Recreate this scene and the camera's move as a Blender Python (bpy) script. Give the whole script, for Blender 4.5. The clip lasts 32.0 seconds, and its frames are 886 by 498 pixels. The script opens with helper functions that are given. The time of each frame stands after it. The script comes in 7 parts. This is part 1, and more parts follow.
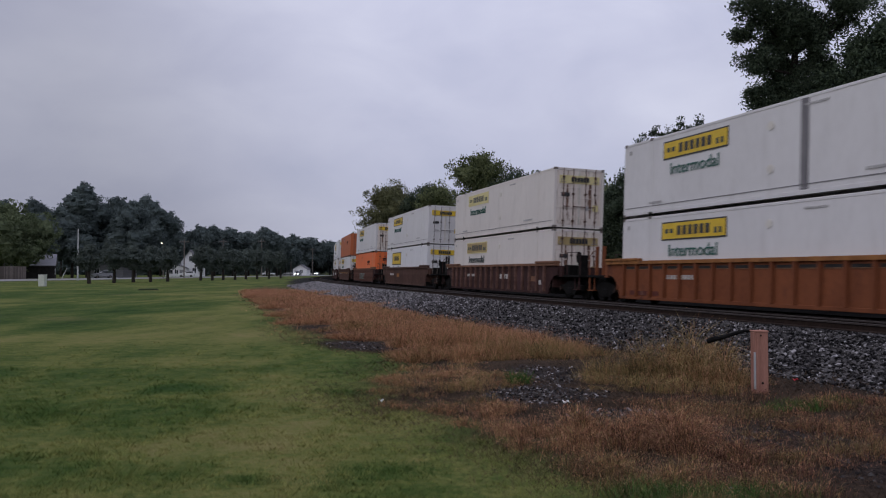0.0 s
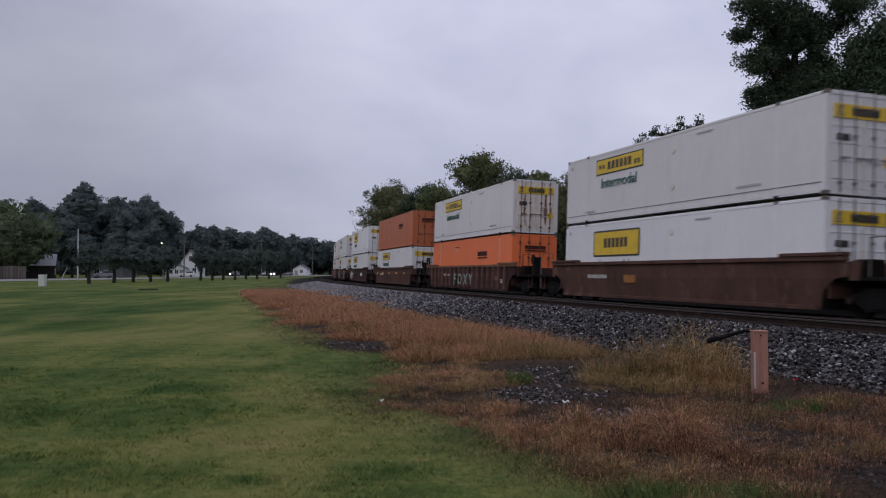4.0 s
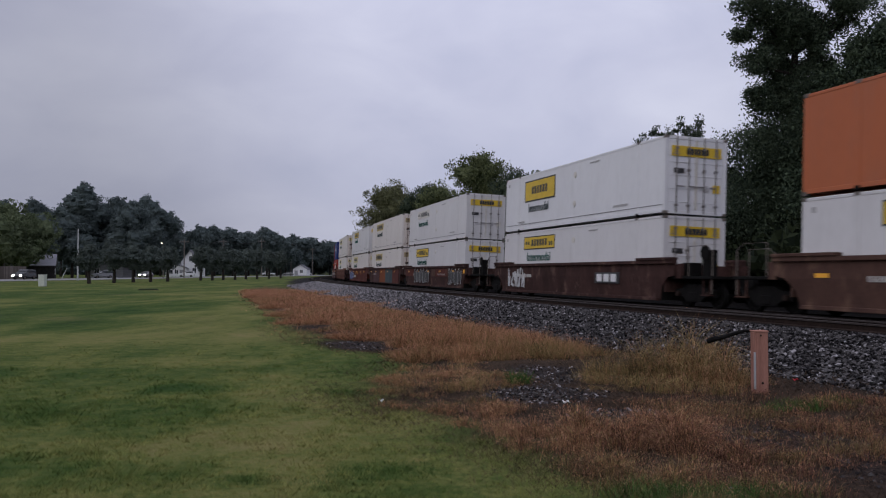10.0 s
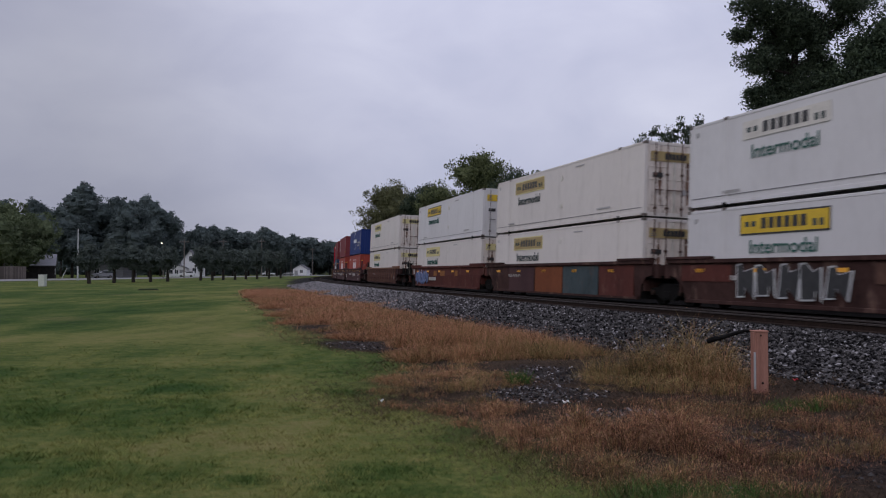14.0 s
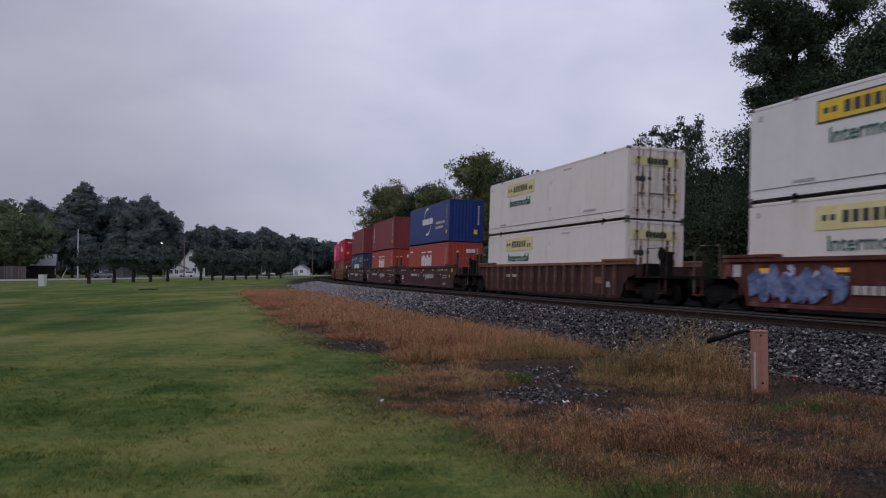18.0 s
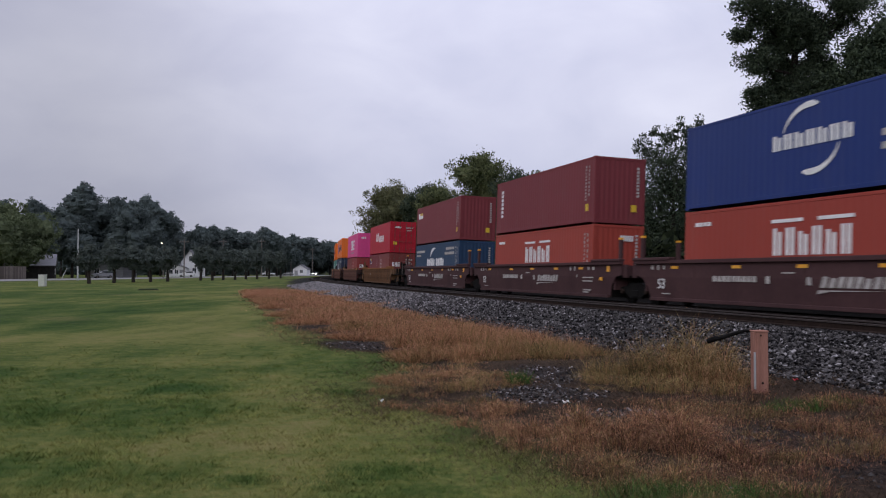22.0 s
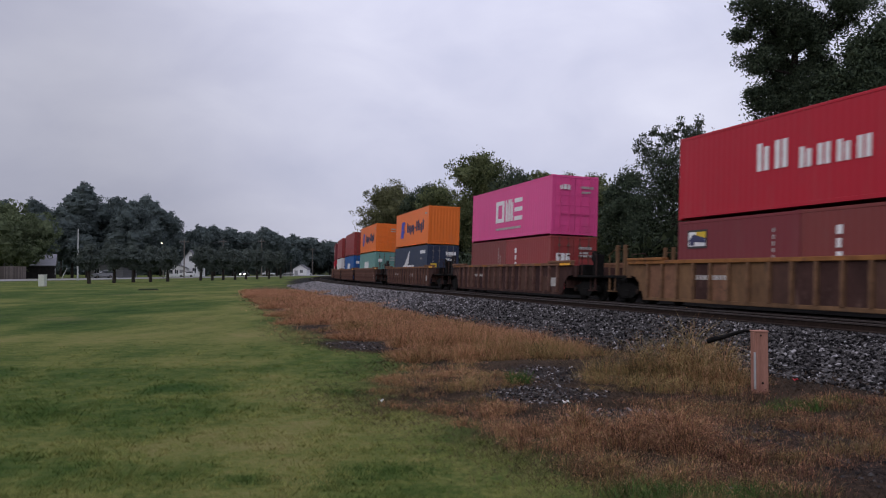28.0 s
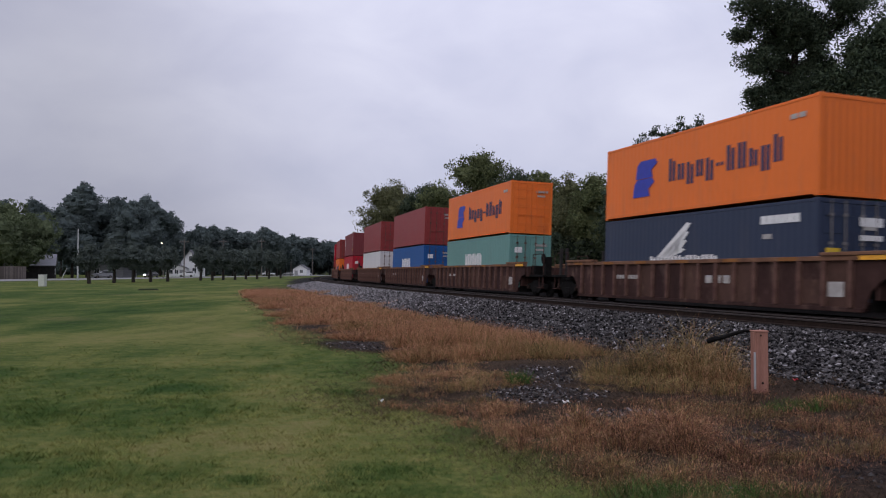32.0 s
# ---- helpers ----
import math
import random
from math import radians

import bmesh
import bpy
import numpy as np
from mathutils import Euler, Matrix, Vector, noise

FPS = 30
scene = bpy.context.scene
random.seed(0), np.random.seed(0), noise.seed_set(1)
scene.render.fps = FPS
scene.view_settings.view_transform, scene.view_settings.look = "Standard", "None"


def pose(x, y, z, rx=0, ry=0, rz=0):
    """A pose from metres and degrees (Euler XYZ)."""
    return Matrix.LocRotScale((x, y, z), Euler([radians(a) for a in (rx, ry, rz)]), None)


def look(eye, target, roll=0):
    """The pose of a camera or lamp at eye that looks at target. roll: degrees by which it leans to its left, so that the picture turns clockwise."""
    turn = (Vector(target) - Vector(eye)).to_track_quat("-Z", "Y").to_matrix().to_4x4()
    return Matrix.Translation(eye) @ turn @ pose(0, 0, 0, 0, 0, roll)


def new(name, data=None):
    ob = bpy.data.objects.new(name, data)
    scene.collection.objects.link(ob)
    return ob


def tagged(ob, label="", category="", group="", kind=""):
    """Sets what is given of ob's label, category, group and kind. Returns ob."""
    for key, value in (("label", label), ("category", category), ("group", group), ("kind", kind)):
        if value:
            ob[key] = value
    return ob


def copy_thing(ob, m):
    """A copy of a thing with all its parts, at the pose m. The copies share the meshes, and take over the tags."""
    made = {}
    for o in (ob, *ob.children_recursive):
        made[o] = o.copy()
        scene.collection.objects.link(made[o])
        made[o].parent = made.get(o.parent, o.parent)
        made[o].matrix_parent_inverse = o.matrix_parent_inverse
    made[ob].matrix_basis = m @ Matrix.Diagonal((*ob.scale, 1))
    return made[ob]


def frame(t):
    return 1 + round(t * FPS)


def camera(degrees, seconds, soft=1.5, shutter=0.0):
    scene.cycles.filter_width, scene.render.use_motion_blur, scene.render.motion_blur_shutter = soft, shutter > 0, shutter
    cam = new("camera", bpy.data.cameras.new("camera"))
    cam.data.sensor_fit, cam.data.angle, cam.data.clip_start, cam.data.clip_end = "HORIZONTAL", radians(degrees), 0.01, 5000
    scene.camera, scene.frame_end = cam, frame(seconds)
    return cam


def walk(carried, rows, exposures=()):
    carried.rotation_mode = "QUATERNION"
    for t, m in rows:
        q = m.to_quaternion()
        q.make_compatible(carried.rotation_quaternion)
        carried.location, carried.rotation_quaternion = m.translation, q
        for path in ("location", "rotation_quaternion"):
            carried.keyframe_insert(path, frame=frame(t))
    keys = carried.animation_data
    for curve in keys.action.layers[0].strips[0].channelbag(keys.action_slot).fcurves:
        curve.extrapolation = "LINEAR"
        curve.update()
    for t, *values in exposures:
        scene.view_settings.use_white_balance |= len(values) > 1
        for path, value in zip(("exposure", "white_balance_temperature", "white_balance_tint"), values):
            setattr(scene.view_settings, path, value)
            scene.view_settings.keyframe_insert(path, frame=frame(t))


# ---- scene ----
cam = camera(56.04, 32.0, soft=1.1, shutter=0.5)
EYE = (0.0, 0.0, 1.6)
STAND = pose(0, 0, 1.6, 90 + 1.595, 0, 0)
walk(cam, [(0.0, STAND), (32.0, STAND)], exposures=[(0.0, -0.13, 6610, 11), (20.0, -0.12, 6640, 11), (21.0, -0.14, 6670, 11), (22.0, 0.14, 6750, 11), (24.0, 0.13, 6770, 11), (32.0, 0.11, 6760, 11)])

# ---- light: an overcast evening sky ----
world = bpy.data.worlds.new("sky")
scene.world = world
world.use_nodes = True
wn, wl = world.node_tree.nodes, world.node_tree.links
for n in list(wn):
    wn.remove(n)


def wnode(kind, **props):
    n = wn.new(kind)
    for k, v in props.items():
        n.inputs[k.replace("_", " ")].default_value = v
    return n


w_out = wn.new("ShaderNodeOutputWorld")
w_tc = wn.new("ShaderNodeTexCoord")
w_map = wn.new("ShaderNodeMapping")
w_map.inputs["Scale"].default_value = (1.0, 1.0, 1.9)
w_map.inputs["Rotation"].default_value = (0.0, radians(12), 0.0)
wl.new(w_tc.outputs["Generated"], w_map.inputs["Vector"])
w_big = wnode("ShaderNodeTexNoise", Scale=2.1, Detail=4.0, Roughness=0.45, Distortion=0.3)
w_small = wnode("ShaderNodeTexNoise", Scale=6.5, Detail=5.0, Roughness=0.5, Distortion=0.4)
for n in (w_big, w_small):
    wl.new(w_map.outputs[0], n.inputs["Vector"])
w_mixn = wn.new("ShaderNodeMix")
w_mixn.inputs[0].default_value = 0.34
wl.new(w_big.outputs["Fac"], w_mixn.inputs[2])
wl.new(w_small.outputs["Fac"], w_mixn.inputs[3])
w_ramp = wn.new("ShaderNodeValToRGB")
w_ramp.color_ramp.elements[0].position, w_ramp.color_ramp.elements[0].color = 0.30, (0.42, 0.455, 0.625, 1)
w_ramp.color_ramp.elements[1].position, w_ramp.color_ramp.elements[1].color = 0.66, (0.65, 0.675, 0.83, 1)
e = w_ramp.color_ramp.elements.new(0.48)
e.color = (0.535, 0.56, 0.725, 1)
wl.new(w_mixn.outputs[0], w_ramp.inputs[0])
# the cloud deck is brightest overhead, and thinner ahead
w_sep = wn.new("ShaderNodeSeparateXYZ")
wl.new(w_tc.outputs["Generated"], w_sep.inputs[0])


def wmath(op, a, b):
    n = wn.new("ShaderNodeMath")
    n.operation = op
    for i, v in enumerate((a, b)):
        if isinstance(v, (int, float)):
            n.inputs[i].default_value = v
        else:
            wl.new(v, n.inputs[i])
    return n.outputs[0]


w_up = wmath("POWER", wmath("MAXIMUM", w_sep.outputs["Z"], 0.0), 1.6)
w_dot = wn.new("ShaderNodeVectorMath")
w_dot.operation = "DOT_PRODUCT"
w_dot.inputs[1].default_value = Vector((0.14, 0.95, 0.30)).normalized()
wl.new(w_tc.outputs["Generated"], w_dot.inputs[0])
w_glow = wn.new("ShaderNodeMapRange")
w_glow.interpolation_type = "SMOOTHSTEP"
w_glow.inputs["From Min"].default_value, w_glow.inputs["From Max"].default_value = 0.84, 1.0
wl.new(w_dot.outputs["Value"], w_glow.inputs["Value"])
w_low = wmath("MULTIPLY", wmath("POWER", wmath("SUBTRACT", 1.0, wmath("MINIMUM", wmath("ABSOLUTE", w_sep.outputs["Z"], 0.0), 1.0)), 9.0), 0.09)
w_str = wmath("ADD", wmath("ADD", wmath("ADD", 0.61, w_low), wmath("MULTIPLY", w_up, 1.45)), wmath("MULTIPLY", w_glow.outputs[0], 0.44))
w_cloud = wnode("ShaderNodeBackground", Strength=1.0)
wl.new(w_str, w_cloud.inputs["Strength"])
wl.new(w_ramp.outputs[0], w_cloud.inputs["Color"])
w_sky = wn.new("ShaderNodeTexSky")
w_sky.sky_type = "NISHITA"
w_sky.sun_disc = False
w_sky.sun_elevation, w_sky.sun_rotation = radians(38), radians(222)
w_clear = wnode("ShaderNodeBackground", Strength=0.05)
wl.new(w_sky.outputs[0], w_clear.inputs["Color"])
w_add = wn.new("ShaderNodeMixShader")
w_add.inputs[0].default_value = 0.9
wl.new(w_clear.outputs[0], w_add.inputs[1])
wl.new(w_cloud.outputs[0], w_add.inputs[2])
wl.new(w_add.outputs[0], w_out.inputs["Surface"])

sun = new("sun", bpy.data.lights.new("sun", "SUN"))
sun.data.energy, sun.data.angle, sun.data.color = 0.75, radians(60), (1.0, 0.97, 0.95)
sun.matrix_world = look((-36, -40, 42), (0, 0, 0))


# ---- materials ----
def mat(name, a, b, rough=0.8, metal=0.0, scale=2.0, bump=0.1, stretch=(1, 1, 1), fine=18.0, island=0.0, spread=0.0, spot=None, emit=0.0):
    """Two-scale mottled surface between the colours a and b; island / spread vary it piece by piece; spot: a third colour for patches."""
    m = bpy.data.materials.new(name)
    m.use_nodes = True
    nt, ln = m.node_tree.nodes, m.node_tree.links
    bs = nt["Principled BSDF"]
    bs.inputs["Roughness"].default_value, bs.inputs["Metallic"].default_value = rough, metal
    if rough >= 0.6:
        bs.inputs["Specular IOR Level"].default_value = 0.1
    tc, mp = nt.new("ShaderNodeTexCoord"), nt.new("ShaderNodeMapping")
    mp.inputs["Scale"].default_value = stretch
    ln.new(tc.outputs["Object"], mp.inputs["Vector"])
    n1, n2 = nt.new("ShaderNodeTexNoise"), nt.new("ShaderNodeTexNoise")
    n1.inputs["Scale"].default_value, n1.inputs["Detail"].default_value = scale, 5
    n2.inputs["Scale"].default_value, n2.inputs["Detail"].default_value = scale * fine, 3
    for n in (n1, n2):
        ln.new(mp.outputs[0], n.inputs["Vector"])
    mx = nt.new("ShaderNodeMix")
    mx.inputs[0].default_value = 0.35
    ln.new(n1.outputs["Fac"], mx.inputs[2])
    ln.new(n2.outputs["Fac"], mx.inputs[3])
    fac = mx.outputs[0]
    if island:
        g = nt.new("ShaderNodeNewGeometry")
        m2 = nt.new("ShaderNodeMix")
        m2.inputs[0].default_value = island
        ln.new(fac, m2.inputs[2])
        ln.new(g.outputs["Random Per Island"], m2.inputs[3])
        fac = m2.outputs[0]
    if spread:
        oi = nt.new("ShaderNodeObjectInfo")
        m2 = nt.new("ShaderNodeMix")
        m2.inputs[0].default_value = spread
        ln.new(fac, m2.inputs[2])
        ln.new(oi.outputs["Random"], m2.inputs[3])
        fac = m2.outputs[0]
    rp = nt.new("ShaderNodeValToRGB")
    rp.color_ramp.elements[0].position, rp.color_ramp.elements[0].color = 0.32, (*a, 1)
    rp.color_ramp.elements[1].position, rp.color_ramp.elements[1].color = 0.68, (*b, 1)
    ln.new(fac, rp.inputs[0])
    col = rp.outputs[0]
    if spot:
        n3 = nt.new("ShaderNodeTexNoise")
        n3.inputs["Scale"].default_value, n3.inputs["Detail"].default_value, n3.inputs["Roughness"].default_value = scale * 1.7, 6, 0.65
        ln.new(mp.outputs[0], n3.inputs["Vector"])
        r3 = nt.new("ShaderNodeValToRGB")
        r3.color_ramp.elements[0].position, r3.color_ramp.elements[1].position = 0.56, 0.70
        ln.new(n3.outputs["Fac"], r3.inputs[0])
        m3 = nt.new("ShaderNodeMix")
        m3.data_type = "RGBA"
        ln.new(r3.outputs[0], m3.inputs[0])
        ln.new(col, m3.inputs[6])
        m3.inputs[7].default_value = (*spot, 1)
        col = m3.outputs[2]
    ln.new(col, bs.inputs["Base Color"])
    if bump:
        bp = nt.new("ShaderNodeBump")
        bp.inputs["Strength"].default_value, bp.inputs["Distance"].default_value = bump, 0.02
        ln.new(n2.outputs["Fac"], bp.inputs["Height"])
        ln.new(bp.outputs[0], bs.inputs["Normal"])
    if emit:
        bs.inputs["Emission Color"].default_value = (*b, 1)
        bs.inputs["Emission Strength"].default_value = emit
    return m


def sheet(name, c, rough=0.45, dirt=(0.16, 0.13, 0.11), amount=0.5):
    """Painted container steel or aluminium: c with faint streaks running down and blotches of dirt."""
    lo = tuple(v * 0.86 for v in c)
    m = mat(name, lo, c, rough, 0.0, 0.6, 0.03, (0.6, 1.0, 0.35), 14.0, spread=0.2)
    nt, ln = m.node_tree.nodes, m.node_tree.links
    bs = nt["Principled BSDF"]
    bs.inputs["Specular IOR Level"].default_value = 0.28
    base = bs.inputs["Base Color"].links[0].from_socket
    tc, mp, nz, rp, mx = (nt.new("ShaderNode" + k) for k in ("TexCoord", "Mapping", "TexNoise", "ValToRGB", "Mix"))
    mp.inputs["Scale"].default_value = (1.3, 1.3, 0.3)
    nz.inputs["Scale"].default_value, nz.inputs["Detail"].default_value, nz.inputs["Roughness"].default_value = 1.6, 7, 0.62
    ln.new(tc.outputs["Object"], mp.inputs["Vector"])
    ln.new(mp.outputs[0], nz.inputs["Vector"])
    rp.color_ramp.elements[0].position, rp.color_ramp.elements[1].position = 0.52, 0.86
    rp.color_ramp.elements[1].color = (amount, amount, amount, 1)
    ln.new(nz.outputs["Fac"], rp.inputs[0])
    mx.data_type = "RGBA"
    ln.new(rp.outputs[0], mx.inputs[0])
    ln.new(base, mx.inputs[6])
    mx.inputs[7].default_value = (*dirt, 1)
    ln.new(mx.outputs[2], bs.inputs["Base Color"])
    return m


M = dict(
    white=sheet("white_paint", (0.63, 0.616, 0.62), amount=0.18),
    cream=sheet("cream_paint", (0.645, 0.60, 0.565), amount=0.26),
    fresh=sheet("fresh_white_paint", (0.69, 0.69, 0.71), amount=0.15),
    tan=sheet("orange_brown_paint", (0.44, 0.125, 0.05), amount=0.25),
    orange=sheet("bright_orange_paint", (0.75, 0.17, 0.055), amount=0.35),
    faded_orange=sheet("faded_orange_paint", (0.62, 0.30, 0.19), amount=0.3),
    hapag=sheet("orange_paint", (0.80, 0.175, 0.028), amount=0.25),
    blue=sheet("royal_blue_paint", (0.010, 0.031, 0.155), amount=0.12),
    steel_blue=sheet("steel_blue_paint", (0.02, 0.05, 0.105), amount=0.25),
    mid_blue=sheet("mid_blue_paint", (0.012, 0.088, 0.29), amount=0.25),
    navy=sheet("navy_paint", (0.028, 0.04, 0.075), amount=0.2),
    brick=sheet("brick_red_paint", (0.32, 0.05, 0.034), rough=0.55, amount=0.22),
    maroon=sheet("maroon_paint", (0.185, 0.033, 0.04), rough=0.6, amount=0.2),
    dark_red=sheet("dark_red_paint", (0.27, 0.04, 0.04), amount=0.3),
    red=sheet("bright_red_paint", (0.42, 0.011, 0.027), amount=0.2),
    pink=sheet("magenta_paint", (0.70, 0.075, 0.26), amount=0.25),
    rust_red=sheet("rust_red_paint", (0.19, 0.04, 0.036), amount=0.26),
    teal=sheet("grey_green_paint", (0.13, 0.28, 0.255), amount=0.3),
    # car_brown, car_dark darkened for shaded recesses; car_rib lightened for worn, lit edges
    car_brown=mat("brown_car_paint", (0.024, 0.013, 0.012), (0.073, 0.037, 0.032), 0.8, 0, 1.4, 0.1, (1, 1, 0.45), 9, spot=(0.13, 0.08, 0.065)),
    car_rib=mat("worn_lit_brown_rib", (0.085, 0.043, 0.037), (0.20, 0.112, 0.09), 0.8, 0, 2.2, 0.1, spot=(0.06, 0.034, 0.03)),
    rib_tan=mat("worn_tan_rib_paint", (0.10, 0.056, 0.036), (0.24, 0.135, 0.078), 0.8, 0, 2.2, 0.1, spot=(0.07, 0.04, 0.03)),
    car_teal=mat("dull_blue_green_car_paint", (0.028, 0.042, 0.048), (0.07, 0.09, 0.095), 0.75, 0, 0.9, 0.1, (1, 1, 0.5), 12, spot=(0.10, 0.07, 0.06)),
    car_dark=mat("dark_brown_car_paint", (0.020, 0.011, 0.011), (0.062, 0.030, 0.028), 0.8, 0, 1.4, 0.1, (1, 1, 0.45), 9, spot=(0.10, 0.062, 0.055)),
    car_orange=mat("orange_brown_car_paint", (0.125, 0.042, 0.021), (0.215, 0.073, 0.034), 0.75, 0, 0.9, 0.1, (1, 1, 0.5), 16, spot=(0.085, 0.034, 0.024)),
    car_yellow=mat("yellow_brown_car_paint", (0.075, 0.043, 0.028), (0.21, 0.118, 0.062), 0.75, 0, 0.8, 0.1, (1, 1, 0.5), 10, spot=(0.06, 0.044, 0.042)),
    car_tan=mat("tan_car_paint", (0.05, 0.027, 0.022), (0.10, 0.054, 0.042), 0.75, 0, 0.9, 0.1, (1, 1, 0.5), 12, spot=(0.15, 0.09, 0.065)),
    car_maroon=mat("maroon_car_paint", (0.05, 0.026, 0.028), (0.08, 0.042, 0.043), 0.7, 0, 0.8, 0.08, (1, 1, 0.5), 16),
    car_red=mat("oxide_red_car_paint", (0.062, 0.021, 0.018), (0.112, 0.038, 0.030), 0.75, 0, 0.9, 0.1, (1, 1, 0.5), 12, spot=(0.16, 0.085, 0.07)),
    chord=mat("worn_yellow_chord", (0.17, 0.07, 0.028), (0.31, 0.14, 0.05), 0.75, 0, 2.0, 0.1, spot=(0.10, 0.05, 0.035)),
    chord_brown=mat("worn_brown_chord", (0.10, 0.05, 0.035), (0.24, 0.125, 0.075), 0.75, 0, 2.0, 0.1, spot=(0.06, 0.035, 0.03)),
    black=mat("greasy_black_steel", (0.004, 0.004, 0.004), (0.012, 0.011, 0.0105), 0.9, 0.0, 6, 0.2),
    steel=mat("worn_steel", (0.10, 0.085, 0.075), (0.2, 0.17, 0.15), 0.5, 0.7, 6, 0.1),
    railhead=mat("shiny_rail_steel", (0.035, 0.029, 0.027), (0.065, 0.054, 0.05), 0.65, 0.3, 8, 0.03),
    railside=mat("rusty_rail_steel", (0.014, 0.0095, 0.008), (0.034, 0.022, 0.018), 0.9, 0.0, 8, 0.2),
    rubber=mat("black_rubber", (0.01, 0.01, 0.01), (0.02, 0.02, 0.02), 0.8, 0, 12, 0.1),
    rodsteel=mat("galvanised_rod", (0.12, 0.11, 0.11), (0.26, 0.25, 0.245), 0.5, 0.4, 9, 0.05, spot=(0.2, 0.1, 0.07)),
    door_rust=mat("rust_streaked_door", (0.54, 0.46, 0.40), (0.69, 0.64, 0.60), 0.6, 0, 1.25, 0.05, (1, 3.4, 0.5), 8, spot=(0.10, 0.045, 0.03)),
    rust=mat("rust_stain", (0.055, 0.028, 0.022), (0.26, 0.16, 0.12), 0.8, 0, 2.5, 0.1, (1, 2.5, 0.7), 8),
    rodrust=mat("rusty_rod", (0.05, 0.03, 0.026), (0.20, 0.13, 0.11), 0.7, 0.2, 5, 0.1, spot=(0.16, 0.05, 0.03)),
    yellow=mat("sign_yellow", (0.52, 0.34, 0.018), (0.68, 0.46, 0.03), 0.5, 0, 3, 0.0),
    pale_yellow=mat("faded_sign_yellow", (0.50, 0.44, 0.20), (0.66, 0.58, 0.32), 0.6, 0, 3, 0.0),
    gold=mat("brown_gold_sign", (0.27, 0.20, 0.09), (0.42, 0.33, 0.17), 0.6, 0, 3, 0.0),
    drain=mat("dark_drain_turf", (0.010, 0.015, 0.006), (0.03, 0.038, 0.016), 0.95, 0, 3, 0.2),
    bare=mat("faded_sign_white", (0.5, 0.47, 0.43), (0.68, 0.65, 0.6), 0.6, 0, 3, 0.0),
    ink=mat("sign_black", (0.012, 0.012, 0.014), (0.035, 0.035, 0.035), 0.5, 0, 5, 0.0),
    faint=mat("faint_grey_print", (0.34, 0.33, 0.33), (0.45, 0.44, 0.44), 0.8, 0, 5, 0.0),
    grime=mat("grey_grime", (0.30, 0.29, 0.29), (0.45, 0.44, 0.44), 0.8, 0, 5, 0.0),
    soot=mat("sooty_dirt", (0.10, 0.095, 0.105), (0.26, 0.25, 0.26), 0.9, 0, 1.5, 0.0, (6, 1, 0.4)),
    green=mat("faded_green_lettering", (0.02, 0.075, 0.062), (0.045, 0.14, 0.115), 0.6, 0, 4, 0.0),
    charcoal=mat("charcoal_lettering", (0.03, 0.045, 0.05), (0.07, 0.09, 0.09), 0.6, 0, 4, 0.0),
    letter=mat("white_lettering", (0.62, 0.62, 0.62), (0.78, 0.78, 0.78), 0.55, 0, 4, 0.0),
    letter_worn=mat("worn_white_lettering", (0.28, 0.26, 0.25), (0.5, 0.48, 0.46), 0.7, 0, 6, 0.0),
    maroon_ink=mat("dark_maroon_lettering", (0.04, 0.014, 0.012), (0.07, 0.022, 0.018), 0.6, 0, 4, 0.0),
    navy_ink=mat("dark_blue_lettering", (0.02, 0.022, 0.07), (0.035, 0.038, 0.11), 0.5, 0, 4, 0.0),
    logo_blue=mat("blue_logo", (0.02, 0.03, 0.30), (0.03, 0.05, 0.42), 0.5, 0, 4, 0.0),
    amber=mat("amber_reflector", (0.75, 0.32, 0.02), (0.9, 0.45, 0.04), 0.4, 0, 6, 0.0),
    spray_blue=mat("blue_spray_paint", (0.02, 0.035, 0.09), (0.17, 0.22, 0.38), 0.7, 0, 2.2, 0.0, fine=4, spot=(0.24, 0.22, 0.33)),
    spray_lilac=mat("lilac_spray_paint", (0.22, 0.24, 0.42), (0.46, 0.48, 0.6), 0.7, 0, 3, 0.0),
    spray_grey=mat("grey_spray_paint", (0.35, 0.35, 0.36), (0.6, 0.6, 0.6), 0.7, 0, 3, 0.0),
    spray_green=mat("pale_green_spray_paint", (0.13, 0.18, 0.16), (0.36, 0.42, 0.38), 0.7, 0, 3, 0.0),
    stone=mat("ballast_stone", (0.06, 0.057, 0.06), (0.29, 0.275, 0.285), 0.9, 0, 3, 0.2, fine=8, island=0.75),
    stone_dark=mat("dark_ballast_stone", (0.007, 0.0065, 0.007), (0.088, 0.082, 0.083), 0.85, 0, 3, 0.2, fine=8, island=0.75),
    tie=mat("weathered_tie_wood", (0.006, 0.005, 0.0045), (0.014, 0.0115, 0.010), 0.95, 0, 4, 0.3, (0.3, 3, 3), 10, spread=0.3),
    post=mat("weathered_red_wood", (0.22, 0.105, 0.08), (0.40, 0.205, 0.16), 0.85, 0, 3, 0.3, (4, 4, 0.4), 12),
    bark=mat("dark_bark", (0.018, 0.016, 0.014), (0.045, 0.038, 0.033), 0.9, 0, 5, 0.4, (1, 1, 0.3), 8),
    leaf=mat("summer_leaves", (0.05, 0.068, 0.032), (0.17, 0.19, 0.088), 0.6, 0, 0.35, 0, fine=8, island=0.4),
    leaf_dark=mat("deep_green_leaves", (0.030, 0.044, 0.031), (0.090, 0.118, 0.074), 0.6, 0, 0.35, 0, fine=8, island=0.4),
    leaf_deep=mat("very_dark_green_leaves", (0.018, 0.029, 0.019), (0.060, 0.082, 0.048), 0.7, 0, 0.35, 0, fine=8, island=0.4),
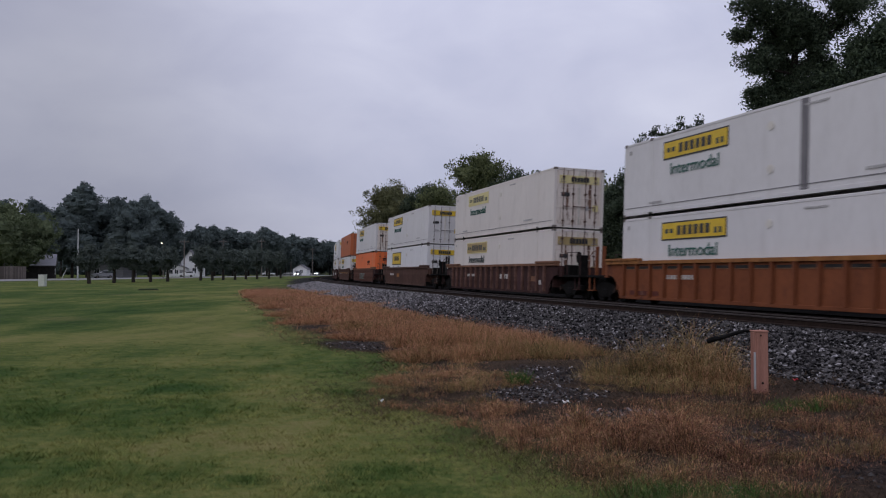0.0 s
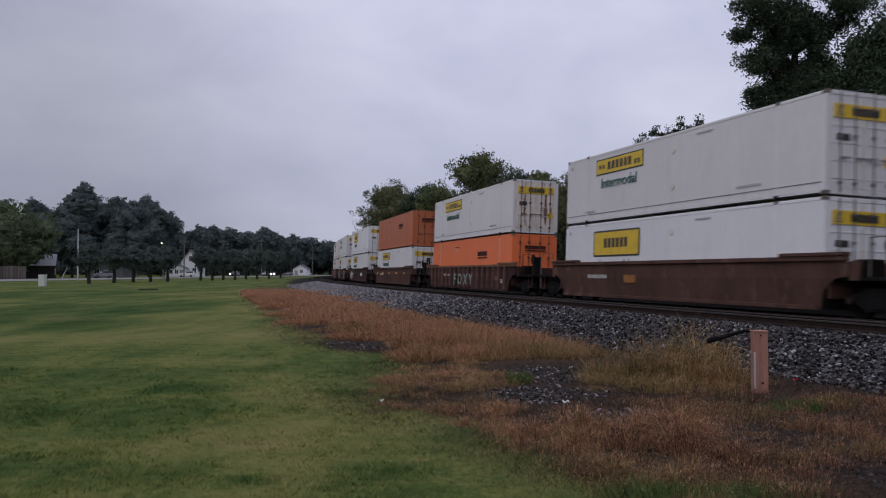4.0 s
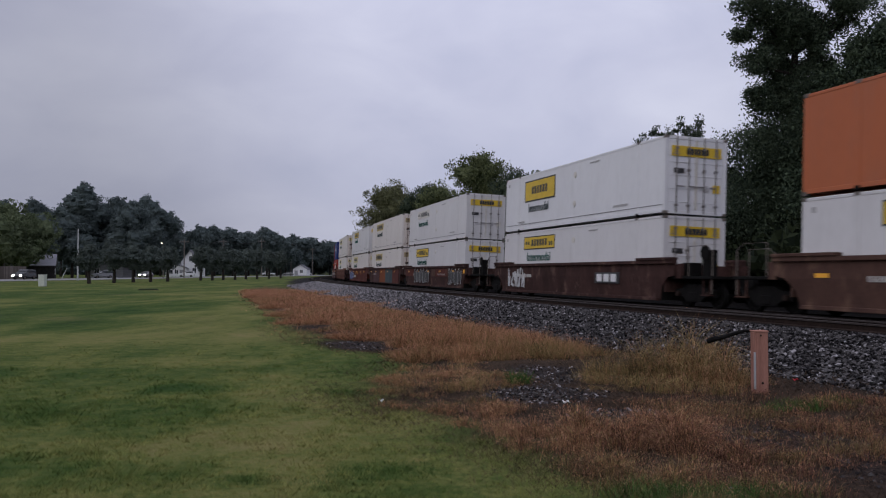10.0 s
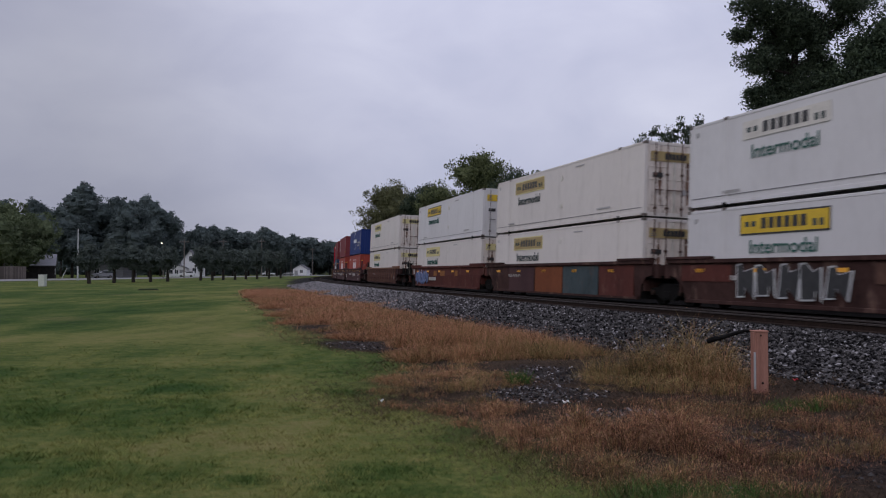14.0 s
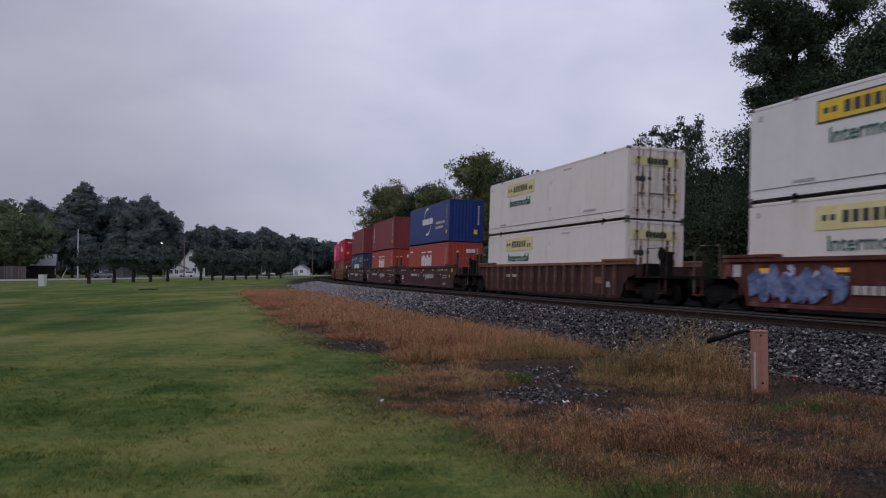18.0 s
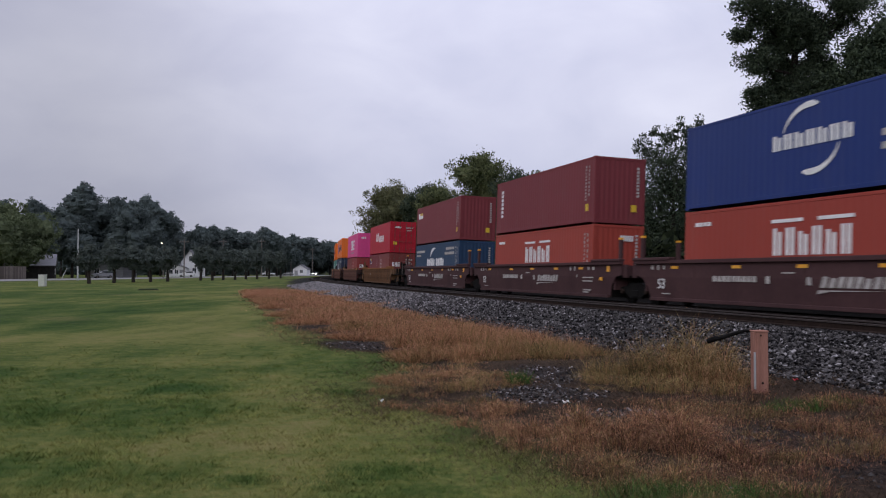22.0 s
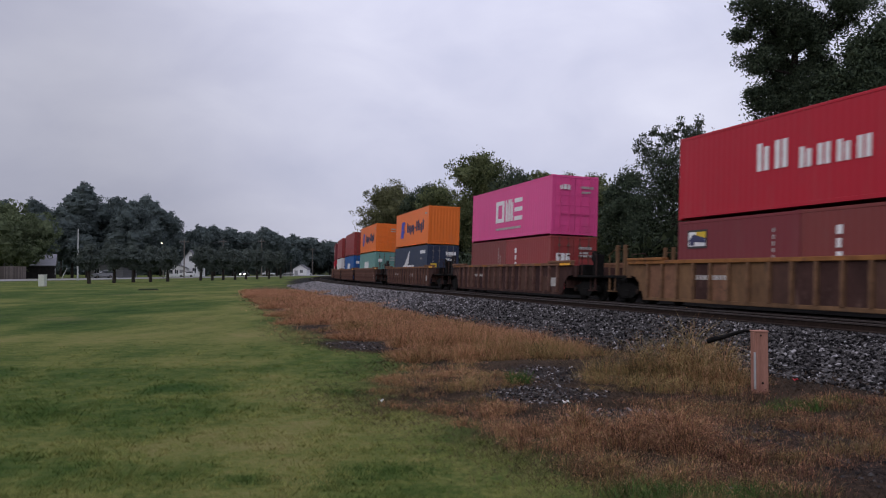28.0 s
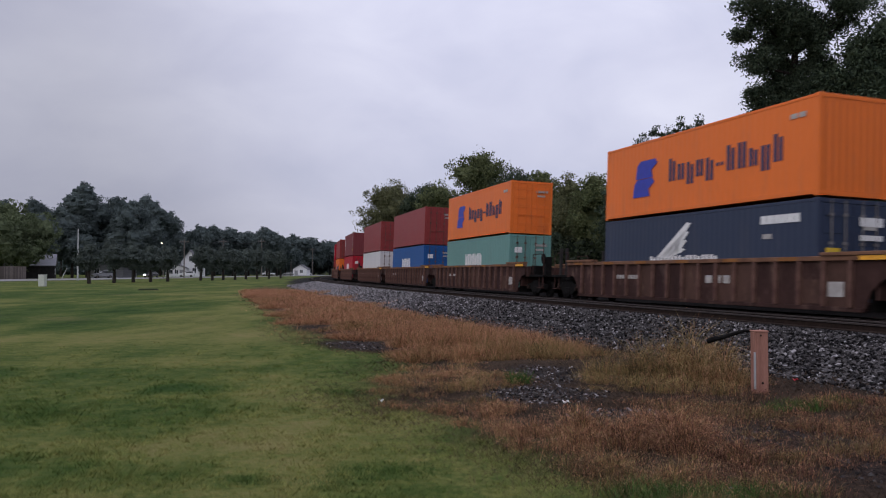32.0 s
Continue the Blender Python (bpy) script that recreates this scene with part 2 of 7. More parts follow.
    leaf_brown=mat("turning_leaves", (0.075, 0.084, 0.046), (0.19, 0.192, 0.098), 0.6, 0, 0.3, 0, fine=8, island=0.4),
    # leaf_shade: the deep shade inside the wood is put into the leaf colour
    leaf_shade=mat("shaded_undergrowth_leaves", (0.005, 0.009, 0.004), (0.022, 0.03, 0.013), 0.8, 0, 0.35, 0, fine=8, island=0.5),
    # leaf_far and leaf_row: distance haze is mixed in as a paler, bluer green
    leaf_far=mat("hazy_far_leaves", (0.082, 0.106, 0.108), (0.118, 0.148, 0.142), 0.8, 0, 0.2, 0, fine=8, island=0.2),
    leaf_row=mat("hazy_row_leaves", (0.068, 0.086, 0.080), (0.108, 0.130, 0.114), 0.8, 0, 0.35, 0, fine=8, island=0.3),
    leaf_pale=mat("pale_green_leaves", (0.076, 0.100, 0.058), (0.160, 0.192, 0.104), 0.8, 0, 0.25, 0, fine=8, island=0.3),
    thatch=mat("dead_grass_litter", (0.015, 0.011, 0.008), (0.098, 0.064, 0.044), 0.9, 0, 0.5, 0, fine=6, island=0.6),
    dry=mat("dry_red_grass", (0.17, 0.075, 0.038), (0.62, 0.33, 0.18), 0.8, 0, 1.3, 0, fine=4, island=0.45),
    dry_green=mat("olive_grass", (0.045, 0.040, 0.014), (0.35, 0.255, 0.11), 0.8, 0, 1.2, 0, fine=4, island=0.5),
    seed=mat("dry_seed_heads", (0.27, 0.11, 0.07), (0.66, 0.36, 0.23), 0.9, 0, 1.1, 0, fine=4, island=0.45),
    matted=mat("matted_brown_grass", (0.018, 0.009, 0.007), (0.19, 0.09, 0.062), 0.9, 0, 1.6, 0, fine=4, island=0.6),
    lush=mat("dark_lush_grass", (0.035, 0.072, 0.018), (0.085, 0.14, 0.036), 0.8, 0, 2, 0, island=0.5),
    stem=mat("dark_red_stems", (0.05, 0.018, 0.014), (0.10, 0.04, 0.03), 0.8, 0, 2, 0, island=0.5),
    weed=mat("fresh_weed_blades", (0.022, 0.062, 0.012), (0.07, 0.135, 0.03), 0.6, 0, 2, 0, island=0.5),
    asphalt=mat("pale_asphalt", (0.17, 0.165, 0.165), (0.25, 0.245, 0.24), 0.85, 0, 0.4, 0.1),
    box=mat("pale_green_box_paint", (0.42, 0.45, 0.40), (0.52, 0.55, 0.49), 0.5, 0, 2, 0.02),
    fence=mat("grey_fence_wood", (0.10, 0.085, 0.075), (0.18, 0.155, 0.14), 0.9, 0, 2, 0.2, (3, 3, 0.4), 8, spread=0.5),
    siding=mat("white_siding", (0.58, 0.59, 0.61), (0.72, 0.72, 0.74), 0.6, 0, 0.8, 0.05, (0.2, 0.2, 6), 6),
    siding_grey=mat("grey_siding", (0.22, 0.22, 0.24), (0.32, 0.32, 0.34), 0.7, 0, 0.8, 0.05, (0.2, 0.2, 6), 6),
    shingle=mat("grey_shingles", (0.09, 0.09, 0.10), (0.17, 0.17, 0.18), 0.9, 0, 3, 0.2),
    shade=mat("porch_wood_slot_shade", (0.02, 0.02, 0.02), (0.045, 0.04, 0.04), 0.9, 0, 2, 0.1),
    glass=mat("window_glass", (0.03, 0.035, 0.04), (0.05, 0.055, 0.065), 0.08, 0, 1, 0),
    pole=mat("grey_pole_wood", (0.11, 0.095, 0.085), (0.2, 0.18, 0.165), 0.9, 0, 2, 0.2, (4, 4, 0.3), 10),
    pole_pale=mat("pale_metal_pole", (0.36, 0.37, 0.38), (0.48, 0.49, 0.5), 0.5, 0.3, 2, 0.02),
    car_white=mat("white_car_paint", (0.7, 0.7, 0.71), (0.78, 0.78, 0.79), 0.25, 0, 1, 0),
    car_grey=mat("grey_car_paint", (0.16, 0.165, 0.17), (0.24, 0.245, 0.25), 0.25, 0.3, 1, 0),
    car_black=mat("dark_car_paint", (0.02, 0.02, 0.022), (0.04, 0.04, 0.045), 0.25, 0.2, 1, 0),
    headlight=mat("lit_headlight", (1.0, 0.93, 0.78), (1.0, 0.95, 0.84), 0.3, 0, 1, 0, emit=60.0),
    lamp=mat("lit_street_lamp", (1.0, 0.78, 0.42), (1.0, 0.8, 0.48), 0.3, 0, 1, 0, emit=10.0),
)


def thin(m, share):
    """Leaves pass a share of the light on to their other side."""
    nt, ln = m.node_tree.nodes, m.node_tree.links
    bs = nt["Principled BSDF"]
    tr, mx = nt.new("ShaderNodeBsdfTranslucent"), nt.new("ShaderNodeMixShader")
    ln.new(bs.inputs["Base Color"].links[0].from_socket, tr.inputs["Color"])
    mx.inputs[0].default_value = share
    ln.new(bs.outputs[0], mx.inputs[1])
    ln.new(tr.outputs[0], mx.inputs[2])
    ln.new(mx.outputs[0], nt["Material Output"].inputs["Surface"])


for leafy in ("leaf", "leaf_dark", "leaf_brown", "leaf_far", "leaf_pale", "leaf_row"):
    thin(M[leafy], 0.4)


# ---- building tools ----
def mesh_of(name, bm, *materials):
    me = bpy.data.meshes.new(name)
    bm.to_mesh(me)
    bm.free()
    for m in materials:
        me.materials.append(m)
    return me


def part(name, bm, material, parent, label="", m=None, kind=""):
    """Links a bmesh (or a mesh made before) as ONE mesh object under a thing or a part."""
    me = bm if isinstance(bm, bpy.types.Mesh) else mesh_of(name, bm, material)
    ob = new(name, me)
    ob.parent = parent
    if m is not None:
        ob.matrix_basis = m
    if label or kind:
        tagged(ob, label, kind=kind)
    return ob


def thing(name, label, category, m=None, group="", kind=""):
    ob = new(name)
    ob.empty_display_size = 0.3
    if m is not None:
        ob.matrix_basis = m
    return tagged(ob, label, category, group, kind)


def box_bm(*boxes, bevel=0.0):
    """One bmesh of boxes (x0, y0, z0, x1, y1, z1)."""
    bm = bmesh.new()
    for x0, y0, z0, x1, y1, z1 in boxes:
        v = [bm.verts.new(p) for p in ((x0, y0, z0), (x1, y0, z0), (x1, y1, z0), (x0, y1, z0), (x0, y0, z1), (x1, y0, z1), (x1, y1, z1), (x0, y1, z1))]
        for f in ((3, 2, 1, 0), (4, 5, 6, 7), (0, 1, 5, 4), (1, 2, 6, 5), (2, 3, 7, 6), (3, 0, 4, 7)):
            bm.faces.new([v[i] for i in f])
    if bevel:
        bmesh.ops.bevel(bm, geom=bm.edges[:], offset=bevel, segments=1, affect="EDGES", clamp_overlap=True)
    return bm


def tube_bm(points, radii, sides=8, bm=None):
    """A tapered tube along the points."""
    bm = bm or bmesh.new()
    rings = []
    pts = [Vector(p) for p in points]
    for i, (p, r) in enumerate(zip(pts, radii)):
        d = (pts[min(i + 1, len(pts) - 1)] - pts[max(i - 1, 0)]).normalized()
        a = d.orthogonal().normalized()
        b = d.cross(a)
        rings.append([bm.verts.new(p + r * (math.cos(k * math.tau / sides) * a + math.sin(k * math.tau / sides) * b)) for k in range(sides)])
    for r0, r1 in zip(rings, rings[1:]):
        for k in range(sides):
            bm.faces.new((r0[k], r0[(k + 1) % sides], r1[(k + 1) % sides], r1[k]))
    bm.faces.new(rings[0][::-1])
    bm.faces.new(rings[-1])
    return bm


def raw_mesh(name, verts, faces_n, material):
    """A mesh from a numpy array of vertices, taken n at a time as faces."""
    me = bpy.data.meshes.new(name)
    n = len(verts)
    me.vertices.add(n)
    me.vertices.foreach_set("co", np.asarray(verts, np.float32).ravel())
    me.loops.add(n)
    me.loops.foreach_set("vertex_index", np.arange(n, dtype=np.int32))
    me.polygons.add(n // faces_n)
    me.polygons.foreach_set("loop_start", np.arange(0, n, faces_n, dtype=np.int32))
    me.materials.append(material)
    me.update(calc_edges=True)
    return me


FONT_MESH = {}


def text_mesh(word, size, material, depth=0.006):
    key = (word, size, material.name)
    if key not in FONT_MESH:
        cu = bpy.data.curves.new("lettering", "FONT")
        cu.body, cu.size, cu.extrude, cu.align_x, cu.offset = word, size, depth, "CENTER", 0.006 * size
        cu.resolution_u = 3
        ob = new("lettering", cu)
        bpy.context.view_layer.update()
        me = bpy.data.meshes.new_from_object(ob.evaluated_get(bpy.context.evaluated_depsgraph_get()))
        bpy.data.objects.remove(ob)
        me.materials.clear()
        me.materials.append(material)
        FONT_MESH[key] = me
    return FONT_MESH[key]


# ---- the line: two tracks on one curved bed ----
STEP = 0.5
RUN = np.arange(-420.0, 620.0, STEP)
BEND = np.clip(RUN, -20, 160) * 3.515e-6 + 9.7214e-4
ZERO = int(np.searchsorted(RUN, 0))
TURN = np.concatenate([[0], np.cumsum((BEND[1:] + BEND[:-1]) / 2 * STEP)])
TURN += -0.308253 - TURN[ZERO]
LINE_X = np.concatenate([[0], np.cumsum((np.sin(TURN[1:]) + np.sin(TURN[:-1])) / 2 * STEP)])
LINE_Y = np.concatenate([[0], np.cumsum((np.cos(TURN[1:]) + np.cos(TURN[:-1])) / 2 * STEP)])
LINE_X += 12.2454 - LINE_X[ZERO]
LINE_Y += 20.6341 - LINE_Y[ZERO]
RAIL_Z = 0.348
BANK = 2.062
SLOPE = math.sin(radians(BANK))
NEAR_TRACK = 4.382
NEAR_RISE = 0.224
SPEED = 10.2527


def line(s, u=0.0):
    """The point of the bed at s along the line and u to the lawn's side of the far track's middle."""
    a = np.interp(s, RUN, TURN)
    return np.interp(s, RUN, LINE_X) - np.cos(a) * u, np.interp(s, RUN, LINE_Y) + np.sin(a) * u


def along(x, y):
    """s and u of points of the plan."""
    x, y = np.asarray(x, float), np.asarray(y, float)
    s0, u0 = np.empty_like(x), np.empty_like(x)
    fx, fy, ft = LINE_X[::6], LINE_Y[::6], TURN[::6]
    for i in range(0, len(x), 4000):
        dx, dy = x[i:i + 4000, None] - fx[None], y[i:i + 4000, None] - fy[None]
        k = np.argmin(dx * dx + dy * dy, axis=1)
        r = np.arange(len(k))
        t = ft[k]
        du = dx[r, k] * np.sin(t) + dy[r, k] * np.cos(t)
        s0[i:i + 4000] = RUN[::6][k] + du
        u0[i:i + 4000] = -dx[r, k] * np.cos(t) + dy[r, k] * np.sin(t)
    return s0, u0


def on_line(s, reach=8.0):
    """The pose of a vehicle with its middle at s, riding on trucks reach metres either way; x ahead, z up."""
    (ax, ay), (bx, by) = line(s + reach), line(s - reach)
    return pose((ax + bx) / 2, (ay + by) / 2, RAIL_Z, -BANK, 0, math.degrees(math.atan2(by - ay, bx - ax)))


EDGE_Y = [5.0, 5.9, 6.4, 6.8, 7.4, 8.5, 9.1, 9.7, 10.8, 12, 14, 16, 17, 18.4, 24, 34.7, 62, 71.4, 140, 400]
EDGE_X = [1.3, 1.06, 0.85, 0.67, 0.48, 0.09, -0.15, -0.55, -1.1, -1.1, -0.9, -1.05, -2.1, -3.0, -4.5, -7.4, -14.8, -17.06, -29.5, -60]


def lawn_edge(y):
    return np.interp(y, EDGE_Y, EDGE_X)


def ripple(x, y, size, seed=0.0):
    """Smooth noise of the plan, about -1 to 1, at a size in metres (sums of waves, quick)."""
    x, y = np.asarray(x) / size + seed * 7.3, np.asarray(y) / size - seed * 3.1
    v = np.sin(1.7 * x + 1.3 * np.sin(1.1 * y + seed)) + np.sin(1.9 * y + 1.5 * np.sin(0.9 * x + 2 * seed))
    v += 0.6 * np.sin(3.7 * x - 2.1 * y + 1.9 * np.sin(1.7 * y)) + 0.5 * np.sin(4.1 * y + 3.3 * x + 2.3 * np.sin(2.3 * x))
    return v / 2.6


def ground_z(x, y):
    s, u = along(x, y)
    lawn = 0.035 * ripple(x, y, 4.0) + 0.012 * ripple(x, y, 1.1, 2)
    lawn = lawn + np.clip(-(np.asarray(x) + 25) * 0.004, 0, 0.6)
    bed = RAIL_Z - 0.20 + SLOPE * u + np.where(u > 2.2, 0.066, 0)
    z = np.interp(u, [-9, -6.2, -3.3, -3.0, 6.0, 6.3, 9.0, 12], [0, 0, 1, 1, 1, 1, 0, 0])
    rim = np.where(u > 2, RAIL_Z - 0.20 + SLOPE * 6.1 + 0.066, RAIL_Z - 0.2 - SLOPE * 3.1)
    return np.where((u < 6.1) & (u > -3.1), bed, lawn * (1 - z) + rim * z + 0.02 * ripple(x, y, 0.5, 5) * (u > 6) * (u < 10))


# ---- ground: one sheet to the horizon ----
def lawn_colour(nt, ln, tc):
    """Patchy mown grass: broad yellow and green drifts, streaks along the mowing, fine grain."""
    def noise_at(scale, stretch=(1, 1, 1), turn=0.0, detail=4, rough=0.55):
        mp = nt.new("ShaderNodeMapping")
        mp.inputs["Scale"].default_value, mp.inputs["Rotation"].default_value = stretch, (0, 0, turn)
        ln.new(tc.outputs["Object"], mp.inputs["Vector"])
        n = nt.new("ShaderNodeTexNoise")
        n.inputs["Scale"].default_value, n.inputs["Detail"].default_value, n.inputs["Roughness"].default_value = scale, detail, rough
        ln.new(mp.outputs[0], n.inputs["Vector"])
        return n.outputs["Fac"]

    def mixed(a, b, f):
        m = nt.new("ShaderNodeMix")
        m.inputs[0].default_value = f
        ln.new(a, m.inputs[2])
        ln.new(b, m.inputs[3])
        return m.outputs[0]

    def shifted(f, name, amount):
        at, m = nt.new("ShaderNodeAttribute"), nt.new("ShaderNodeMath")
        at.attribute_name = name
        m.operation = "MULTIPLY_ADD"
        ln.new(at.outputs["Fac"], m.inputs[0])
        m.inputs[1].default_value = amount
        ln.new(f, m.inputs[2])
        return m.outputs[0]

    broad = mixed(noise_at(0.26, (1, 0.5, 1), 0.5), noise_at(0.8, (1, 0.32, 1), -0.55), 0.42)
    fac = mixed(broad, mixed(noise_at(11.0, detail=7, rough=0.8), noise_at(3.2, detail=6, rough=0.7), 0.45), 0.5)
    fac = shifted(shifted(fac, "yellow", 0.075), "lush", -0.10)
    r = nt.new("ShaderNodeValToRGB")
    el = r.color_ramp.elements
    for p in (0.45, 0.5, 0.55):
        el.new(p)
    for e, (p, c) in zip(el, ((0.34, (0.010, 0.030, 0.007)), (0.43, (0.034, 0.064, 0.016)), (0.49, (0.068, 0.092, 0.025)), (0.55, (0.122, 0.130, 0.040)), (0.65, (0.190, 0.160, 0.070)))):
        e.position, e.color = p, (*c, 1)
    ln.new(fac, r.inputs[0])
    return r.outputs[0]


def ground_material():
    m = bpy.data.materials.new("ground_cover")
    m.use_nodes = True
    nt, ln = m.node_tree.nodes, m.node_tree.links
    bs = nt["Principled BSDF"]
    bs.inputs["Roughness"].default_value = 0.95
    bs.inputs["Specular IOR Level"].default_value = 0.03
    tc = nt.new("ShaderNodeTexCoord")

    def noise_at(scale, detail=4, rough=0.55):
        n = nt.new("ShaderNodeTexNoise")
        n.inputs["Scale"].default_value, n.inputs["Detail"].default_value, n.inputs["Roughness"].default_value = scale, detail, rough
        ln.new(tc.outputs["Object"], n.inputs["Vector"])
        return n.outputs["Fac"]

    def ramp(fac, *stops):
        r = nt.new("ShaderNodeValToRGB")
        el = r.color_ramp.elements
        while len(el) < len(stops):
            el.new(0.5)
        for e, (p, c) in zip(el, stops):
            e.position, e.color = p, (*c, 1)
        ln.new(fac, r.inputs[0])
        return r.outputs[0]

    def blend(fac, a, b):
        x = nt.new("ShaderNodeMix")
        x.data_type = "RGBA"
        if isinstance(fac, float):
            x.inputs[0].default_value = fac
        else:
            ln.new(fac, x.inputs[0])
        ln.new(a, x.inputs[6])
        ln.new(b, x.inputs[7])
        return x.outputs[2]

    def zone(name):
        a = nt.new("ShaderNodeAttribute")
        a.attribute_name = name
        return a.outputs["Fac"]

    lawn = lawn_colour(nt, ln, tc)
    straw = ramp(noise_at(5, 6, 0.7), (0.35, (0.10, 0.08, 0.04)), (0.65, (0.19, 0.145, 0.08)))
    lawn = blend(zone("worn"), lawn, straw)
    dry = blend(0.45, ramp(noise_at(1.3), (0.40, (0.013, 0.010, 0.007)), (0.6, (0.056, 0.038, 0.026))), ramp(noise_at(14, 6, 0.7), (0.36, (0.016, 0.013, 0.011)), (0.68, (0.12, 0.082, 0.056))))
    soil = ramp(noise_at(11, 7, 0.75), (0.40, (0.012, 0.009, 0.009)), (0.54, (0.034, 0.026, 0.023)), (0.70, (0.115, 0.09, 0.08)))
    # near-black under the loose stones: the shade of their gaps is painted in
    stone = ramp(noise_at(16, 6, 0.8), (0.40, (0.006, 0.0055, 0.006)), (0.54, (0.020, 0.019, 0.020)), (0.70, (0.085, 0.081, 0.083)))
    # oil-stained bed colour, blackened further for the shade under and behind the train
    oil_shade = ramp(noise_at(13, 6, 0.75), (0.38, (0.004, 0.0036, 0.0036)), (0.66, (0.012, 0.0105, 0.010)))
    stone = blend(zone("oil_shade"), stone, oil_shade)
    c = blend(zone("dry"), lawn, dry)
    c = blend(zone("soil"), c, soil)
    c = blend(zone("ballast"), c, stone)
    ln.new(c, bs.inputs["Base Color"])
    bp = nt.new("ShaderNodeBump")
    bp.inputs["Strength"].default_value, bp.inputs["Distance"].default_value = 0.6, 0.05
    ln.new(noise_at(22, 5, 0.7), bp.inputs["Height"])
    ln.new(bp.outputs[0], bs.inputs["Normal"])
    return m



def blade_material():
    m = bpy.data.materials.new("lawn_blades")
    m.use_nodes = True
    nt, ln = m.node_tree.nodes, m.node_tree.links
    bs = nt["Principled BSDF"]
    bs.inputs["Roughness"].default_value = 0.9
    bs.inputs["Specular IOR Level"].default_value = 0.05
    c = lawn_colour(nt, ln, nt.new("ShaderNodeTexCoord"))
    g, hs, mr = nt.new("ShaderNodeAttribute"), nt.new("ShaderNodeHueSaturation"), nt.new("ShaderNodeMapRange")
    g.attribute_name = "tone"
    mr.inputs["To Min"].default_value, mr.inputs["To Max"].default_value = 1.2, 2.1
    ln.new(g.outputs["Fac"], mr.inputs["Value"])
    ln.new(mr.outputs[0], hs.inputs["Value"])
    ln.new(c, hs.inputs["Color"])
    ln.new(hs.outputs[0], bs.inputs["Base Color"])
    return m


M["grass"] = blade_material()
SOIL = [(-4.2, 24.3, 1.3, 0.8), (-3.2, 21.0, 1.4, 1.0), (-7.2, 36, 1.5, 1.2), (-5.4, 29.2, 1.0, 0.6), (-11.2, 52, 1.8, 2.4), (-2.2, 18.6, 1.4, 0.9), (-1.4, 17.6, 1.2, 0.7), (1.7, 13.0, 0.8, 1.4), (1.3, 10.8, 0.9, 1.0), (2.2, 9.4, 0.9, 0.4), (3.5, 8.3, 1.5, 0.6), (4.6, 8.0, 1.2, 0.7), (3.5, 6.6, 0.75, 1.2)]


# drifts of the lawn: (across, depth, half width, half depth, strength)
LUSH = [(-3.4, 6.6, 1.5, 1.0, 0.55), (-4.0, 9.7, 2.3, 1.2, 0.7), (-3.5, 11.6, 0.9, 0.6, 0.9), (-0.43, 6.65, 0.36, 0.24, 0.8), (-1.55, 6.4, 0.25, 0.2, 0.8), (-2.6, 6.5, 0.7, 0.25, 0.5), (-16, 32, 6, 10, 0.6), (-1.3, 11.3, 0.35, 0.3, 0.6), (-9.5, 13.4, 3.0, 1.2, 0.5), (-7.5, 9.5, 2.6, 4.0, 0.35), (-30, 60, 12, 10, 0.5)]
YELLOW = [(-0.6, 7.0, 1.1, 0.9, 0.8), (0.55, 6.9, 0.7, 1.2, 1.0), (-5.9, 14.9, 3.6, 0.9, 0.55), (-7.6, 20, 3.2, 3.0, 0.6), (-2.6, 7.5, 1.8, 0.5, 0.45), (-1.5, 10.5, 1.7, 4.0, 0.65), (-7.5, 30, 3.2, 16, 0.6), (-1.6, 7.7, 0.8, 0.5, 0.9), (-2.2, 12.8, 1.0, 0.8, 0.6), (0.35, 7.2, 0.8, 1.0, 0.8), (-0.8, 9.2, 1.2, 2.4, 0.75), (0.8, 6.2, 0.6, 0.8, 0.6), (0.2, 6.6, 0.9, 0.6, 0.7), (-0.3, 7.6, 0.9, 0.6, 0.6), (-14, 62, 9, 10, 0.5), (-0.8, 11.6, 0.7, 0.4, 1.0)]


def drifts(x, y, spots):
    out = np.zeros_like(x)
    for k, (cx, cy, rx, ry, v) in enumerate(spots):
        out = np.maximum(out, v * np.clip(1.45 + 0.3 * ripple(x, y, 0.3 * min(rx, ry) + 0.35, k) - 1.15 * np.hypot((x - cx) / rx, (y - cy) / ry), 0, 1))
    return out


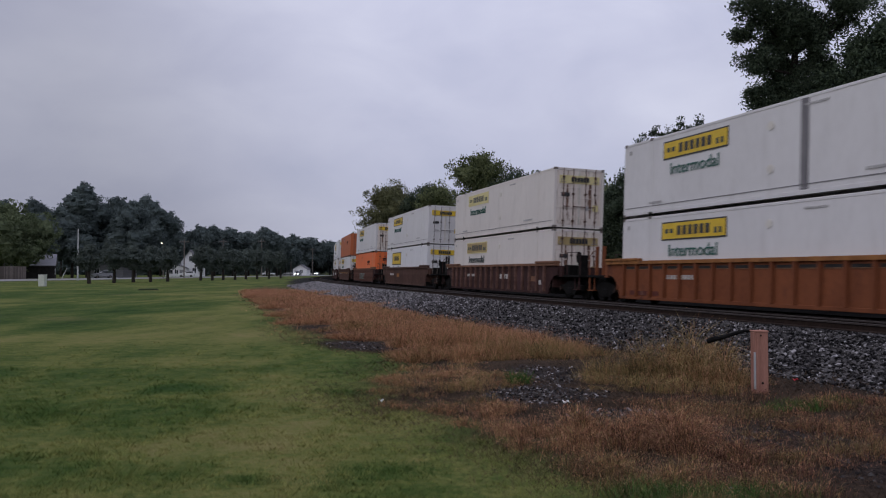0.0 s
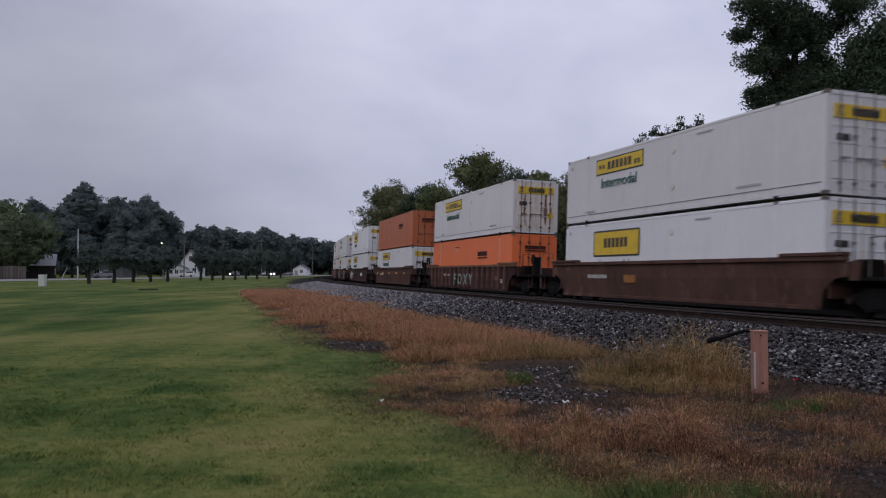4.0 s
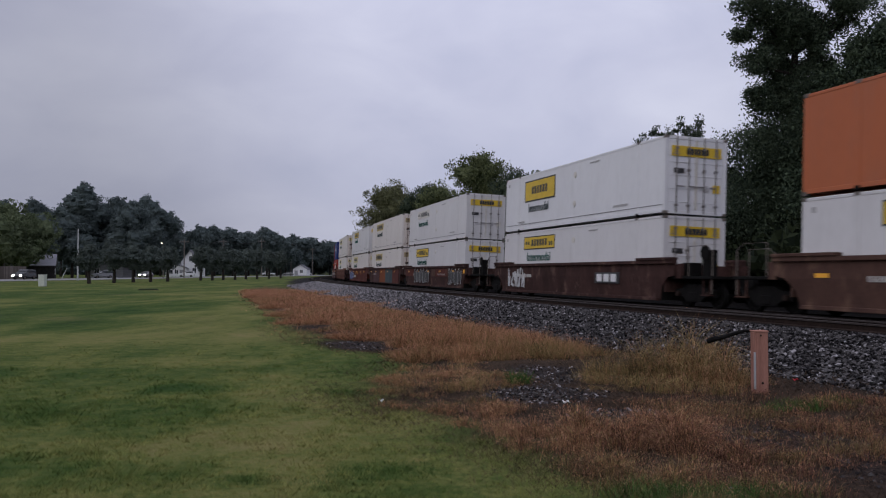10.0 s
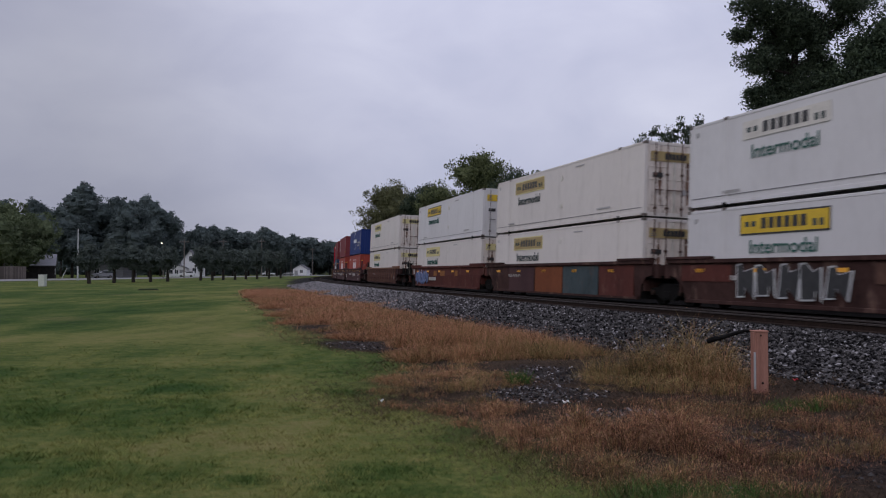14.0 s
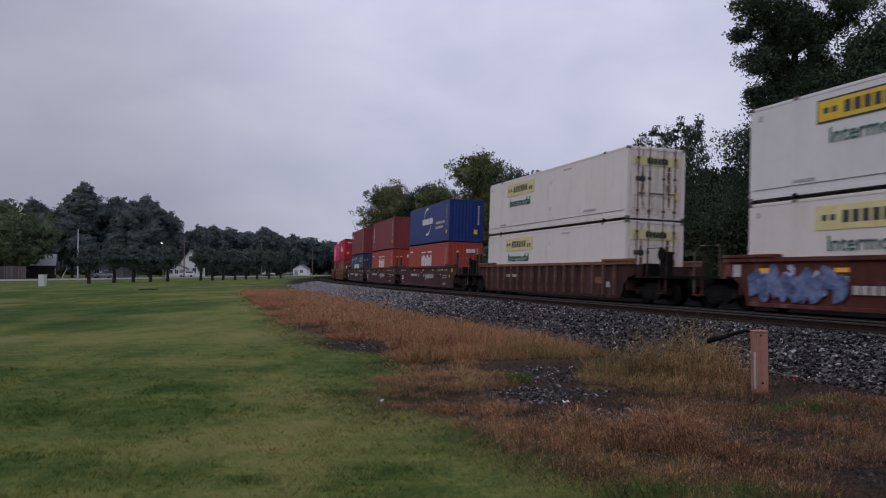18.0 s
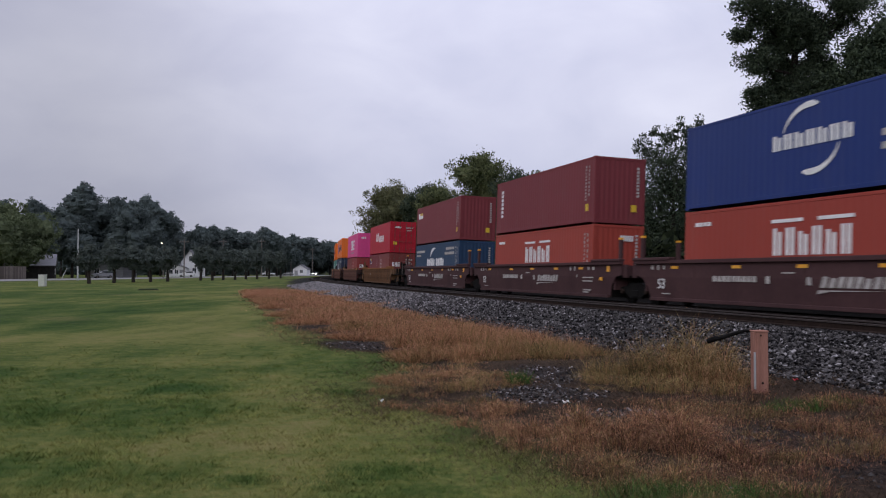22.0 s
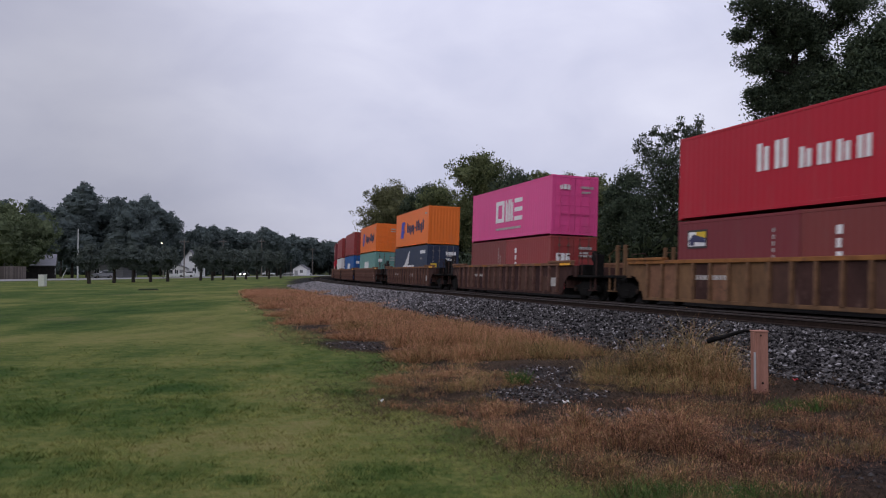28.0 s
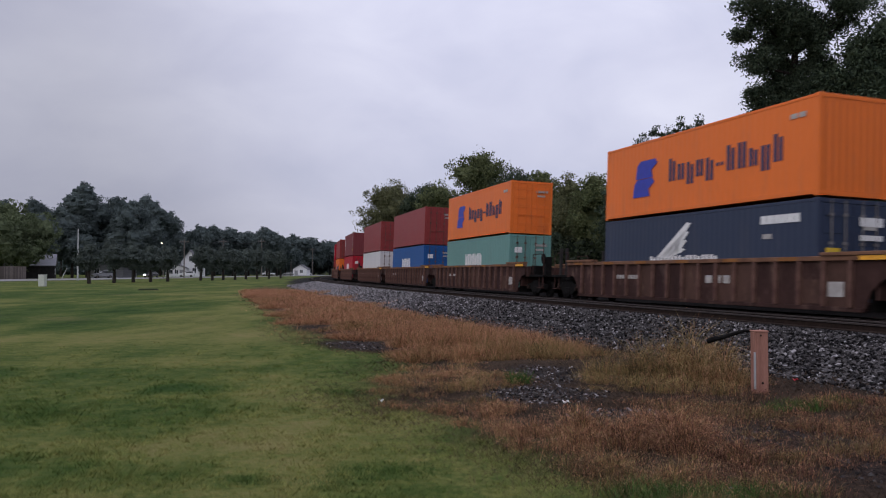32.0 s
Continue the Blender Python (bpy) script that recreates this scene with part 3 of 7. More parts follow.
def zones(x, y):
    """How far points of the plan are dry verge, bare soil, ballast, worn lawn and oil-stained, shaded bed, each 0 to 1.
    """
    s, u = along(x, y)
    edge = lawn_edge(y) + (0.4 * ripple(x, y, 1.6, 1) + 0.25 * ripple(x, y, 0.6, 15)) * np.clip(y / 14, 0.5, 1.6)
    dry = np.clip((x - edge - 0.1) / 0.6, 0, 1) * np.clip((105 - y) / 35, 0, 1) * (u > 0)
    stone = np.clip((9.0 + 0.5 * ripple(x, y, 1.3, 3) - u) / 0.5, 0, 1) * np.clip((u + 14) / 0.6, 0, 1)
    soil = np.zeros_like(x)
    for cx, cy, rx, ry in SOIL:
        soil = np.maximum(soil, np.clip(1.5 * (1.15 + 0.3 * ripple(x, y, 0.8, 4) - np.hypot((x - cx) / rx, (y - cy) / ry)), 0, 1))
    soil = np.maximum(soil * dry, np.clip(0.6 * ripple(x, y, 2.3, 8) - 0.1, 0, 0.7) * dry)
    soil = np.where(u < -5.5, 1.0, soil)
    worn = np.clip(0.5 * ripple(x, y / 0.5, 9.0, 6) + 0.4 * ripple(x, y, 1.3, 7) - 0.42, 0, 0.6)
    # reaches past the far track, so the wood's shade is painted there too
    oil_shade = np.clip((5.6 + 0.2 * ripple(x, y, 0.9, 13) - u) / 0.3, 0, 1) * np.clip((u + 14) / 0.5, 0, 1)
    return dry, soil, stone, worn, oil_shade


def spaced(*runs):
    out = []
    for a, b, d in runs:
        out += list(np.arange(a, b, d))
    return np.array(out)


gx = spaced((-3000, -400, 200), (-400, -100, 25), (-100, -30, 5), (-30, -8, 0.8), (-8, 16, 0.22), (16, 34, 0.7), (34, 120, 5), (120, 400, 25), (400, 3001, 200))
gy = spaced((-600, -40, 40), (-40, 2, 4), (2, 5, 0.5), (5, 22, 0.22), (22, 60, 0.6), (60, 200, 2.5), (200, 500, 20), (500, 4501, 250))
GX, GY = np.meshgrid(gx, gy)
px_, py_ = GX.ravel(), GY.ravel()
pz_ = ground_z(px_, py_)
nx, ny = len(gx), len(gy)
ii = (np.arange(ny - 1)[:, None] * nx + np.arange(nx - 1)[None]).ravel()
gm = bpy.data.meshes.new("ground")
gm.from_pydata(np.c_[px_, py_, pz_].tolist(), [], np.c_[ii, ii + 1, ii + nx + 1, ii + nx].tolist())
for zname, zval in zip(("dry", "soil", "ballast", "worn", "oil_shade"), zones(px_, py_)):
    gm.attributes.new(zname, "FLOAT", "POINT").data.foreach_set("value", zval.astype(np.float32))
for zname, spots in (("lush", LUSH), ("yellow", YELLOW)):
    gm.attributes.new(zname, "FLOAT", "POINT").data.foreach_set("value", drifts(px_, py_, spots).astype(np.float32))
gm.materials.append(ground_material())
gm.polygons.foreach_set("use_smooth", [True] * len(gm.polygons))
tagged(new("ground", gm), "mown green lawn running into a dry verge and a stone bed", "ground", kind="structure")


# ---- tracks ----
def sweep(u, profile, s0, s1, step, lift, material, name):
    """A bar of the given section (across, up) along the line at u."""
    ss = np.arange(s0, s1 + step / 2, step)
    x, y = line(ss, u)
    a = np.interp(ss, RUN, TURN)
    bm = bmesh.new()
    rings = []
    for xi, yi, ai in zip(x, y, a):
        rings.append([bm.verts.new((xi - math.cos(ai) * w, yi + math.sin(ai) * w, lift + h)) for w, h in profile])
    k = len(profile)
    for r0, r1 in zip(rings, rings[1:]):
        for j in range(k):
            bm.faces.new((r0[j], r0[(j + 1) % k], r1[(j + 1) % k], r1[j]))
    bmesh.ops.recalc_face_normals(bm, faces=bm.faces[:])
    return mesh_of(name, bm, material)


HEAD = [(-0.036, -0.035), (-0.034, -0.004), (-0.02, 0.0), (0.02, 0.0), (0.034, -0.004), (0.036, -0.035)]
WEB = [(-0.036, -0.036), (-0.01, -0.05), (-0.01, -0.135), (-0.07, -0.155), (-0.07, -0.17), (0.07, -0.17), (0.07, -0.155), (0.01, -0.135), (0.01, -0.05), (0.036, -0.036)]
tie_mesh = mesh_of("tie", box_bm((-1.3, -0.115, -0.18, 1.3, 0.115, 0), bevel=0.012), M["tie"])
for tname, mid, rise, tied in (("track_near", NEAR_TRACK, NEAR_RISE, (-30, 128)), ("track_far", 0.0, 0.0, (-20, 100))):
    tr = thing(tname, "ballasted railway track with rusty rails on wooden ties", "railway track", kind="structure")
    for side in (-0.7525, 0.7525):
        lift = RAIL_Z + rise + SLOPE * side
        rail = part("rail", sweep(mid + side, WEB, -300, 420, 4, lift, M["railside"], "rail"), None, tr)
        part("rail_head", sweep(mid + side, HEAD, -300, 420, 4, lift, M["railhead"], "rail_head"), None, rail)
    for s in np.arange(*tied, 0.53 if mid else 0.8):
        x, y = line(s, mid)
        part("tie", tie_mesh, None, tr, m=pose(x, y, RAIL_Z + rise - 0.165, 0, BANK, -math.degrees(np.interp(s, RUN, TURN))) @ pose(0, 0, 0, 0, 0, 180))


# ---- containers: x ahead, the lawn's side is -y, z up from the bottom ----
def plate(root, name, x0, x1, z0, z1, material, wide, label="", proud=0.012):
    y = -wide / 2
    return part(name, box_bm((x0, y - proud, z0, x1, y + 0.004, z1)), material, root, label)


def rack(root, name, boxes, material, label=""):
    """Plain bars in place of lettering: large ones each a part, fine print joined."""
    x0, y0, z0, x1, y1, z1 = boxes[0]
    if max(x1 - x0, y1 - y0) * (z1 - z0) > 0.05:
        for b in boxes:
            part(name.replace("_bars", "_bar"), box_bm(b), material, root, label)
    else:
        part(name.replace("_bars", "_print"), box_bm(*boxes), material, root, label, kind="stuff")


def bars(root, name, x0, x1, z0, z1, n, material, wide, proud=0.012, gap=0.22, tall=None, label=""):
    w = (x1 - x0) / n
    bx = []
    for i in range(n):
        lo, hi = tall[i % len(tall)] if tall else (0, 1)
        bx.append((x0 + i * w + gap * w / 2, -wide / 2 - proud, z0 + (z1 - z0) * lo, x0 + (i + 1) * w - gap * w / 2, -wide / 2 + 0.004, z0 + (z1 - z0) * hi))
    if name in ("logo_bars", "word_bars") and (x1 - x0) / n * (z1 - z0) > 0.06:
        for i, b in enumerate(bx):
            part(name[:-1], box_bm(*upright_pair(b, i)), material, root, label)
        return
    rack(root, name, bx, material, label)


def upright_pair(b, i):
    """A pair of plain upright bars in place of a large letter."""
    x0, y0, z0, x1, y1, z1 = b
    s = 0.40 * (x1 - x0)
    return [(x0, y0, z0, x0 + s, y1, z1), (x1 - s, y0, z0, x1, y1, z1 if i % 2 else z1 - 0.14 * (z1 - z0))]


def front_bars(root, name, y0, y1, z0, z1, n, material, front, gap=0.25):
    w = (y1 - y0) / n
    rack(root, name, [(front - 0.004, y0 + i * w + gap * w / 2, z0, front + 0.03, y0 + (i + 1) * w - gap * w / 2, z1) for i in range(n)], material)


def wave(n, length, depth):
    """Trapezoid corrugation: places along and depths."""
    p = length / n
    out = []
    for i in range(n):
        for f, d in ((0.0, 0), (0.26, 0), (0.5, 1), (0.76, 1)):
            out.append((-length / 2 + (i + f) * p, d * depth))
    return out + [(length / 2, 0)]


def container(label, paint, length=12.19, wide=2.44, tall=2.896, doors=True, corrugated=True, rods="rodsteel", door_paint=None, group="stacked shipping containers", post_paint=None):
    c = thing("shipping_container", label, "shipping container", group=group)
    L, w, h = length / 2, wide / 2, tall
    ins = 0.06 if corrugated else 0.03
    part("inner_shell", box_bm((-L + ins, -w + ins, 0.10, L - ins, w - ins, h - 0.04)), paint, c)
    for y in (-1, 1):
        part("bottom_rail", box_bm((-L + 0.1, y * w - 0.03 if y > 0 else -w, 0.055, L - 0.1, w if y > 0 else -w + 0.03, 0.18), bevel=0.006), paint, c)
        part("top_rail", box_bm((-L + 0.1, w - 0.05 if y > 0 else -w, h - 0.11, L - 0.1, w if y > 0 else -w + 0.05, h - 0.03), bevel=0.006), paint, c)
        for x in (-1, 1):
            part("corner_post", box_bm((x * (L - 0.08) - 0.08, y * (w - 0.07) - 0.07, 0.11, x * (L - 0.08) + 0.08, y * (w - 0.07) + 0.07, h - 0.11), bevel=0.01), paint, c)
            for z in (0, h - 0.118):
                part("corner_casting", box_bm((x * (L - 0.085) - 0.089, y * (w - 0.078) - 0.082, z, x * (L - 0.085) + 0.089, y * (w - 0.078) + 0.082, z + 0.118), bevel=0.008), paint if corrugated else M["steel"], c)
        if corrugated:
            bm = bmesh.new()
            pts = wave(max(6, int(length / 0.29)), length - 0.32, 0.005)
            cols = [(bm.verts.new((x, y * (w - 0.008 - d), 0.17)), bm.verts.new((x, y * (w - 0.008 - d), h - 0.10))) for x, d in pts]
            for (a, b), (d, e2) in zip(cols, cols[1:]):
                bm.faces.new((a, d, e2, b))
            part("side_panel", bm, paint, c)
        else:
            part("side_panel", box_bm((-L + 0.16, w - 0.028 if y > 0 else -w + 0.012, 0.18, L - 0.16, w - 0.012 if y > 0 else -w + 0.028, h - 0.11)), paint, c)
            for x in (-6.1, 6.1):
                part("lifting_post", box_bm((x - 0.09, w - 0.02 if y > 0 else -w - 0.002, 0.12, x + 0.09, w + 0.002 if y > 0 else -w + 0.02, h - 0.1), bevel=0.006), post_paint or paint, c)
                part("lifting_casting", box_bm((x - 0.1, w - 0.1 if y > 0 else -w - 0.006, h - 0.10, x + 0.1, w + 0.006 if y > 0 else -w + 0.1, h + 0.004)), M["steel"], c)
                part("lifting_foot", box_bm((x - 0.1, w - 0.1 if y > 0 else -w - 0.006, 0.0, x + 0.1, w + 0.006 if y > 0 else -w + 0.1, 0.12)), M["black"], c)
    part("roof", box_bm((-L + 0.1, -w + 0.03, h - 0.045, L - 0.1, w - 0.03, h - 0.012)), paint, c)
    for x in (-1, 1):
        part("header", box_bm((x * (L - 0.05) - 0.05, -w + 0.14, h - 0.13, x * (L - 0.05) + 0.05, w - 0.14, h - 0.01), bevel=0.006), paint, c)
        part("sill", box_bm((x * (L - 0.05) - 0.05, -w + 0.14, 0.02, x * (L - 0.05) + 0.05, w - 0.14, 0.16), bevel=0.006), paint, c)
    if doors:
        dp = door_paint or paint
        for y in (-1, 1):
            y0, y1 = sorted((y * 0.015, y * (w - 0.15)))
            door = part("door", box_bm((L - 0.05, y0, 0.17, L - 0.012, y1, h - 0.14), bevel=0.006), dp, c)
            zs = np.linspace(0.45, h - 0.5, 5)
            for z in zs:
                part("door_rib", box_bm((L - 0.02, y0 + 0.06, z, L + 0.004, y1 - 0.06, z + 0.17 if corrugated else z + 0.03), bevel=0.004), dp, door)
            for f in (0.27, 0.72):
                yy = y * (0.015 + (w - 0.165) * f)
                rod = part("lock_rod", tube_bm([(L + 0.03, yy, 0.06), (L + 0.03, yy, h - 0.04)], [0.02, 0.02], 6), M[rods], door)
                part("handle", box_bm((L + 0.02, yy - 0.02, 1.02, L + 0.05, yy - y * 0.3 + 0.02, 1.06) if y > 0 else (L + 0.02, yy - 0.02, 1.02, L + 0.05, yy + 0.32, 1.06)), M[rods], rod)
                for z in (0.3, 1.6, h - 0.5):
                    part("bracket", box_bm((L - 0.01, yy - 0.06, z, L + 0.05, yy + 0.06, z + 0.08)), M[rods], door)
    else:
        bm = bmesh.new()
        pts = wave(9, wide - 0.3, 0.016)
        cols = [(bm.verts.new((L - 0.008 - d, y, 0.15)), bm.verts.new((L - 0.008 - d, y, h - 0.12))) for y, d in pts]
        for (a, b), (d, e2) in zip(cols, cols[1:]):
            bm.faces.new((a, d, e2, b))
        part("end_panel", bm, paint, c)
    return c


def lettering(root, word, size, x, z, wide, material, stretch=1.0, label=""):
    return part("lettering", text_mesh(word, size, material), None, root, label, pose(x, -wide / 2 - 0.012, z, 90, 0, 0) @ Matrix.Diagonal((stretch, 1, 1, 1)))


def trailer_box(label, paint, sign, word, door_sign=None, square=False, rods="rodsteel", streak=False, door_paint=None, ink=None):
    """A 53-foot domestic container with a sign panel and the word under it near the rear end."""
    c = container(label, paint, 16.15, 2.59, 2.896, True, False, rods, door_paint)
    r = -8.075
    ps = plate
    if square:
        sg = ps(c, "sign_panel", r + 2.8, r + 6.4, 1.52, 2.46, sign, 2.59)
        sub = plate(sg, "sign_border", r + 2.72, r + 6.48, 1.45, 2.53, M["ink"], 2.59, proud=0.008)
        bars(sg, "sign_bars", r + 3.6, r + 5.6, 1.82, 2.2, 6, M["ink"], 2.59, 0.02, 0.3)
        lettering(c, word, 0.6, r + 4.5, 0.92, 2.59, M["charcoal"], 0.95)
    else:
        sg = ps(c, "sign_panel", r + 2.85, r + 6.55, 2.00, 2.56, sign, 2.59)
        if sign is not M["bare"]:
            plate(sg, "sign_border", r + 2.80, r + 6.60, 1.95, 2.61, M["ink" if sign is M["yellow"] else "pale_yellow"], 2.59, proud=0.008)
        bars(sg, "sign_bars", r + 3.75, r + 5.75, 2.12, 2.45, 6, M["ink"], 2.59, 0.02, 0.32)
        bars(sg, "sign_print", r + 3.0, r + 3.6, 2.2, 2.36, 2, M["charcoal"], 2.59, 0.02, 0.4)
        bars(sg, "sign_mark", r + 5.9, r + 6.4, 2.1, 2.3, 2, M["charcoal"], 2.59, 0.02, 0.4)
        lettering(c, word, 0.60, r + 4.7, 1.38, 2.59, M[ink or ("green" if sign is not M["bare"] else "charcoal")], 1.1)
    bars(c, "serial_bars", r + 1.85, r + 2.75, 0.42, 0.5, 7, M["grime"], 2.59)
    bars(c, "serial_bars", 4.2, 5.4, 0.5, 0.58, 8, M["faint"], 2.59)
    bars(c, "serial_bars", 2.0, 2.9, 2.58, 2.64, 6, M["faint"], 2.59)
    bars(c, "fine_print", r + 0.35, r + 0.55, 2.45, 2.6, 1, M["grime"], 2.59)
    for z in (0.95, 2.25):
        bm = bmesh.new()
        bmesh.ops.create_cone(bm, cap_ends=True, segments=10, radius1=0.14, radius2=0.14, depth=0.02, matrix=pose(0.55, -1.30, z, 90, 0, 0))
        part("side_vent", bm, M["bare"], c)
    plate(c, "seam_strip", -7.9, 7.9, 0.335, 0.358, M["soot"], 2.59, proud=0.004)
    if streak:
        plate(c, "dirt_streak", 1.82, 2.14, 0.2, 2.8, M["soot"], 2.59, "sooty upright streak", proud=0.004)
    fs = part("door_sign", box_bm((8.06, -1.04, 2.14, 8.094, 1.04, 2.52)), door_sign or sign, c)
    front_bars(fs, "sign_bars", -0.45, 0.5, 2.22, 2.44, 6, M["ink"], 8.094)
    for y in (-0.86, 0.84):
        part("sign_hatch", box_bm(*[(8.09, y - 0.14 + 0.03 * k, 2.2 + 0.07 * k, 8.1, y + 0.14 - 0.03 * k, 2.23 + 0.07 * k) for k in range(4)]), M["soot"], fs, kind="stuff")
    for y in (-0.03, 0.03):
        part("door_edge", box_bm((8.06, y - 0.02, 0.2, 8.085, y + 0.02, 2.75)), M["bare"], c)
    if rods == "rodrust":
        rnd = random.Random(len(label))
        for y, z0, z1, w in ((-0.62, 0.85, 2.1, 0.16), (0.58, 0.5, 2.5, 0.2), (-0.3, 0.6, 1.0, 0.08), (0.9, 0.7, 1.5, 0.07)):
            bm = bmesh.new()
            zs = np.linspace(z0, z1, 9)
            edge_ = [[bm.verts.new((8.001, y + sgn * w * rnd.uniform(0.25, 0.6) * math.sin(math.pi * (0.12 + 0.76 * k / 8)), z)) for k, z in enumerate(zs)] for sgn in (-1, 1)]
            for k in range(8):
                bm.faces.new((edge_[0][k], edge_[1][k], edge_[1][k + 1], edge_[0][k + 1]))
            for v in bm.verts:
                v.co.x = 8.068
            part("rust_run", bm, M["rust"], c, "brown rust stain running down the door")
    part("notice", box_bm((8.06, -0.93, 1.52, 8.09, -0.5, 1.7)), M["ink"], c)
    part("notice", box_bm((8.06, 0.72, 0.85, 8.09, 1.0, 1.15)), sign, c)
    part("notice", box_bm((8.06, 0.32, 0.88, 8.09, 0.5, 1.1)), M["grime"], c)
    return c


# ---- the 40-foot and 20-foot boxes ----
def stripe_text(c, wide, x, z0, z1, n, material=None):
    """An upright column of small bars in place of a serial number."""
    st = (z1 - z0) / n
    part("serial_print", box_bm(*[(x, -wide / 2 - 0.012, z0 + i * st, x + 0.07, -wide / 2 + 0.004, z0 + (i + 0.6) * st) for i in range(n)]), material or M["letter_worn"], c, kind="stuff")


def plain_box(label, paint, doors=True, length=12.19, tall=2.896, serial=0, rods="rodrust"):
    c = container(label, paint, length, 2.44, tall, doors, True, rods)
    if serial:
        stripe_text(c, 2.44, length / 2 - 0.85, 1.0, tall - 0.3, serial)
        stripe_text(c, 2.44, length / 2 - 0.55, 1.2, tall - 0.3, serial - 3)
        plate(c, "warning_label", length / 2 - 0.82, length / 2 - 0.56, 0.55, 0.85, M["yellow"], 2.44)
        if not doors:
            front_bars(c, "warning_label", 0.55, 0.8, 0.55, 0.85, 1, M["yellow"], length / 2, 0.0)
            part("serial_print", box_bm(*[(length / 2 - 0.01, 0.8, 1.2 + i * 0.15, length / 2 + 0.014, 0.92, 1.3 + i * 0.15) for i in range(9)]), M["letter_worn"], c, kind="stuff")
    elif doors:
        front_bars(c, "serial_bars", 0.25, 0.95, tall - 0.62, tall - 0.5, 6, M["letter_worn"], length / 2 + 0.01)
        front_bars(c, "serial_bars", 0.3, 0.8, tall - 0.85, tall - 0.75, 4, M["letter_worn"], length / 2 + 0.01)
    return c


def blue_logo_box():
    c = plain_box("royal blue corrugated steel container with white crescent logo", M["blue"], False, serial=10)
    r = -6.095
    bars(c, "logo_bars", r + 4.4, r + 7.6, 1.45, 1.9, 7, M["letter"], 2.44, gap=0.25)
    for sgn in (1, -1):
        bm = bmesh.new()
        rings = []
        for i in range(9):
            a = radians(163 - 11 * i) if sgn > 0 else radians(-17 - 11 * i)
            t = (0.015 + 0.012 * i) * min(1.0, (8.4 - i) / 1.6)
            rings.append([bm.verts.new((r + 6.0 + math.cos(a) * q * 1.2, -1.234, 1.66 + math.sin(a) * q * 1.02)) for q in (0.95 - t, 0.95 + t)])
        for p, q in zip(rings, rings[1:]):
            bm.faces.new((p[0], p[1], q[1], q[0]))
        part("crescent", bm, M["letter"], c)
    bars(c, "slogan_bars", r + 8.5, r + 11.0, 1.32, 1.5, 9, M["letter_worn"], 2.44)
    bars(c, "slogan_bars", r + 8.5, r + 10.6, 0.98, 1.16, 8, M["letter_worn"], 2.44)
    return c


def steel_blue_box():
    c = plain_box("steel blue corrugated container with white logo bars", M["steel_blue"], False, serial=8)
    r = -6.095
    bars(c, "logo_bars", r + 3.7, r + 5.9, 1.28, 1.82, 3, M["letter"], 2.44, gap=0.12)
    bars(c, "logo_bars", r + 6.3, r + 8.4, 1.28, 1.82, 3, M["letter"], 2.44, gap=0.12)
    bm = bmesh.new()
    rings = []
    for i in range(8):
        a = radians(175 - 14 * i)
        t = 0.13 * math.sin(math.pi * i / 7) + 0.01
        rings.append([bm.verts.new((r + 5.9 + math.cos(a) * q * 1.5, -1.234, 1.85 + math.sin(a) * q * 0.85)) for q in (0.8 - t, 0.8 + t)])
    for p, q in zip(rings, rings[1:]):
        bm.faces.new((p[0], p[1], q[1], q[0]))
    part("crescent", bm, M["letter"], c)
    bars(c, "slogan_bars", r + 0.3, r + 2.9, 2.28, 2.45, 9, M["letter_worn"], 2.44)
    bars(c, "slogan_bars", r + 0.3, r + 1.7, 2.0, 2.15, 6, M["letter_worn"], 2.44)
    bars(c, "slogan_bars", r + 8.9, r + 11.0, 2.35, 2.52, 8, M["letter_worn"], 2.44)
    bars(c, "slogan_bars", r + 8.6, r + 11.0, 2.02, 2.2, 9, M["letter_worn"], 2.44)
    return c


def brick_box():
    c = plain_box("brick red corrugated container with big white logo bars", M["brick"], False, serial=9)
    r = -6.095
    bars(c, "logo_bars", r + 4.45, r + 7.65, 1.3, 2.1, 6, M["letter"], 2.44, gap=0.34, tall=[(0, 1), (0, 1), (0, 0.85), (0, 1), (0, 0.85), (0, 1)])
    plate(c, "logo_stroke", r + 4.45, r + 5.75, 2.26, 2.36, M["letter"], 2.44)
    plate(c, "logo_stroke", r + 6.35, r + 7.65, 2.26, 2.36, M["letter"], 2.44)
    bars(c, "serial_bars", r + 0.6, r + 1.5, 2.35, 2.48, 4, M["letter"], 2.44)
    front_bars(c, "logo_bars", 0.05, 0.7, 2.2, 2.45, 5, M["letter"], 6.1)
    return c


def maroon_box(label, mark):
    c = plain_box(label, M["maroon"], False, serial=11)
    if mark == "flag":
        plate(c, "flag_logo", -5.5, -4.2, 2.0, 2.42, M["letter"], 2.44)
        plate(c, "flag_stripe", -5.1, -4.2, 2.25, 2.42, M["yellow"], 2.44, proud=0.018)
    else:
        rack(c, "name_bars", [(-5.3, -1.234, 0.9 + i * 0.22, -5.02, -1.216, 1.06 + i * 0.22) for i in range(7)], M["letter"])
    return c


def red_word_box():
    c = plain_box("bright red corrugated container with white serif logo bars", M["red"], True, rods="rodrust")
    bars(c, "logo_bars", -2.05, -0.45, 1.25, 2.1, 2, M["letter"], 2.44, gap=0.35, tall=[(0, 1), (0.0, 1.0)])
    bars(c, "logo_bars", -0.2, 2.65, 1.15, 1.75, 4, M["letter"], 2.44, gap=0.35)
    front_bars(c, "serial_bars", -0.8, -0.2, 2.3, 2.45, 5, M["letter"], 6.11)
    front_bars(c, "notice", -0.9, -0.55, 0.75, 1.05, 1, M["yellow"], 6.11, 0)
    return c


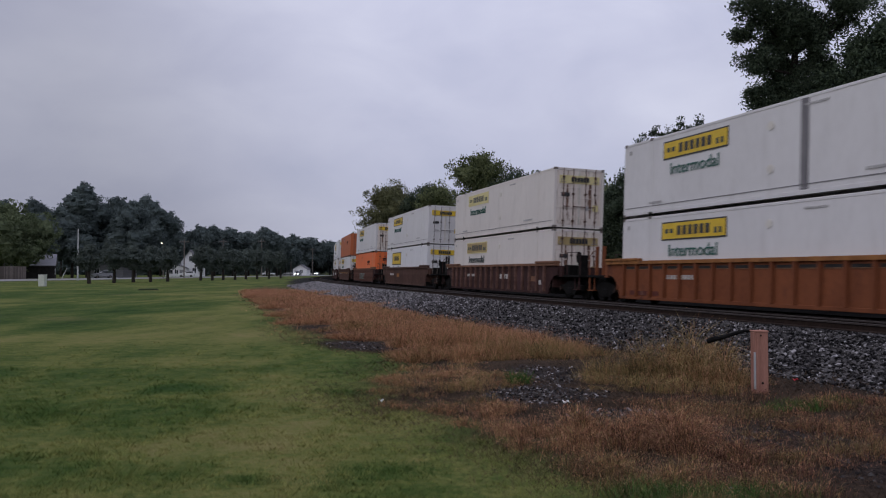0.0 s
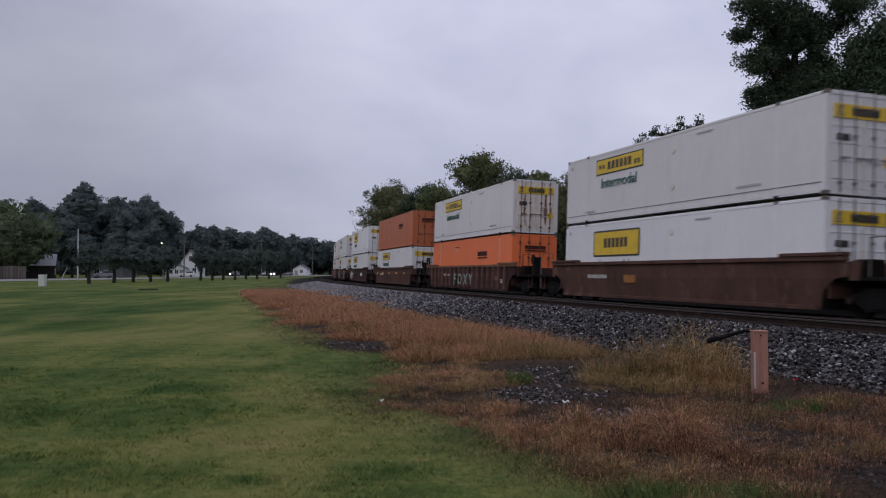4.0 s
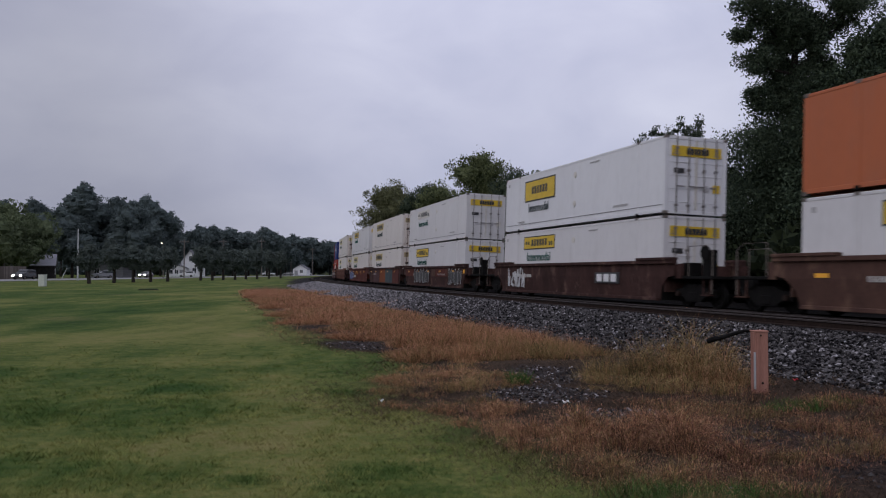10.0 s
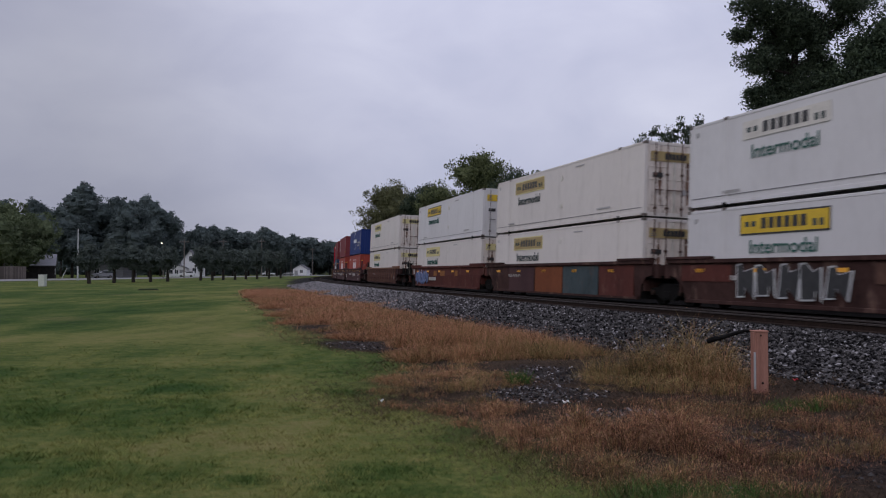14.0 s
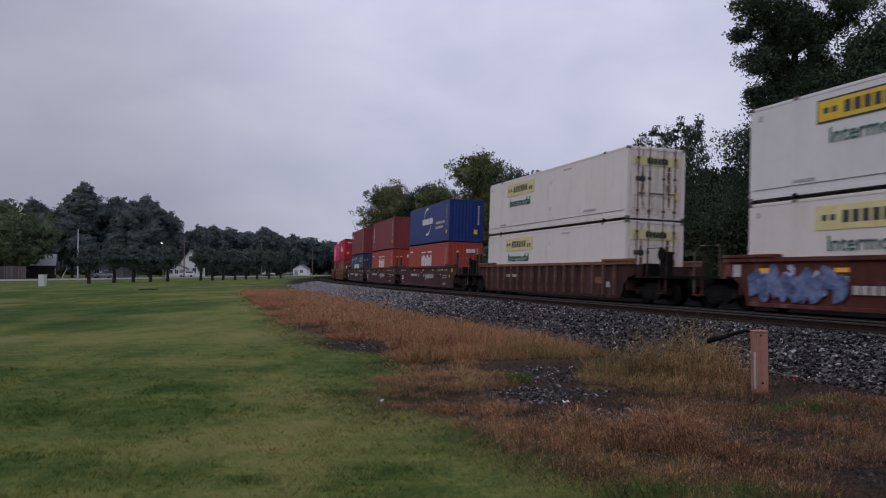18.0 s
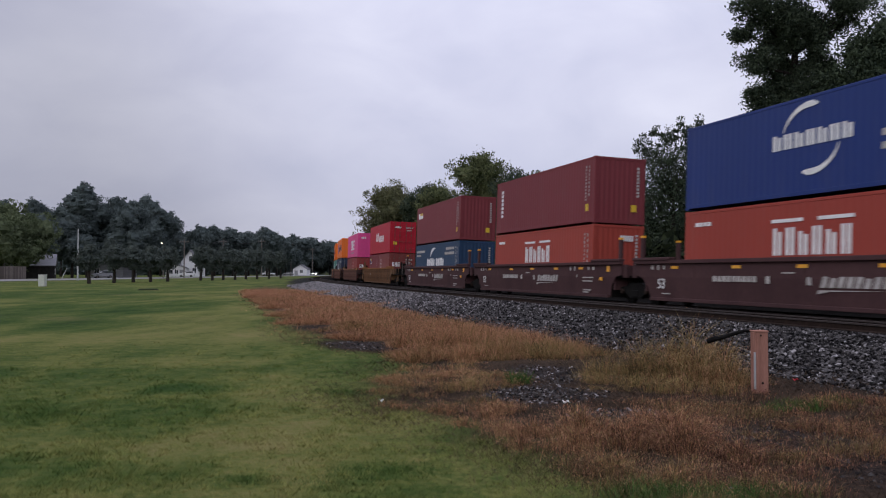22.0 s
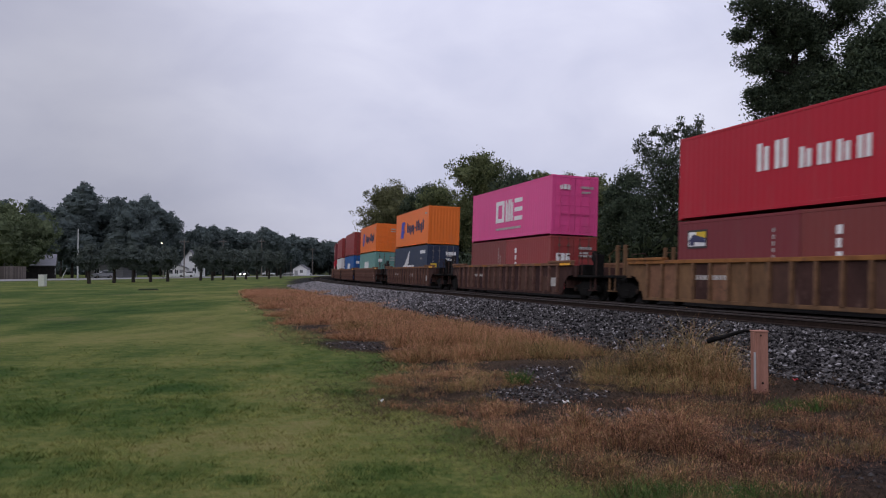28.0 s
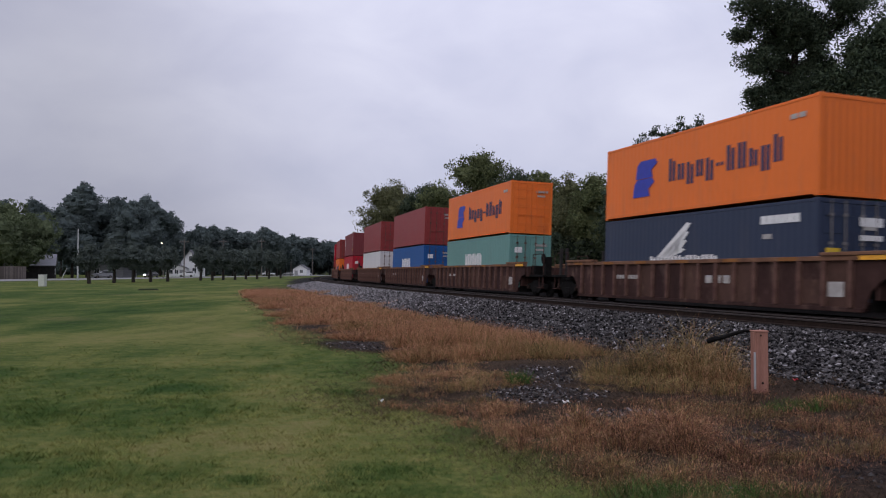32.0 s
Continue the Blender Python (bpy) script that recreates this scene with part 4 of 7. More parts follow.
def pink_box():
    c = plain_box("magenta corrugated container with large white logo blocks", M["pink"], True, rods="pink")
    r = -5.875
    w = 2.44
    part("logo_ring", box_bm((r + 4.1, -1.234, 0.95, r + 4.4, -1.216, 2.15), (r + 5.1, -1.234, 0.95, r + 5.4, -1.216, 2.15), (r + 4.4, -1.234, 1.93, r + 5.1, -1.216, 2.15), (r + 4.4, -1.234, 0.95, r + 5.1, -1.216, 1.17)), M["letter"], c)
    bars(c, "logo_bars", r + 5.6, r + 6.8, 0.95, 2.15, 3, M["letter"], w, gap=0.25)
    for k in range(3):
        plate(c, "logo_slab", r + 7.0, r + 8.1, 0.95 + k * 0.48, 1.17 + k * 0.48, M["letter"], w)
    bars(c, "slogan_bars", r + 4.1, r + 8.0, 0.52, 0.64, 18, M["letter_worn"], w)
    front_bars(c, "logo_bars", -0.85, -0.25, 2.2, 2.45, 3, M["letter"], 6.11)
    return c


def orange_word_box(doors):
    c = plain_box("orange corrugated container with dark blue logo and lettering bars", M["hapag"], doors, rods="hapag")
    r = -6.095
    for k, (dx, z) in enumerate(((0.0, 0.75), (0.18, 1.45))):
        bm = bmesh.new()
        f = bm.faces.new([bm.verts.new((r + 2.3 + dx + x, -1.232, z + y)) for x, y in ((-0.12, 0.0), (1.12, 0.0), (1.0, 0.28), (1.42, 0.52), (1.25, 0.68), (0.2, 0.68), (-0.02, 0.5))])
        part("logo_wing", bm, M["logo_blue"], c)
    shape = [(0.2, 1), (0.2, 0.75), (0, 0.75), (0.2, 0.75), (0, 0.75), (0.42, 0.52), (0.2, 1), (0.2, 1), (0.2, 0.75), (0, 0.75), (0.2, 1)]
    bars(c, "word_bars", r + 4.6, r + 10.8, 0.95, 1.98, 11, M["navy_ink"], 2.44, gap=0.3, tall=shape)
    bars(c, "serial_bars", r + 11.0, r + 11.7, 2.3, 2.45, 2, M["letter_worn"], 2.44)
    return c


def bird_box():
    c = plain_box("navy corrugated container with white wing logo", M["navy"], True, rods="rodsteel")
    for i in range(4):
        bm = bmesh.new()
        bm.faces.new([bm.verts.new((x, -1.232, z)) for x, z in ((-2.1 + i * 0.25, 1.35 + i * 0.06), (-0.2 - i * 0.08, 2.55 - i * 0.3), (0.05 - i * 0.1, 2.5 - i * 0.3), (-1.2 + i * 0.2, 1.32 + i * 0.05))])
        part("logo_feather", bm, M["letter"], c)
    bars(c, "word_bars", -2.6, 1.6, 1.05, 1.4, 9, M["letter"], 2.44, gap=0.2)
    bars(c, "serial_bars", 3.7, 5.4, 2.25, 2.5, 6, M["letter"], 2.44, gap=0.1)
    plate(c, "notice", 3.8, 4.2, 1.8, 1.95, M["letter_worn"], 2.44)
    front_bars(c, "serial_bars", 0.2, 1.0, 2.15, 2.4, 4, M["letter"], 6.11, 0.1)
    front_bars(c, "serial_bars", 0.2, 1.0, 1.75, 1.9, 5, M["letter"], 6.11, 0.2)
    front_bars(c, "notice", -0.95, -0.5, 1.2, 1.5, 1, M["yellow"], 6.11, 0)
    return c


def word_box(label, paint, n=6):
    c = plain_box(label, paint, True)
    bars(c, "word_bars", -1.9, 1.4, 1.2, 1.95, n, M["letter"], 2.44, gap=0.25)
    front_bars(c, "notice", -0.9, -0.5, 1.9, 2.2, 1, M["letter"], 6.11, 0)
    return c


# ---- well cars: x ahead, z = 0 on the rail ----
def wheel_mesh():
    bm = bmesh.new()
    rim = [(0.42, -0.03), (0.42, 0.05), (0.455, 0.06), (0.455, 0.09), (0.40, 0.09), (0.32, 0.05), (0.14, 0.06), (0.14, 0.10), (0.0, 0.10)]
    back = [(0.36, -0.03), (0.30, 0.02), (0.0, 0.02)]
    prof = back[::-1] + rim
    n, rings = 20, []
    for k in range(n):
        a = k * math.tau / n
        rings.append([bm.verts.new((math.cos(a) * r, y, math.sin(a) * r)) for r, y in prof])
    for k in range(n):
        p, q = rings[k], rings[(k + 1) % n]
        for j in range(len(prof) - 1):
            bm.faces.new((p[j], p[j + 1], q[j + 1], q[j]))
    bmesh.ops.remove_doubles(bm, verts=bm.verts[:], dist=1e-5)
    bmesh.ops.recalc_face_normals(bm, faces=bm.faces[:])
    return mesh_of("wheel", bm, M["black"])


WHEEL = wheel_mesh()


def sideframe_mesh():
    bm = bmesh.new()
    outline = [(-1.12, 0.36), (-1.12, 0.62), (-0.7, 0.66), (-0.35, 0.80), (0.35, 0.80), (0.7, 0.66), (1.12, 0.62), (1.12, 0.36), (0.72, 0.40), (0.4, 0.20), (-0.4, 0.20), (-0.72, 0.40)]
    a, b = ([bm.verts.new((x, y, z)) for x, z in outline] for y in (-0.09, 0.09))
    for i in range(len(outline)):
        j = (i + 1) % len(outline)
        bm.faces.new((a[i], a[j], b[j], b[i]))
    bm.faces.new(a)
    bm.faces.new(b[::-1])
    bmesh.ops.recalc_face_normals(bm, faces=bm.faces[:])
    return mesh_of("side_frame", bm, M["black"])


SIDEFRAME = sideframe_mesh()
AXLE = mesh_of("axle", tube_bm([(0, -0.8, 0), (0, 0.8, 0)], [0.08, 0.08], 8), M["black"])
SPRING = mesh_of("spring_nest", box_bm((-0.22, -0.1, 0.24, 0.22, 0.1, 0.52), bevel=0.03), M["black"])
BOLSTER = mesh_of("bolster", box_bm((-0.2, -1.05, 0.46, 0.2, 1.05, 0.72), bevel=0.02), M["black"])
BEARING = mesh_of("bearing_cap", tube_bm([(0, -0.07, 0), (0, 0.07, 0)], [0.1, 0.1], 8), M["railside"])


WHEELS = []


def truck(car, x):
    tk = part("truck", BOLSTER, None, car, m=pose(x, 0, 0))
    for y in (-1.0, 1.0):
        part("side_frame", SIDEFRAME, None, tk, m=pose(0, y, 0))
        part("spring_nest", SPRING, None, tk, m=pose(0, y * 1.02, 0))
    for dx in (-0.89, 0.89):
        part("axle", AXLE, None, tk, m=pose(dx, 0, 0.42))
        for y in (-1, 1):
            WHEELS.append([part("wheel", WHEEL, None, tk, m=pose(dx, y * 0.74, 0.42, 0, 0, 0 if y < 0 else 180)), dx, y])
            part("bearing_cap", BEARING, None, tk, m=pose(dx, y * 1.12, 0.46))


def well_car(label, paint, chord, ribbed, front=11.6, rear=11.6, front_truck=9.75, rear_truck=9.75):
    """front, rear: how far it reaches from its middle; a truck place of None: the next unit carries the shared truck."""
    c = thing("well_car", label, "railway car", group="well cars of the train")
    H = 8.35
    E2 = 9.05
    side_prof = [(-E2, 1.5), (-E2, 1.1), (-8.6, 1.02), (-8.2, 0.72), (-8.0, 0.2), (8.0, 0.2), (8.2, 0.72), (8.6, 1.02), (E2, 1.1), (E2, 1.5)]
    rib = mesh_of("rib", box_bm((-0.045, -0.13, 0.28, 0.045, 0.0, 1.5), bevel=0.012), M["car_rib"] if paint in (M["car_dark"], M["car_brown"]) else M["rib_tan"] if paint is M["car_yellow"] else paint)
    for y in (-1, 1):
        bm = bmesh.new()
        # smooth sides lean in below the middle
        tuck = (lambda z: 0.0) if ribbed else (lambda z: 0.085 * max(0.0, min(1.0, (1.02 - z) / 0.8)))
        a, b = ([bm.verts.new((x, y * (yy - tuck(z)), z)) for x, z in side_prof] for yy in (1.39, 1.42))
        n = len(side_prof)
        for k in range(n):
            bm.faces.new((a[k], a[(k + 1) % n], b[(k + 1) % n], b[k]))
        for r in (a, b[::-1]):
            bm.faces.new(r)
        if not ribbed:
            bmesh.ops.connect_verts(bm, verts=[b[2], b[7]])
            bmesh.ops.connect_verts(bm, verts=[a[2], a[7]])
        bmesh.ops.recalc_face_normals(bm, faces=bm.faces[:])
        side = part("side_sheet", bm, paint, c)
        if ribbed:
            for x in np.arange(-7.6, 7.7, 0.95):
                part("rib", rib, None, side, m=pose(x, y * 1.418, 0, 0, 0, 0 if y < 0 else 180))
        else:
            for x in (-5.2, 0.0, 5.2):
                part("seam", box_bm((x - 0.03, y * 1.425 - 0.008, 1.03, x + 0.03, y * 1.425 + 0.008, 1.48)), paint, side)
        part("top_chord", box_bm((-E2, y * 1.42 - 0.10, 1.5, E2, y * 1.42 + 0.10, 1.63), bevel=0.012), chord, c)
        ys = y * (1.40 if ribbed else 1.365)
        part("bottom_sill", box_bm((-7.95, ys - 0.07, 0.17, 7.95, ys + 0.07, 0.29), bevel=0.012), paint, c)
        for x in (-1, 1):
            part("end_cap", box_bm((x * 7.8 - 1.25, y * 1.42 - 0.14, 1.63, x * 7.8 + 1.25, y * 1.42 + 0.12, 1.73), bevel=0.015), chord if ribbed else paint, c)
    part("floor_beam", box_bm((-8.2, -0.25, 0.2, 8.2, 0.25, 0.30)), paint, c)
    for x in (-7.6, -6.0, -3.0, 0, 3.0, 6.0, 7.6):
        part("cross_bearer", box_bm((x - 0.2, -1.36, 0.24, x + 0.2, 1.36, 0.38)), paint, c)
    for x, reach, tk in ((1, front, front_truck), (-1, -rear, rear_truck)):
        e = abs(reach)
        part("bulkhead", box_bm((x * H - 0.04, -1.36, 0.5, x * H + 0.04, 1.36, 1.5)), paint, c)
        part("end_sheet", box_bm((x * 8.12 - 0.02, -1.34, 0.2, x * 8.12 + 0.02, 1.34, 1.0)), M["black"], c)
        lo, hi = sorted((x * (H + 0.04), x * (e - 0.5)))
        part("end_platform", box_bm((lo, -1.3, 0.98, hi, 1.3, 1.08), (lo, -0.35, 0.66, hi, 0.35, 0.98), bevel=0.01), M["black"], c)
        gl, gh = sorted((x * E2, x * (E2 + 0.3)))
        for y in (-1.3, 1.3):
            part("gusset", box_bm((gl, y - 0.06, 0.98, gh, y + 0.06, 1.5), bevel=0.01), paint, c)
        cl, ch = sorted((x * (e - 0.5), x * (e + 0.02)))
        part("coupler", box_bm((cl, -0.13, 0.70, ch, 0.13, 0.96), (x * (e - 0.06) - 0.1, -0.2, 0.66, x * (e - 0.06) + 0.1, 0.2, 1.0), bevel=0.02), M["black"], c)
        if e > 10:
            for y in (-1.22, 1.22):
                part("handrail", tube_bm([(x * (e - 0.62), y, 0.5), (x * (e - 0.62), y, 1.9), (x * (e - 0.95), y, 2.1), (x * (e - 2.0), y, 2.1), (x * (e - 2.0), y, 1.05)], [0.02] * 5, 6), M["steel"] if not ribbed else paint, c)
                if ribbed and x < 0:
                    for back in (1.05, 1.65):
                        part("upright", box_bm((x * (e - back) - 0.06, y * 0.9 - 0.06, 1.07, x * (e - back) + 0.06, y * 0.9 + 0.06, 2.3), bevel=0.01), paint if paint in (M["car_yellow"], M["car_orange"]) else M["shade"], c)
                part("step", box_bm((x * (e - 0.9) - 0.22, y - 0.1, 0.42, x * (e - 0.9) + 0.22, y + 0.1, 0.46), (x * (e - 0.9) - 0.22, y - 0.02, 0.46, x * (e - 0.9) - 0.18, y + 0.02, 1.0), (x * (e - 0.9) + 0.18, y - 0.02, 0.46, x * (e - 0.9) + 0.22, y + 0.02, 1.0)), paint, c)
            part("air_hose", tube_bm([(x * (e - 0.3), -0.35, 0.75), (x * (e - 0.1), -0.38, 0.45), (x * (e + 0.0), -0.3, 0.35)], [0.03] * 3, 6), M["rubber"], c)
        if tk:
            truck(c, x * tk)
    if front > 10:
        bm = bmesh.new()
        bmesh.ops.create_cone(bm, cap_ends=True, segments=14, radius1=0.26, radius2=0.26, depth=0.04, matrix=pose(front - 1.7, -0.78, 1.9, 90, 0, 0))
        part("brake_wheel", bm, M["black"], c)
        part("brake_stand", box_bm((front - 1.9, -0.74, 1.08, front - 1.5, -0.4, 2.0), bevel=0.02), M["black"], c)
        part("valve_box", box_bm((front - 2.7, -1.05, 1.08, front - 2.1, -0.6, 1.55), bevel=0.03), M["black"], c)
    return c


def side_mark(car, name, x0, x1, z0, z1, material, n=1, gap=0.0, label=""):
    w = (x1 - x0) / n
    rack(car, name, [(x0 + i * w + gap * w / 2, -1.436, z0, x0 + (i + 1) * w - gap * w / 2, -1.41, z1) for i in range(n)], material, label)


def scrawl(car, x0, x1, z0, z1, n, material, seed, label="looping spray-paint graffiti"):
    """Loose strokes of spray paint."""
    rnd = random.Random(seed)
    bm = bmesh.new()
    w = (x1 - x0) / n
    for i in range(n):
        for _ in range(3):
            pts = [(x0 + (i + rnd.random()) * w, z0 + rnd.random() * (z1 - z0)) for _ in range(2)]
            pts.append((pts[1][0] + rnd.uniform(-0.3, 0.3) * w, z0 + rnd.random() * (z1 - z0)))
            t = 0.045 + 0.04 * rnd.random()
            for (ax, az), (bx, bz) in zip(pts, pts[1:]):
                d = Vector((bx - ax, bz - az))
                if d.length < 0.05:
                    continue
                nrm = Vector((-d.y, d.x)).normalized() * t
                y = -1.432 - 0.003 * rnd.random()
                bm.faces.new([bm.verts.new(p) for p in ((ax - nrm.x, y, az - nrm.y), (bx - nrm.x, y, bz - nrm.y), (bx + nrm.x, y, bz + nrm.y), (ax + nrm.x, y, az + nrm.y))])
    part("graffiti", bm, material, car, label, kind="stuff")


def spray_mass(car, x0, x1, z0, z1, n, material, seed, label):
    """Overlapping soft-edged lobes of spray paint that fill a stretch of the side."""
    rnd = random.Random(seed)
    bm = bmesh.new()
    for i in range(n):
        cx, cz = x0 + (i + 0.5) / n * (x1 - x0), (z0 + z1) / 2 + rnd.uniform(-0.16, 0.16) * (z1 - z0)
        rx, rz, ph = (x1 - x0) / n * rnd.uniform(0.55, 0.85), (z1 - z0) * rnd.uniform(0.28, 0.46), rnd.random() * 6
        y = -1.436 - 0.0015 * i
        bm.faces.new([bm.verts.new((cx + rx * math.cos(k * math.tau / 18) * (1 + 0.2 * math.sin(3 * k * math.tau / 18 + ph)), y, min(z1, max(z0, cz + rz * math.sin(k * math.tau / 18) * (1 + 0.25 * math.sin(2 * k * math.tau / 18 + ph)))))) for k in range(18)])
    part("graffiti", bm, material, car, label, kind="stuff")


def spray_blocks(car, x0, x1, z0, z1, n, seed):
    """A row of slanted block shapes, dark inside with a pale outline."""
    rnd = random.Random(seed)
    w = (x1 - x0) / n
    for i in range(n):
        a, tilt = x0 + i * w, rnd.uniform(-0.12, 0.2) * w
        top, low = z1 - rnd.uniform(0, 0.14), z0 + rnd.uniform(0, 0.12)
        notch = rnd.uniform(0.35, 0.65) * w
        poly = [(a, low), (a + notch, low + 0.02), (a + notch + 0.05, low + 0.3), (a + 0.94 * w, low - 0.05), (a + 0.98 * w + tilt, top - 0.1), (a + notch + tilt, top - 0.22), (a + 0.3 * w + tilt, top + 0.03), (a + tilt, top)]
        mx, mz = sum(q[0] for q in poly) / 8, sum(q[1] for q in poly) / 8
        for k, y, paint, label in ((1.0, -1.434 - 0.001 * i, "spray_grey", "pale grey spray-paint outline"), (0.84, -1.444 - 0.001 * i, "ink", "black spray-paint fill")):
            bm = bmesh.new()
            bm.faces.new([bm.verts.new((mx + (qx - mx) * k, y, mz + (qz - mz) * (k + 0.06 if k < 1 else 1))) for qx, qz in poly])
            part("graffiti", bm, M[paint], car, label)


# ---- the train: middle of each stack along the line at the start, its car and its boxes ----
BOXES = {}


def box_of(kind):
    """A container of a kind: built the first time, copied after that."""
    if kind in BOXES:
        return copy_thing(BOXES[kind], pose(0, 0, 0))
    make = {
        "jb": lambda: trailer_box("white 53-foot container with a yellow sign panel", M["white"], M["yellow"], "Intermodal"),
        "jb_streak": lambda: trailer_box("white 53-foot container with a sooty streak and yellow sign", M["white"], M["yellow"], "Intermodal", streak=True),
        "jb_old": lambda: trailer_box("cream 53-foot container with a faded yellow sign, rusty doors", M["cream"], M["pale_yellow"], "Intermodal", rods="rodrust", door_paint=M["door_rust"]),
        "jb_rusty": lambda: trailer_box("grey-white 53-foot container with a yellow sign, rust-stained doors", M["white"], M["yellow"], "Intermodal", rods="rodrust", door_paint=M["door_rust"]),
        "jb_pale": lambda: trailer_box("off-white 53-foot container with a bleached sign panel", M["white"], M["bare"], "Intermodal", M["yellow"]),
        "jb_gold": lambda: trailer_box("cream 53-foot container with a dull gold sign, rusty doors", M["cream"], M["gold"], "Intermodal", rods="rodrust", door_paint=M["door_rust"], ink="charcoal"),
        "jb_teal": lambda: trailer_box("off-white 53-foot container with a bleached sign and teal word", M["white"], M["bare"], "Intermodal", M["yellow"], ink="green"),
        "jb_new": lambda: trailer_box("clean white 53-foot container with a square yellow sign", M["fresh"], M["yellow"], "Intermodal", square=True),
        "orange53": lambda: orange53("bright orange 53-foot container with dark sign bars", M["orange"]),
        "tan53": lambda: orange53("orange-brown 53-foot container with dark sign bars", M["tan"]),
        "blue": blue_logo_box,
        "steel_blue": steel_blue_box,
        "brick": brick_box,
        "maroon_flag": lambda: maroon_box("maroon corrugated container with a small flag logo", "flag"),
        "maroon": lambda: maroon_box("maroon corrugated container with an upright white name", "name"),
        "red_word": red_word_box,
        "pink": pink_box,
        "hapag": lambda: orange_word_box(False),
        "hapag_doors": lambda: orange_word_box(True),
        "navy": bird_box,
        "teal": lambda: word_box("grey-green corrugated container with white lettering bars", M["teal"], 7),
        "dark_red": lambda: plain_box("dark red corrugated container with door rods", M["dark_red"], True),
        "mid_blue": lambda: word_box("mid-blue corrugated container with white lettering bars", M["mid_blue"], 4),
        "white40": lambda: plain_box("dull white corrugated container", M["white"], True),
        "red40": lambda: word_box("bright red corrugated container with white lettering bars", M["red"], 5),
        "maroon20": lambda: twenty("maroon 20-foot container with a small flag logo", M["maroon"], True),
        "rust20": lambda: twenty("rust red 20-foot container with upright lettering bars", M["rust_red"], False),
        "rust20low": lambda: twenty("rust red 20-foot container, low height", M["rust_red"], False, 2.591, True),
        "maroon20low": lambda: twenty("maroon 20-foot container with white door mark", M["dark_red"], False, 2.591),
    }[kind]
    BOXES[kind] = make()
    return BOXES[kind]


SIGN = 2.2


def orange53(label, paint):
    c = container(label, paint, 16.15, 2.59, 2.896, True, False, "rodrust", post_paint=M["faded_orange"] if paint is M["orange"] else None)
    bars(c, "sign_bars", SIGN, SIGN + 1.75, 1.78, 2.04, 9, M["maroon_ink"], 2.59, gap=0.12)
    plate(c, "sign_stroke", SIGN, SIGN + 1.75, 1.62, 1.70, M["maroon_ink"], 2.59)
    front_bars(c, "sign_bars", -0.55, 0.65, 2.1, 2.28, 9, M["maroon_ink"], 8.085, 0.12)
    front_bars(c, "sign_stroke", -0.55, 0.65, 1.98, 2.03, 1, M["maroon_ink"], 8.085, 0)
    bars(c, "serial_bars", -2.6, -1.6, 2.4, 2.46, 6, M["ink"], 2.59)
    for z in (1.0, 2.2):
        bm = bmesh.new()
        bmesh.ops.create_cone(bm, cap_ends=True, segments=4, radius1=0.15, radius2=0.15, depth=0.02, matrix=pose(-2.2, -1.298, z, 90, 0, 0))
        part("side_placard", bm, M["grime"], c)
    return c


def twenty(label, paint, flag, tall=2.591, low=False):
    c = plain_box(label, paint, True, 6.06, tall)
    if flag:
        plate(c, "flag_border", -2.45, -1.35, 1.62, 2.25, M["ink"], 2.44, proud=0.008)
        plate(c, "flag_logo", -2.38, -1.42, 1.69, 2.18, M["letter"], 2.44)
        plate(c, "flag_stripe", -1.95, -1.42, 1.94, 2.18, M["yellow"], 2.44, proud=0.018)
        stripe_text(c, 2.44, 1.9, 0.6, 2.2, 8, M["letter_worn"])
        bm = bmesh.new()
        bm.faces.new([bm.verts.new((px, -1.242, pz)) for px, pz in ((-2.38, 1.86), (-1.42, 1.80), (-1.42, 1.96), (-2.1, 2.1))])
        part("flag_wedge", bm, M["navy_ink"], c)
        plate(c, "flag_block", -2.3, -2.05, 1.72, 1.95, M["navy_ink"], 2.44, proud=0.02)
    elif tall == 2.591 and paint is M["rust_red"] and low:
        stripe_text(c, 2.44, 1.85, 0.6, 2.25, 9)
        stripe_text(c, 2.44, 2.15, 0.6, 1.8, 6)
    else:
        front_bars(c, "logo_bars", -0.95, -0.2, 1.35, 1.75, 3, M["letter"], 3.045)
        front_bars(c, "serial_bars", 0.25, 0.95, 1.6, 1.7, 6, M["letter_worn"], 3.045)
        rack(c, "name_bars", [(-1.66, -1.234, 0.75 + i * 0.36, -1.5 + 0.04 * (i % 2), -1.216, 1.0 + i * 0.36) for i in range(4)], M["letter"])
    return c


DOUBLE = {"low_pair": ("rust20low", "maroon20low"), "flag_pair": ("maroon20", "rust20")}
LOWER_TALL = {"low_pair": 2.591, "flag_pair": 2.591}
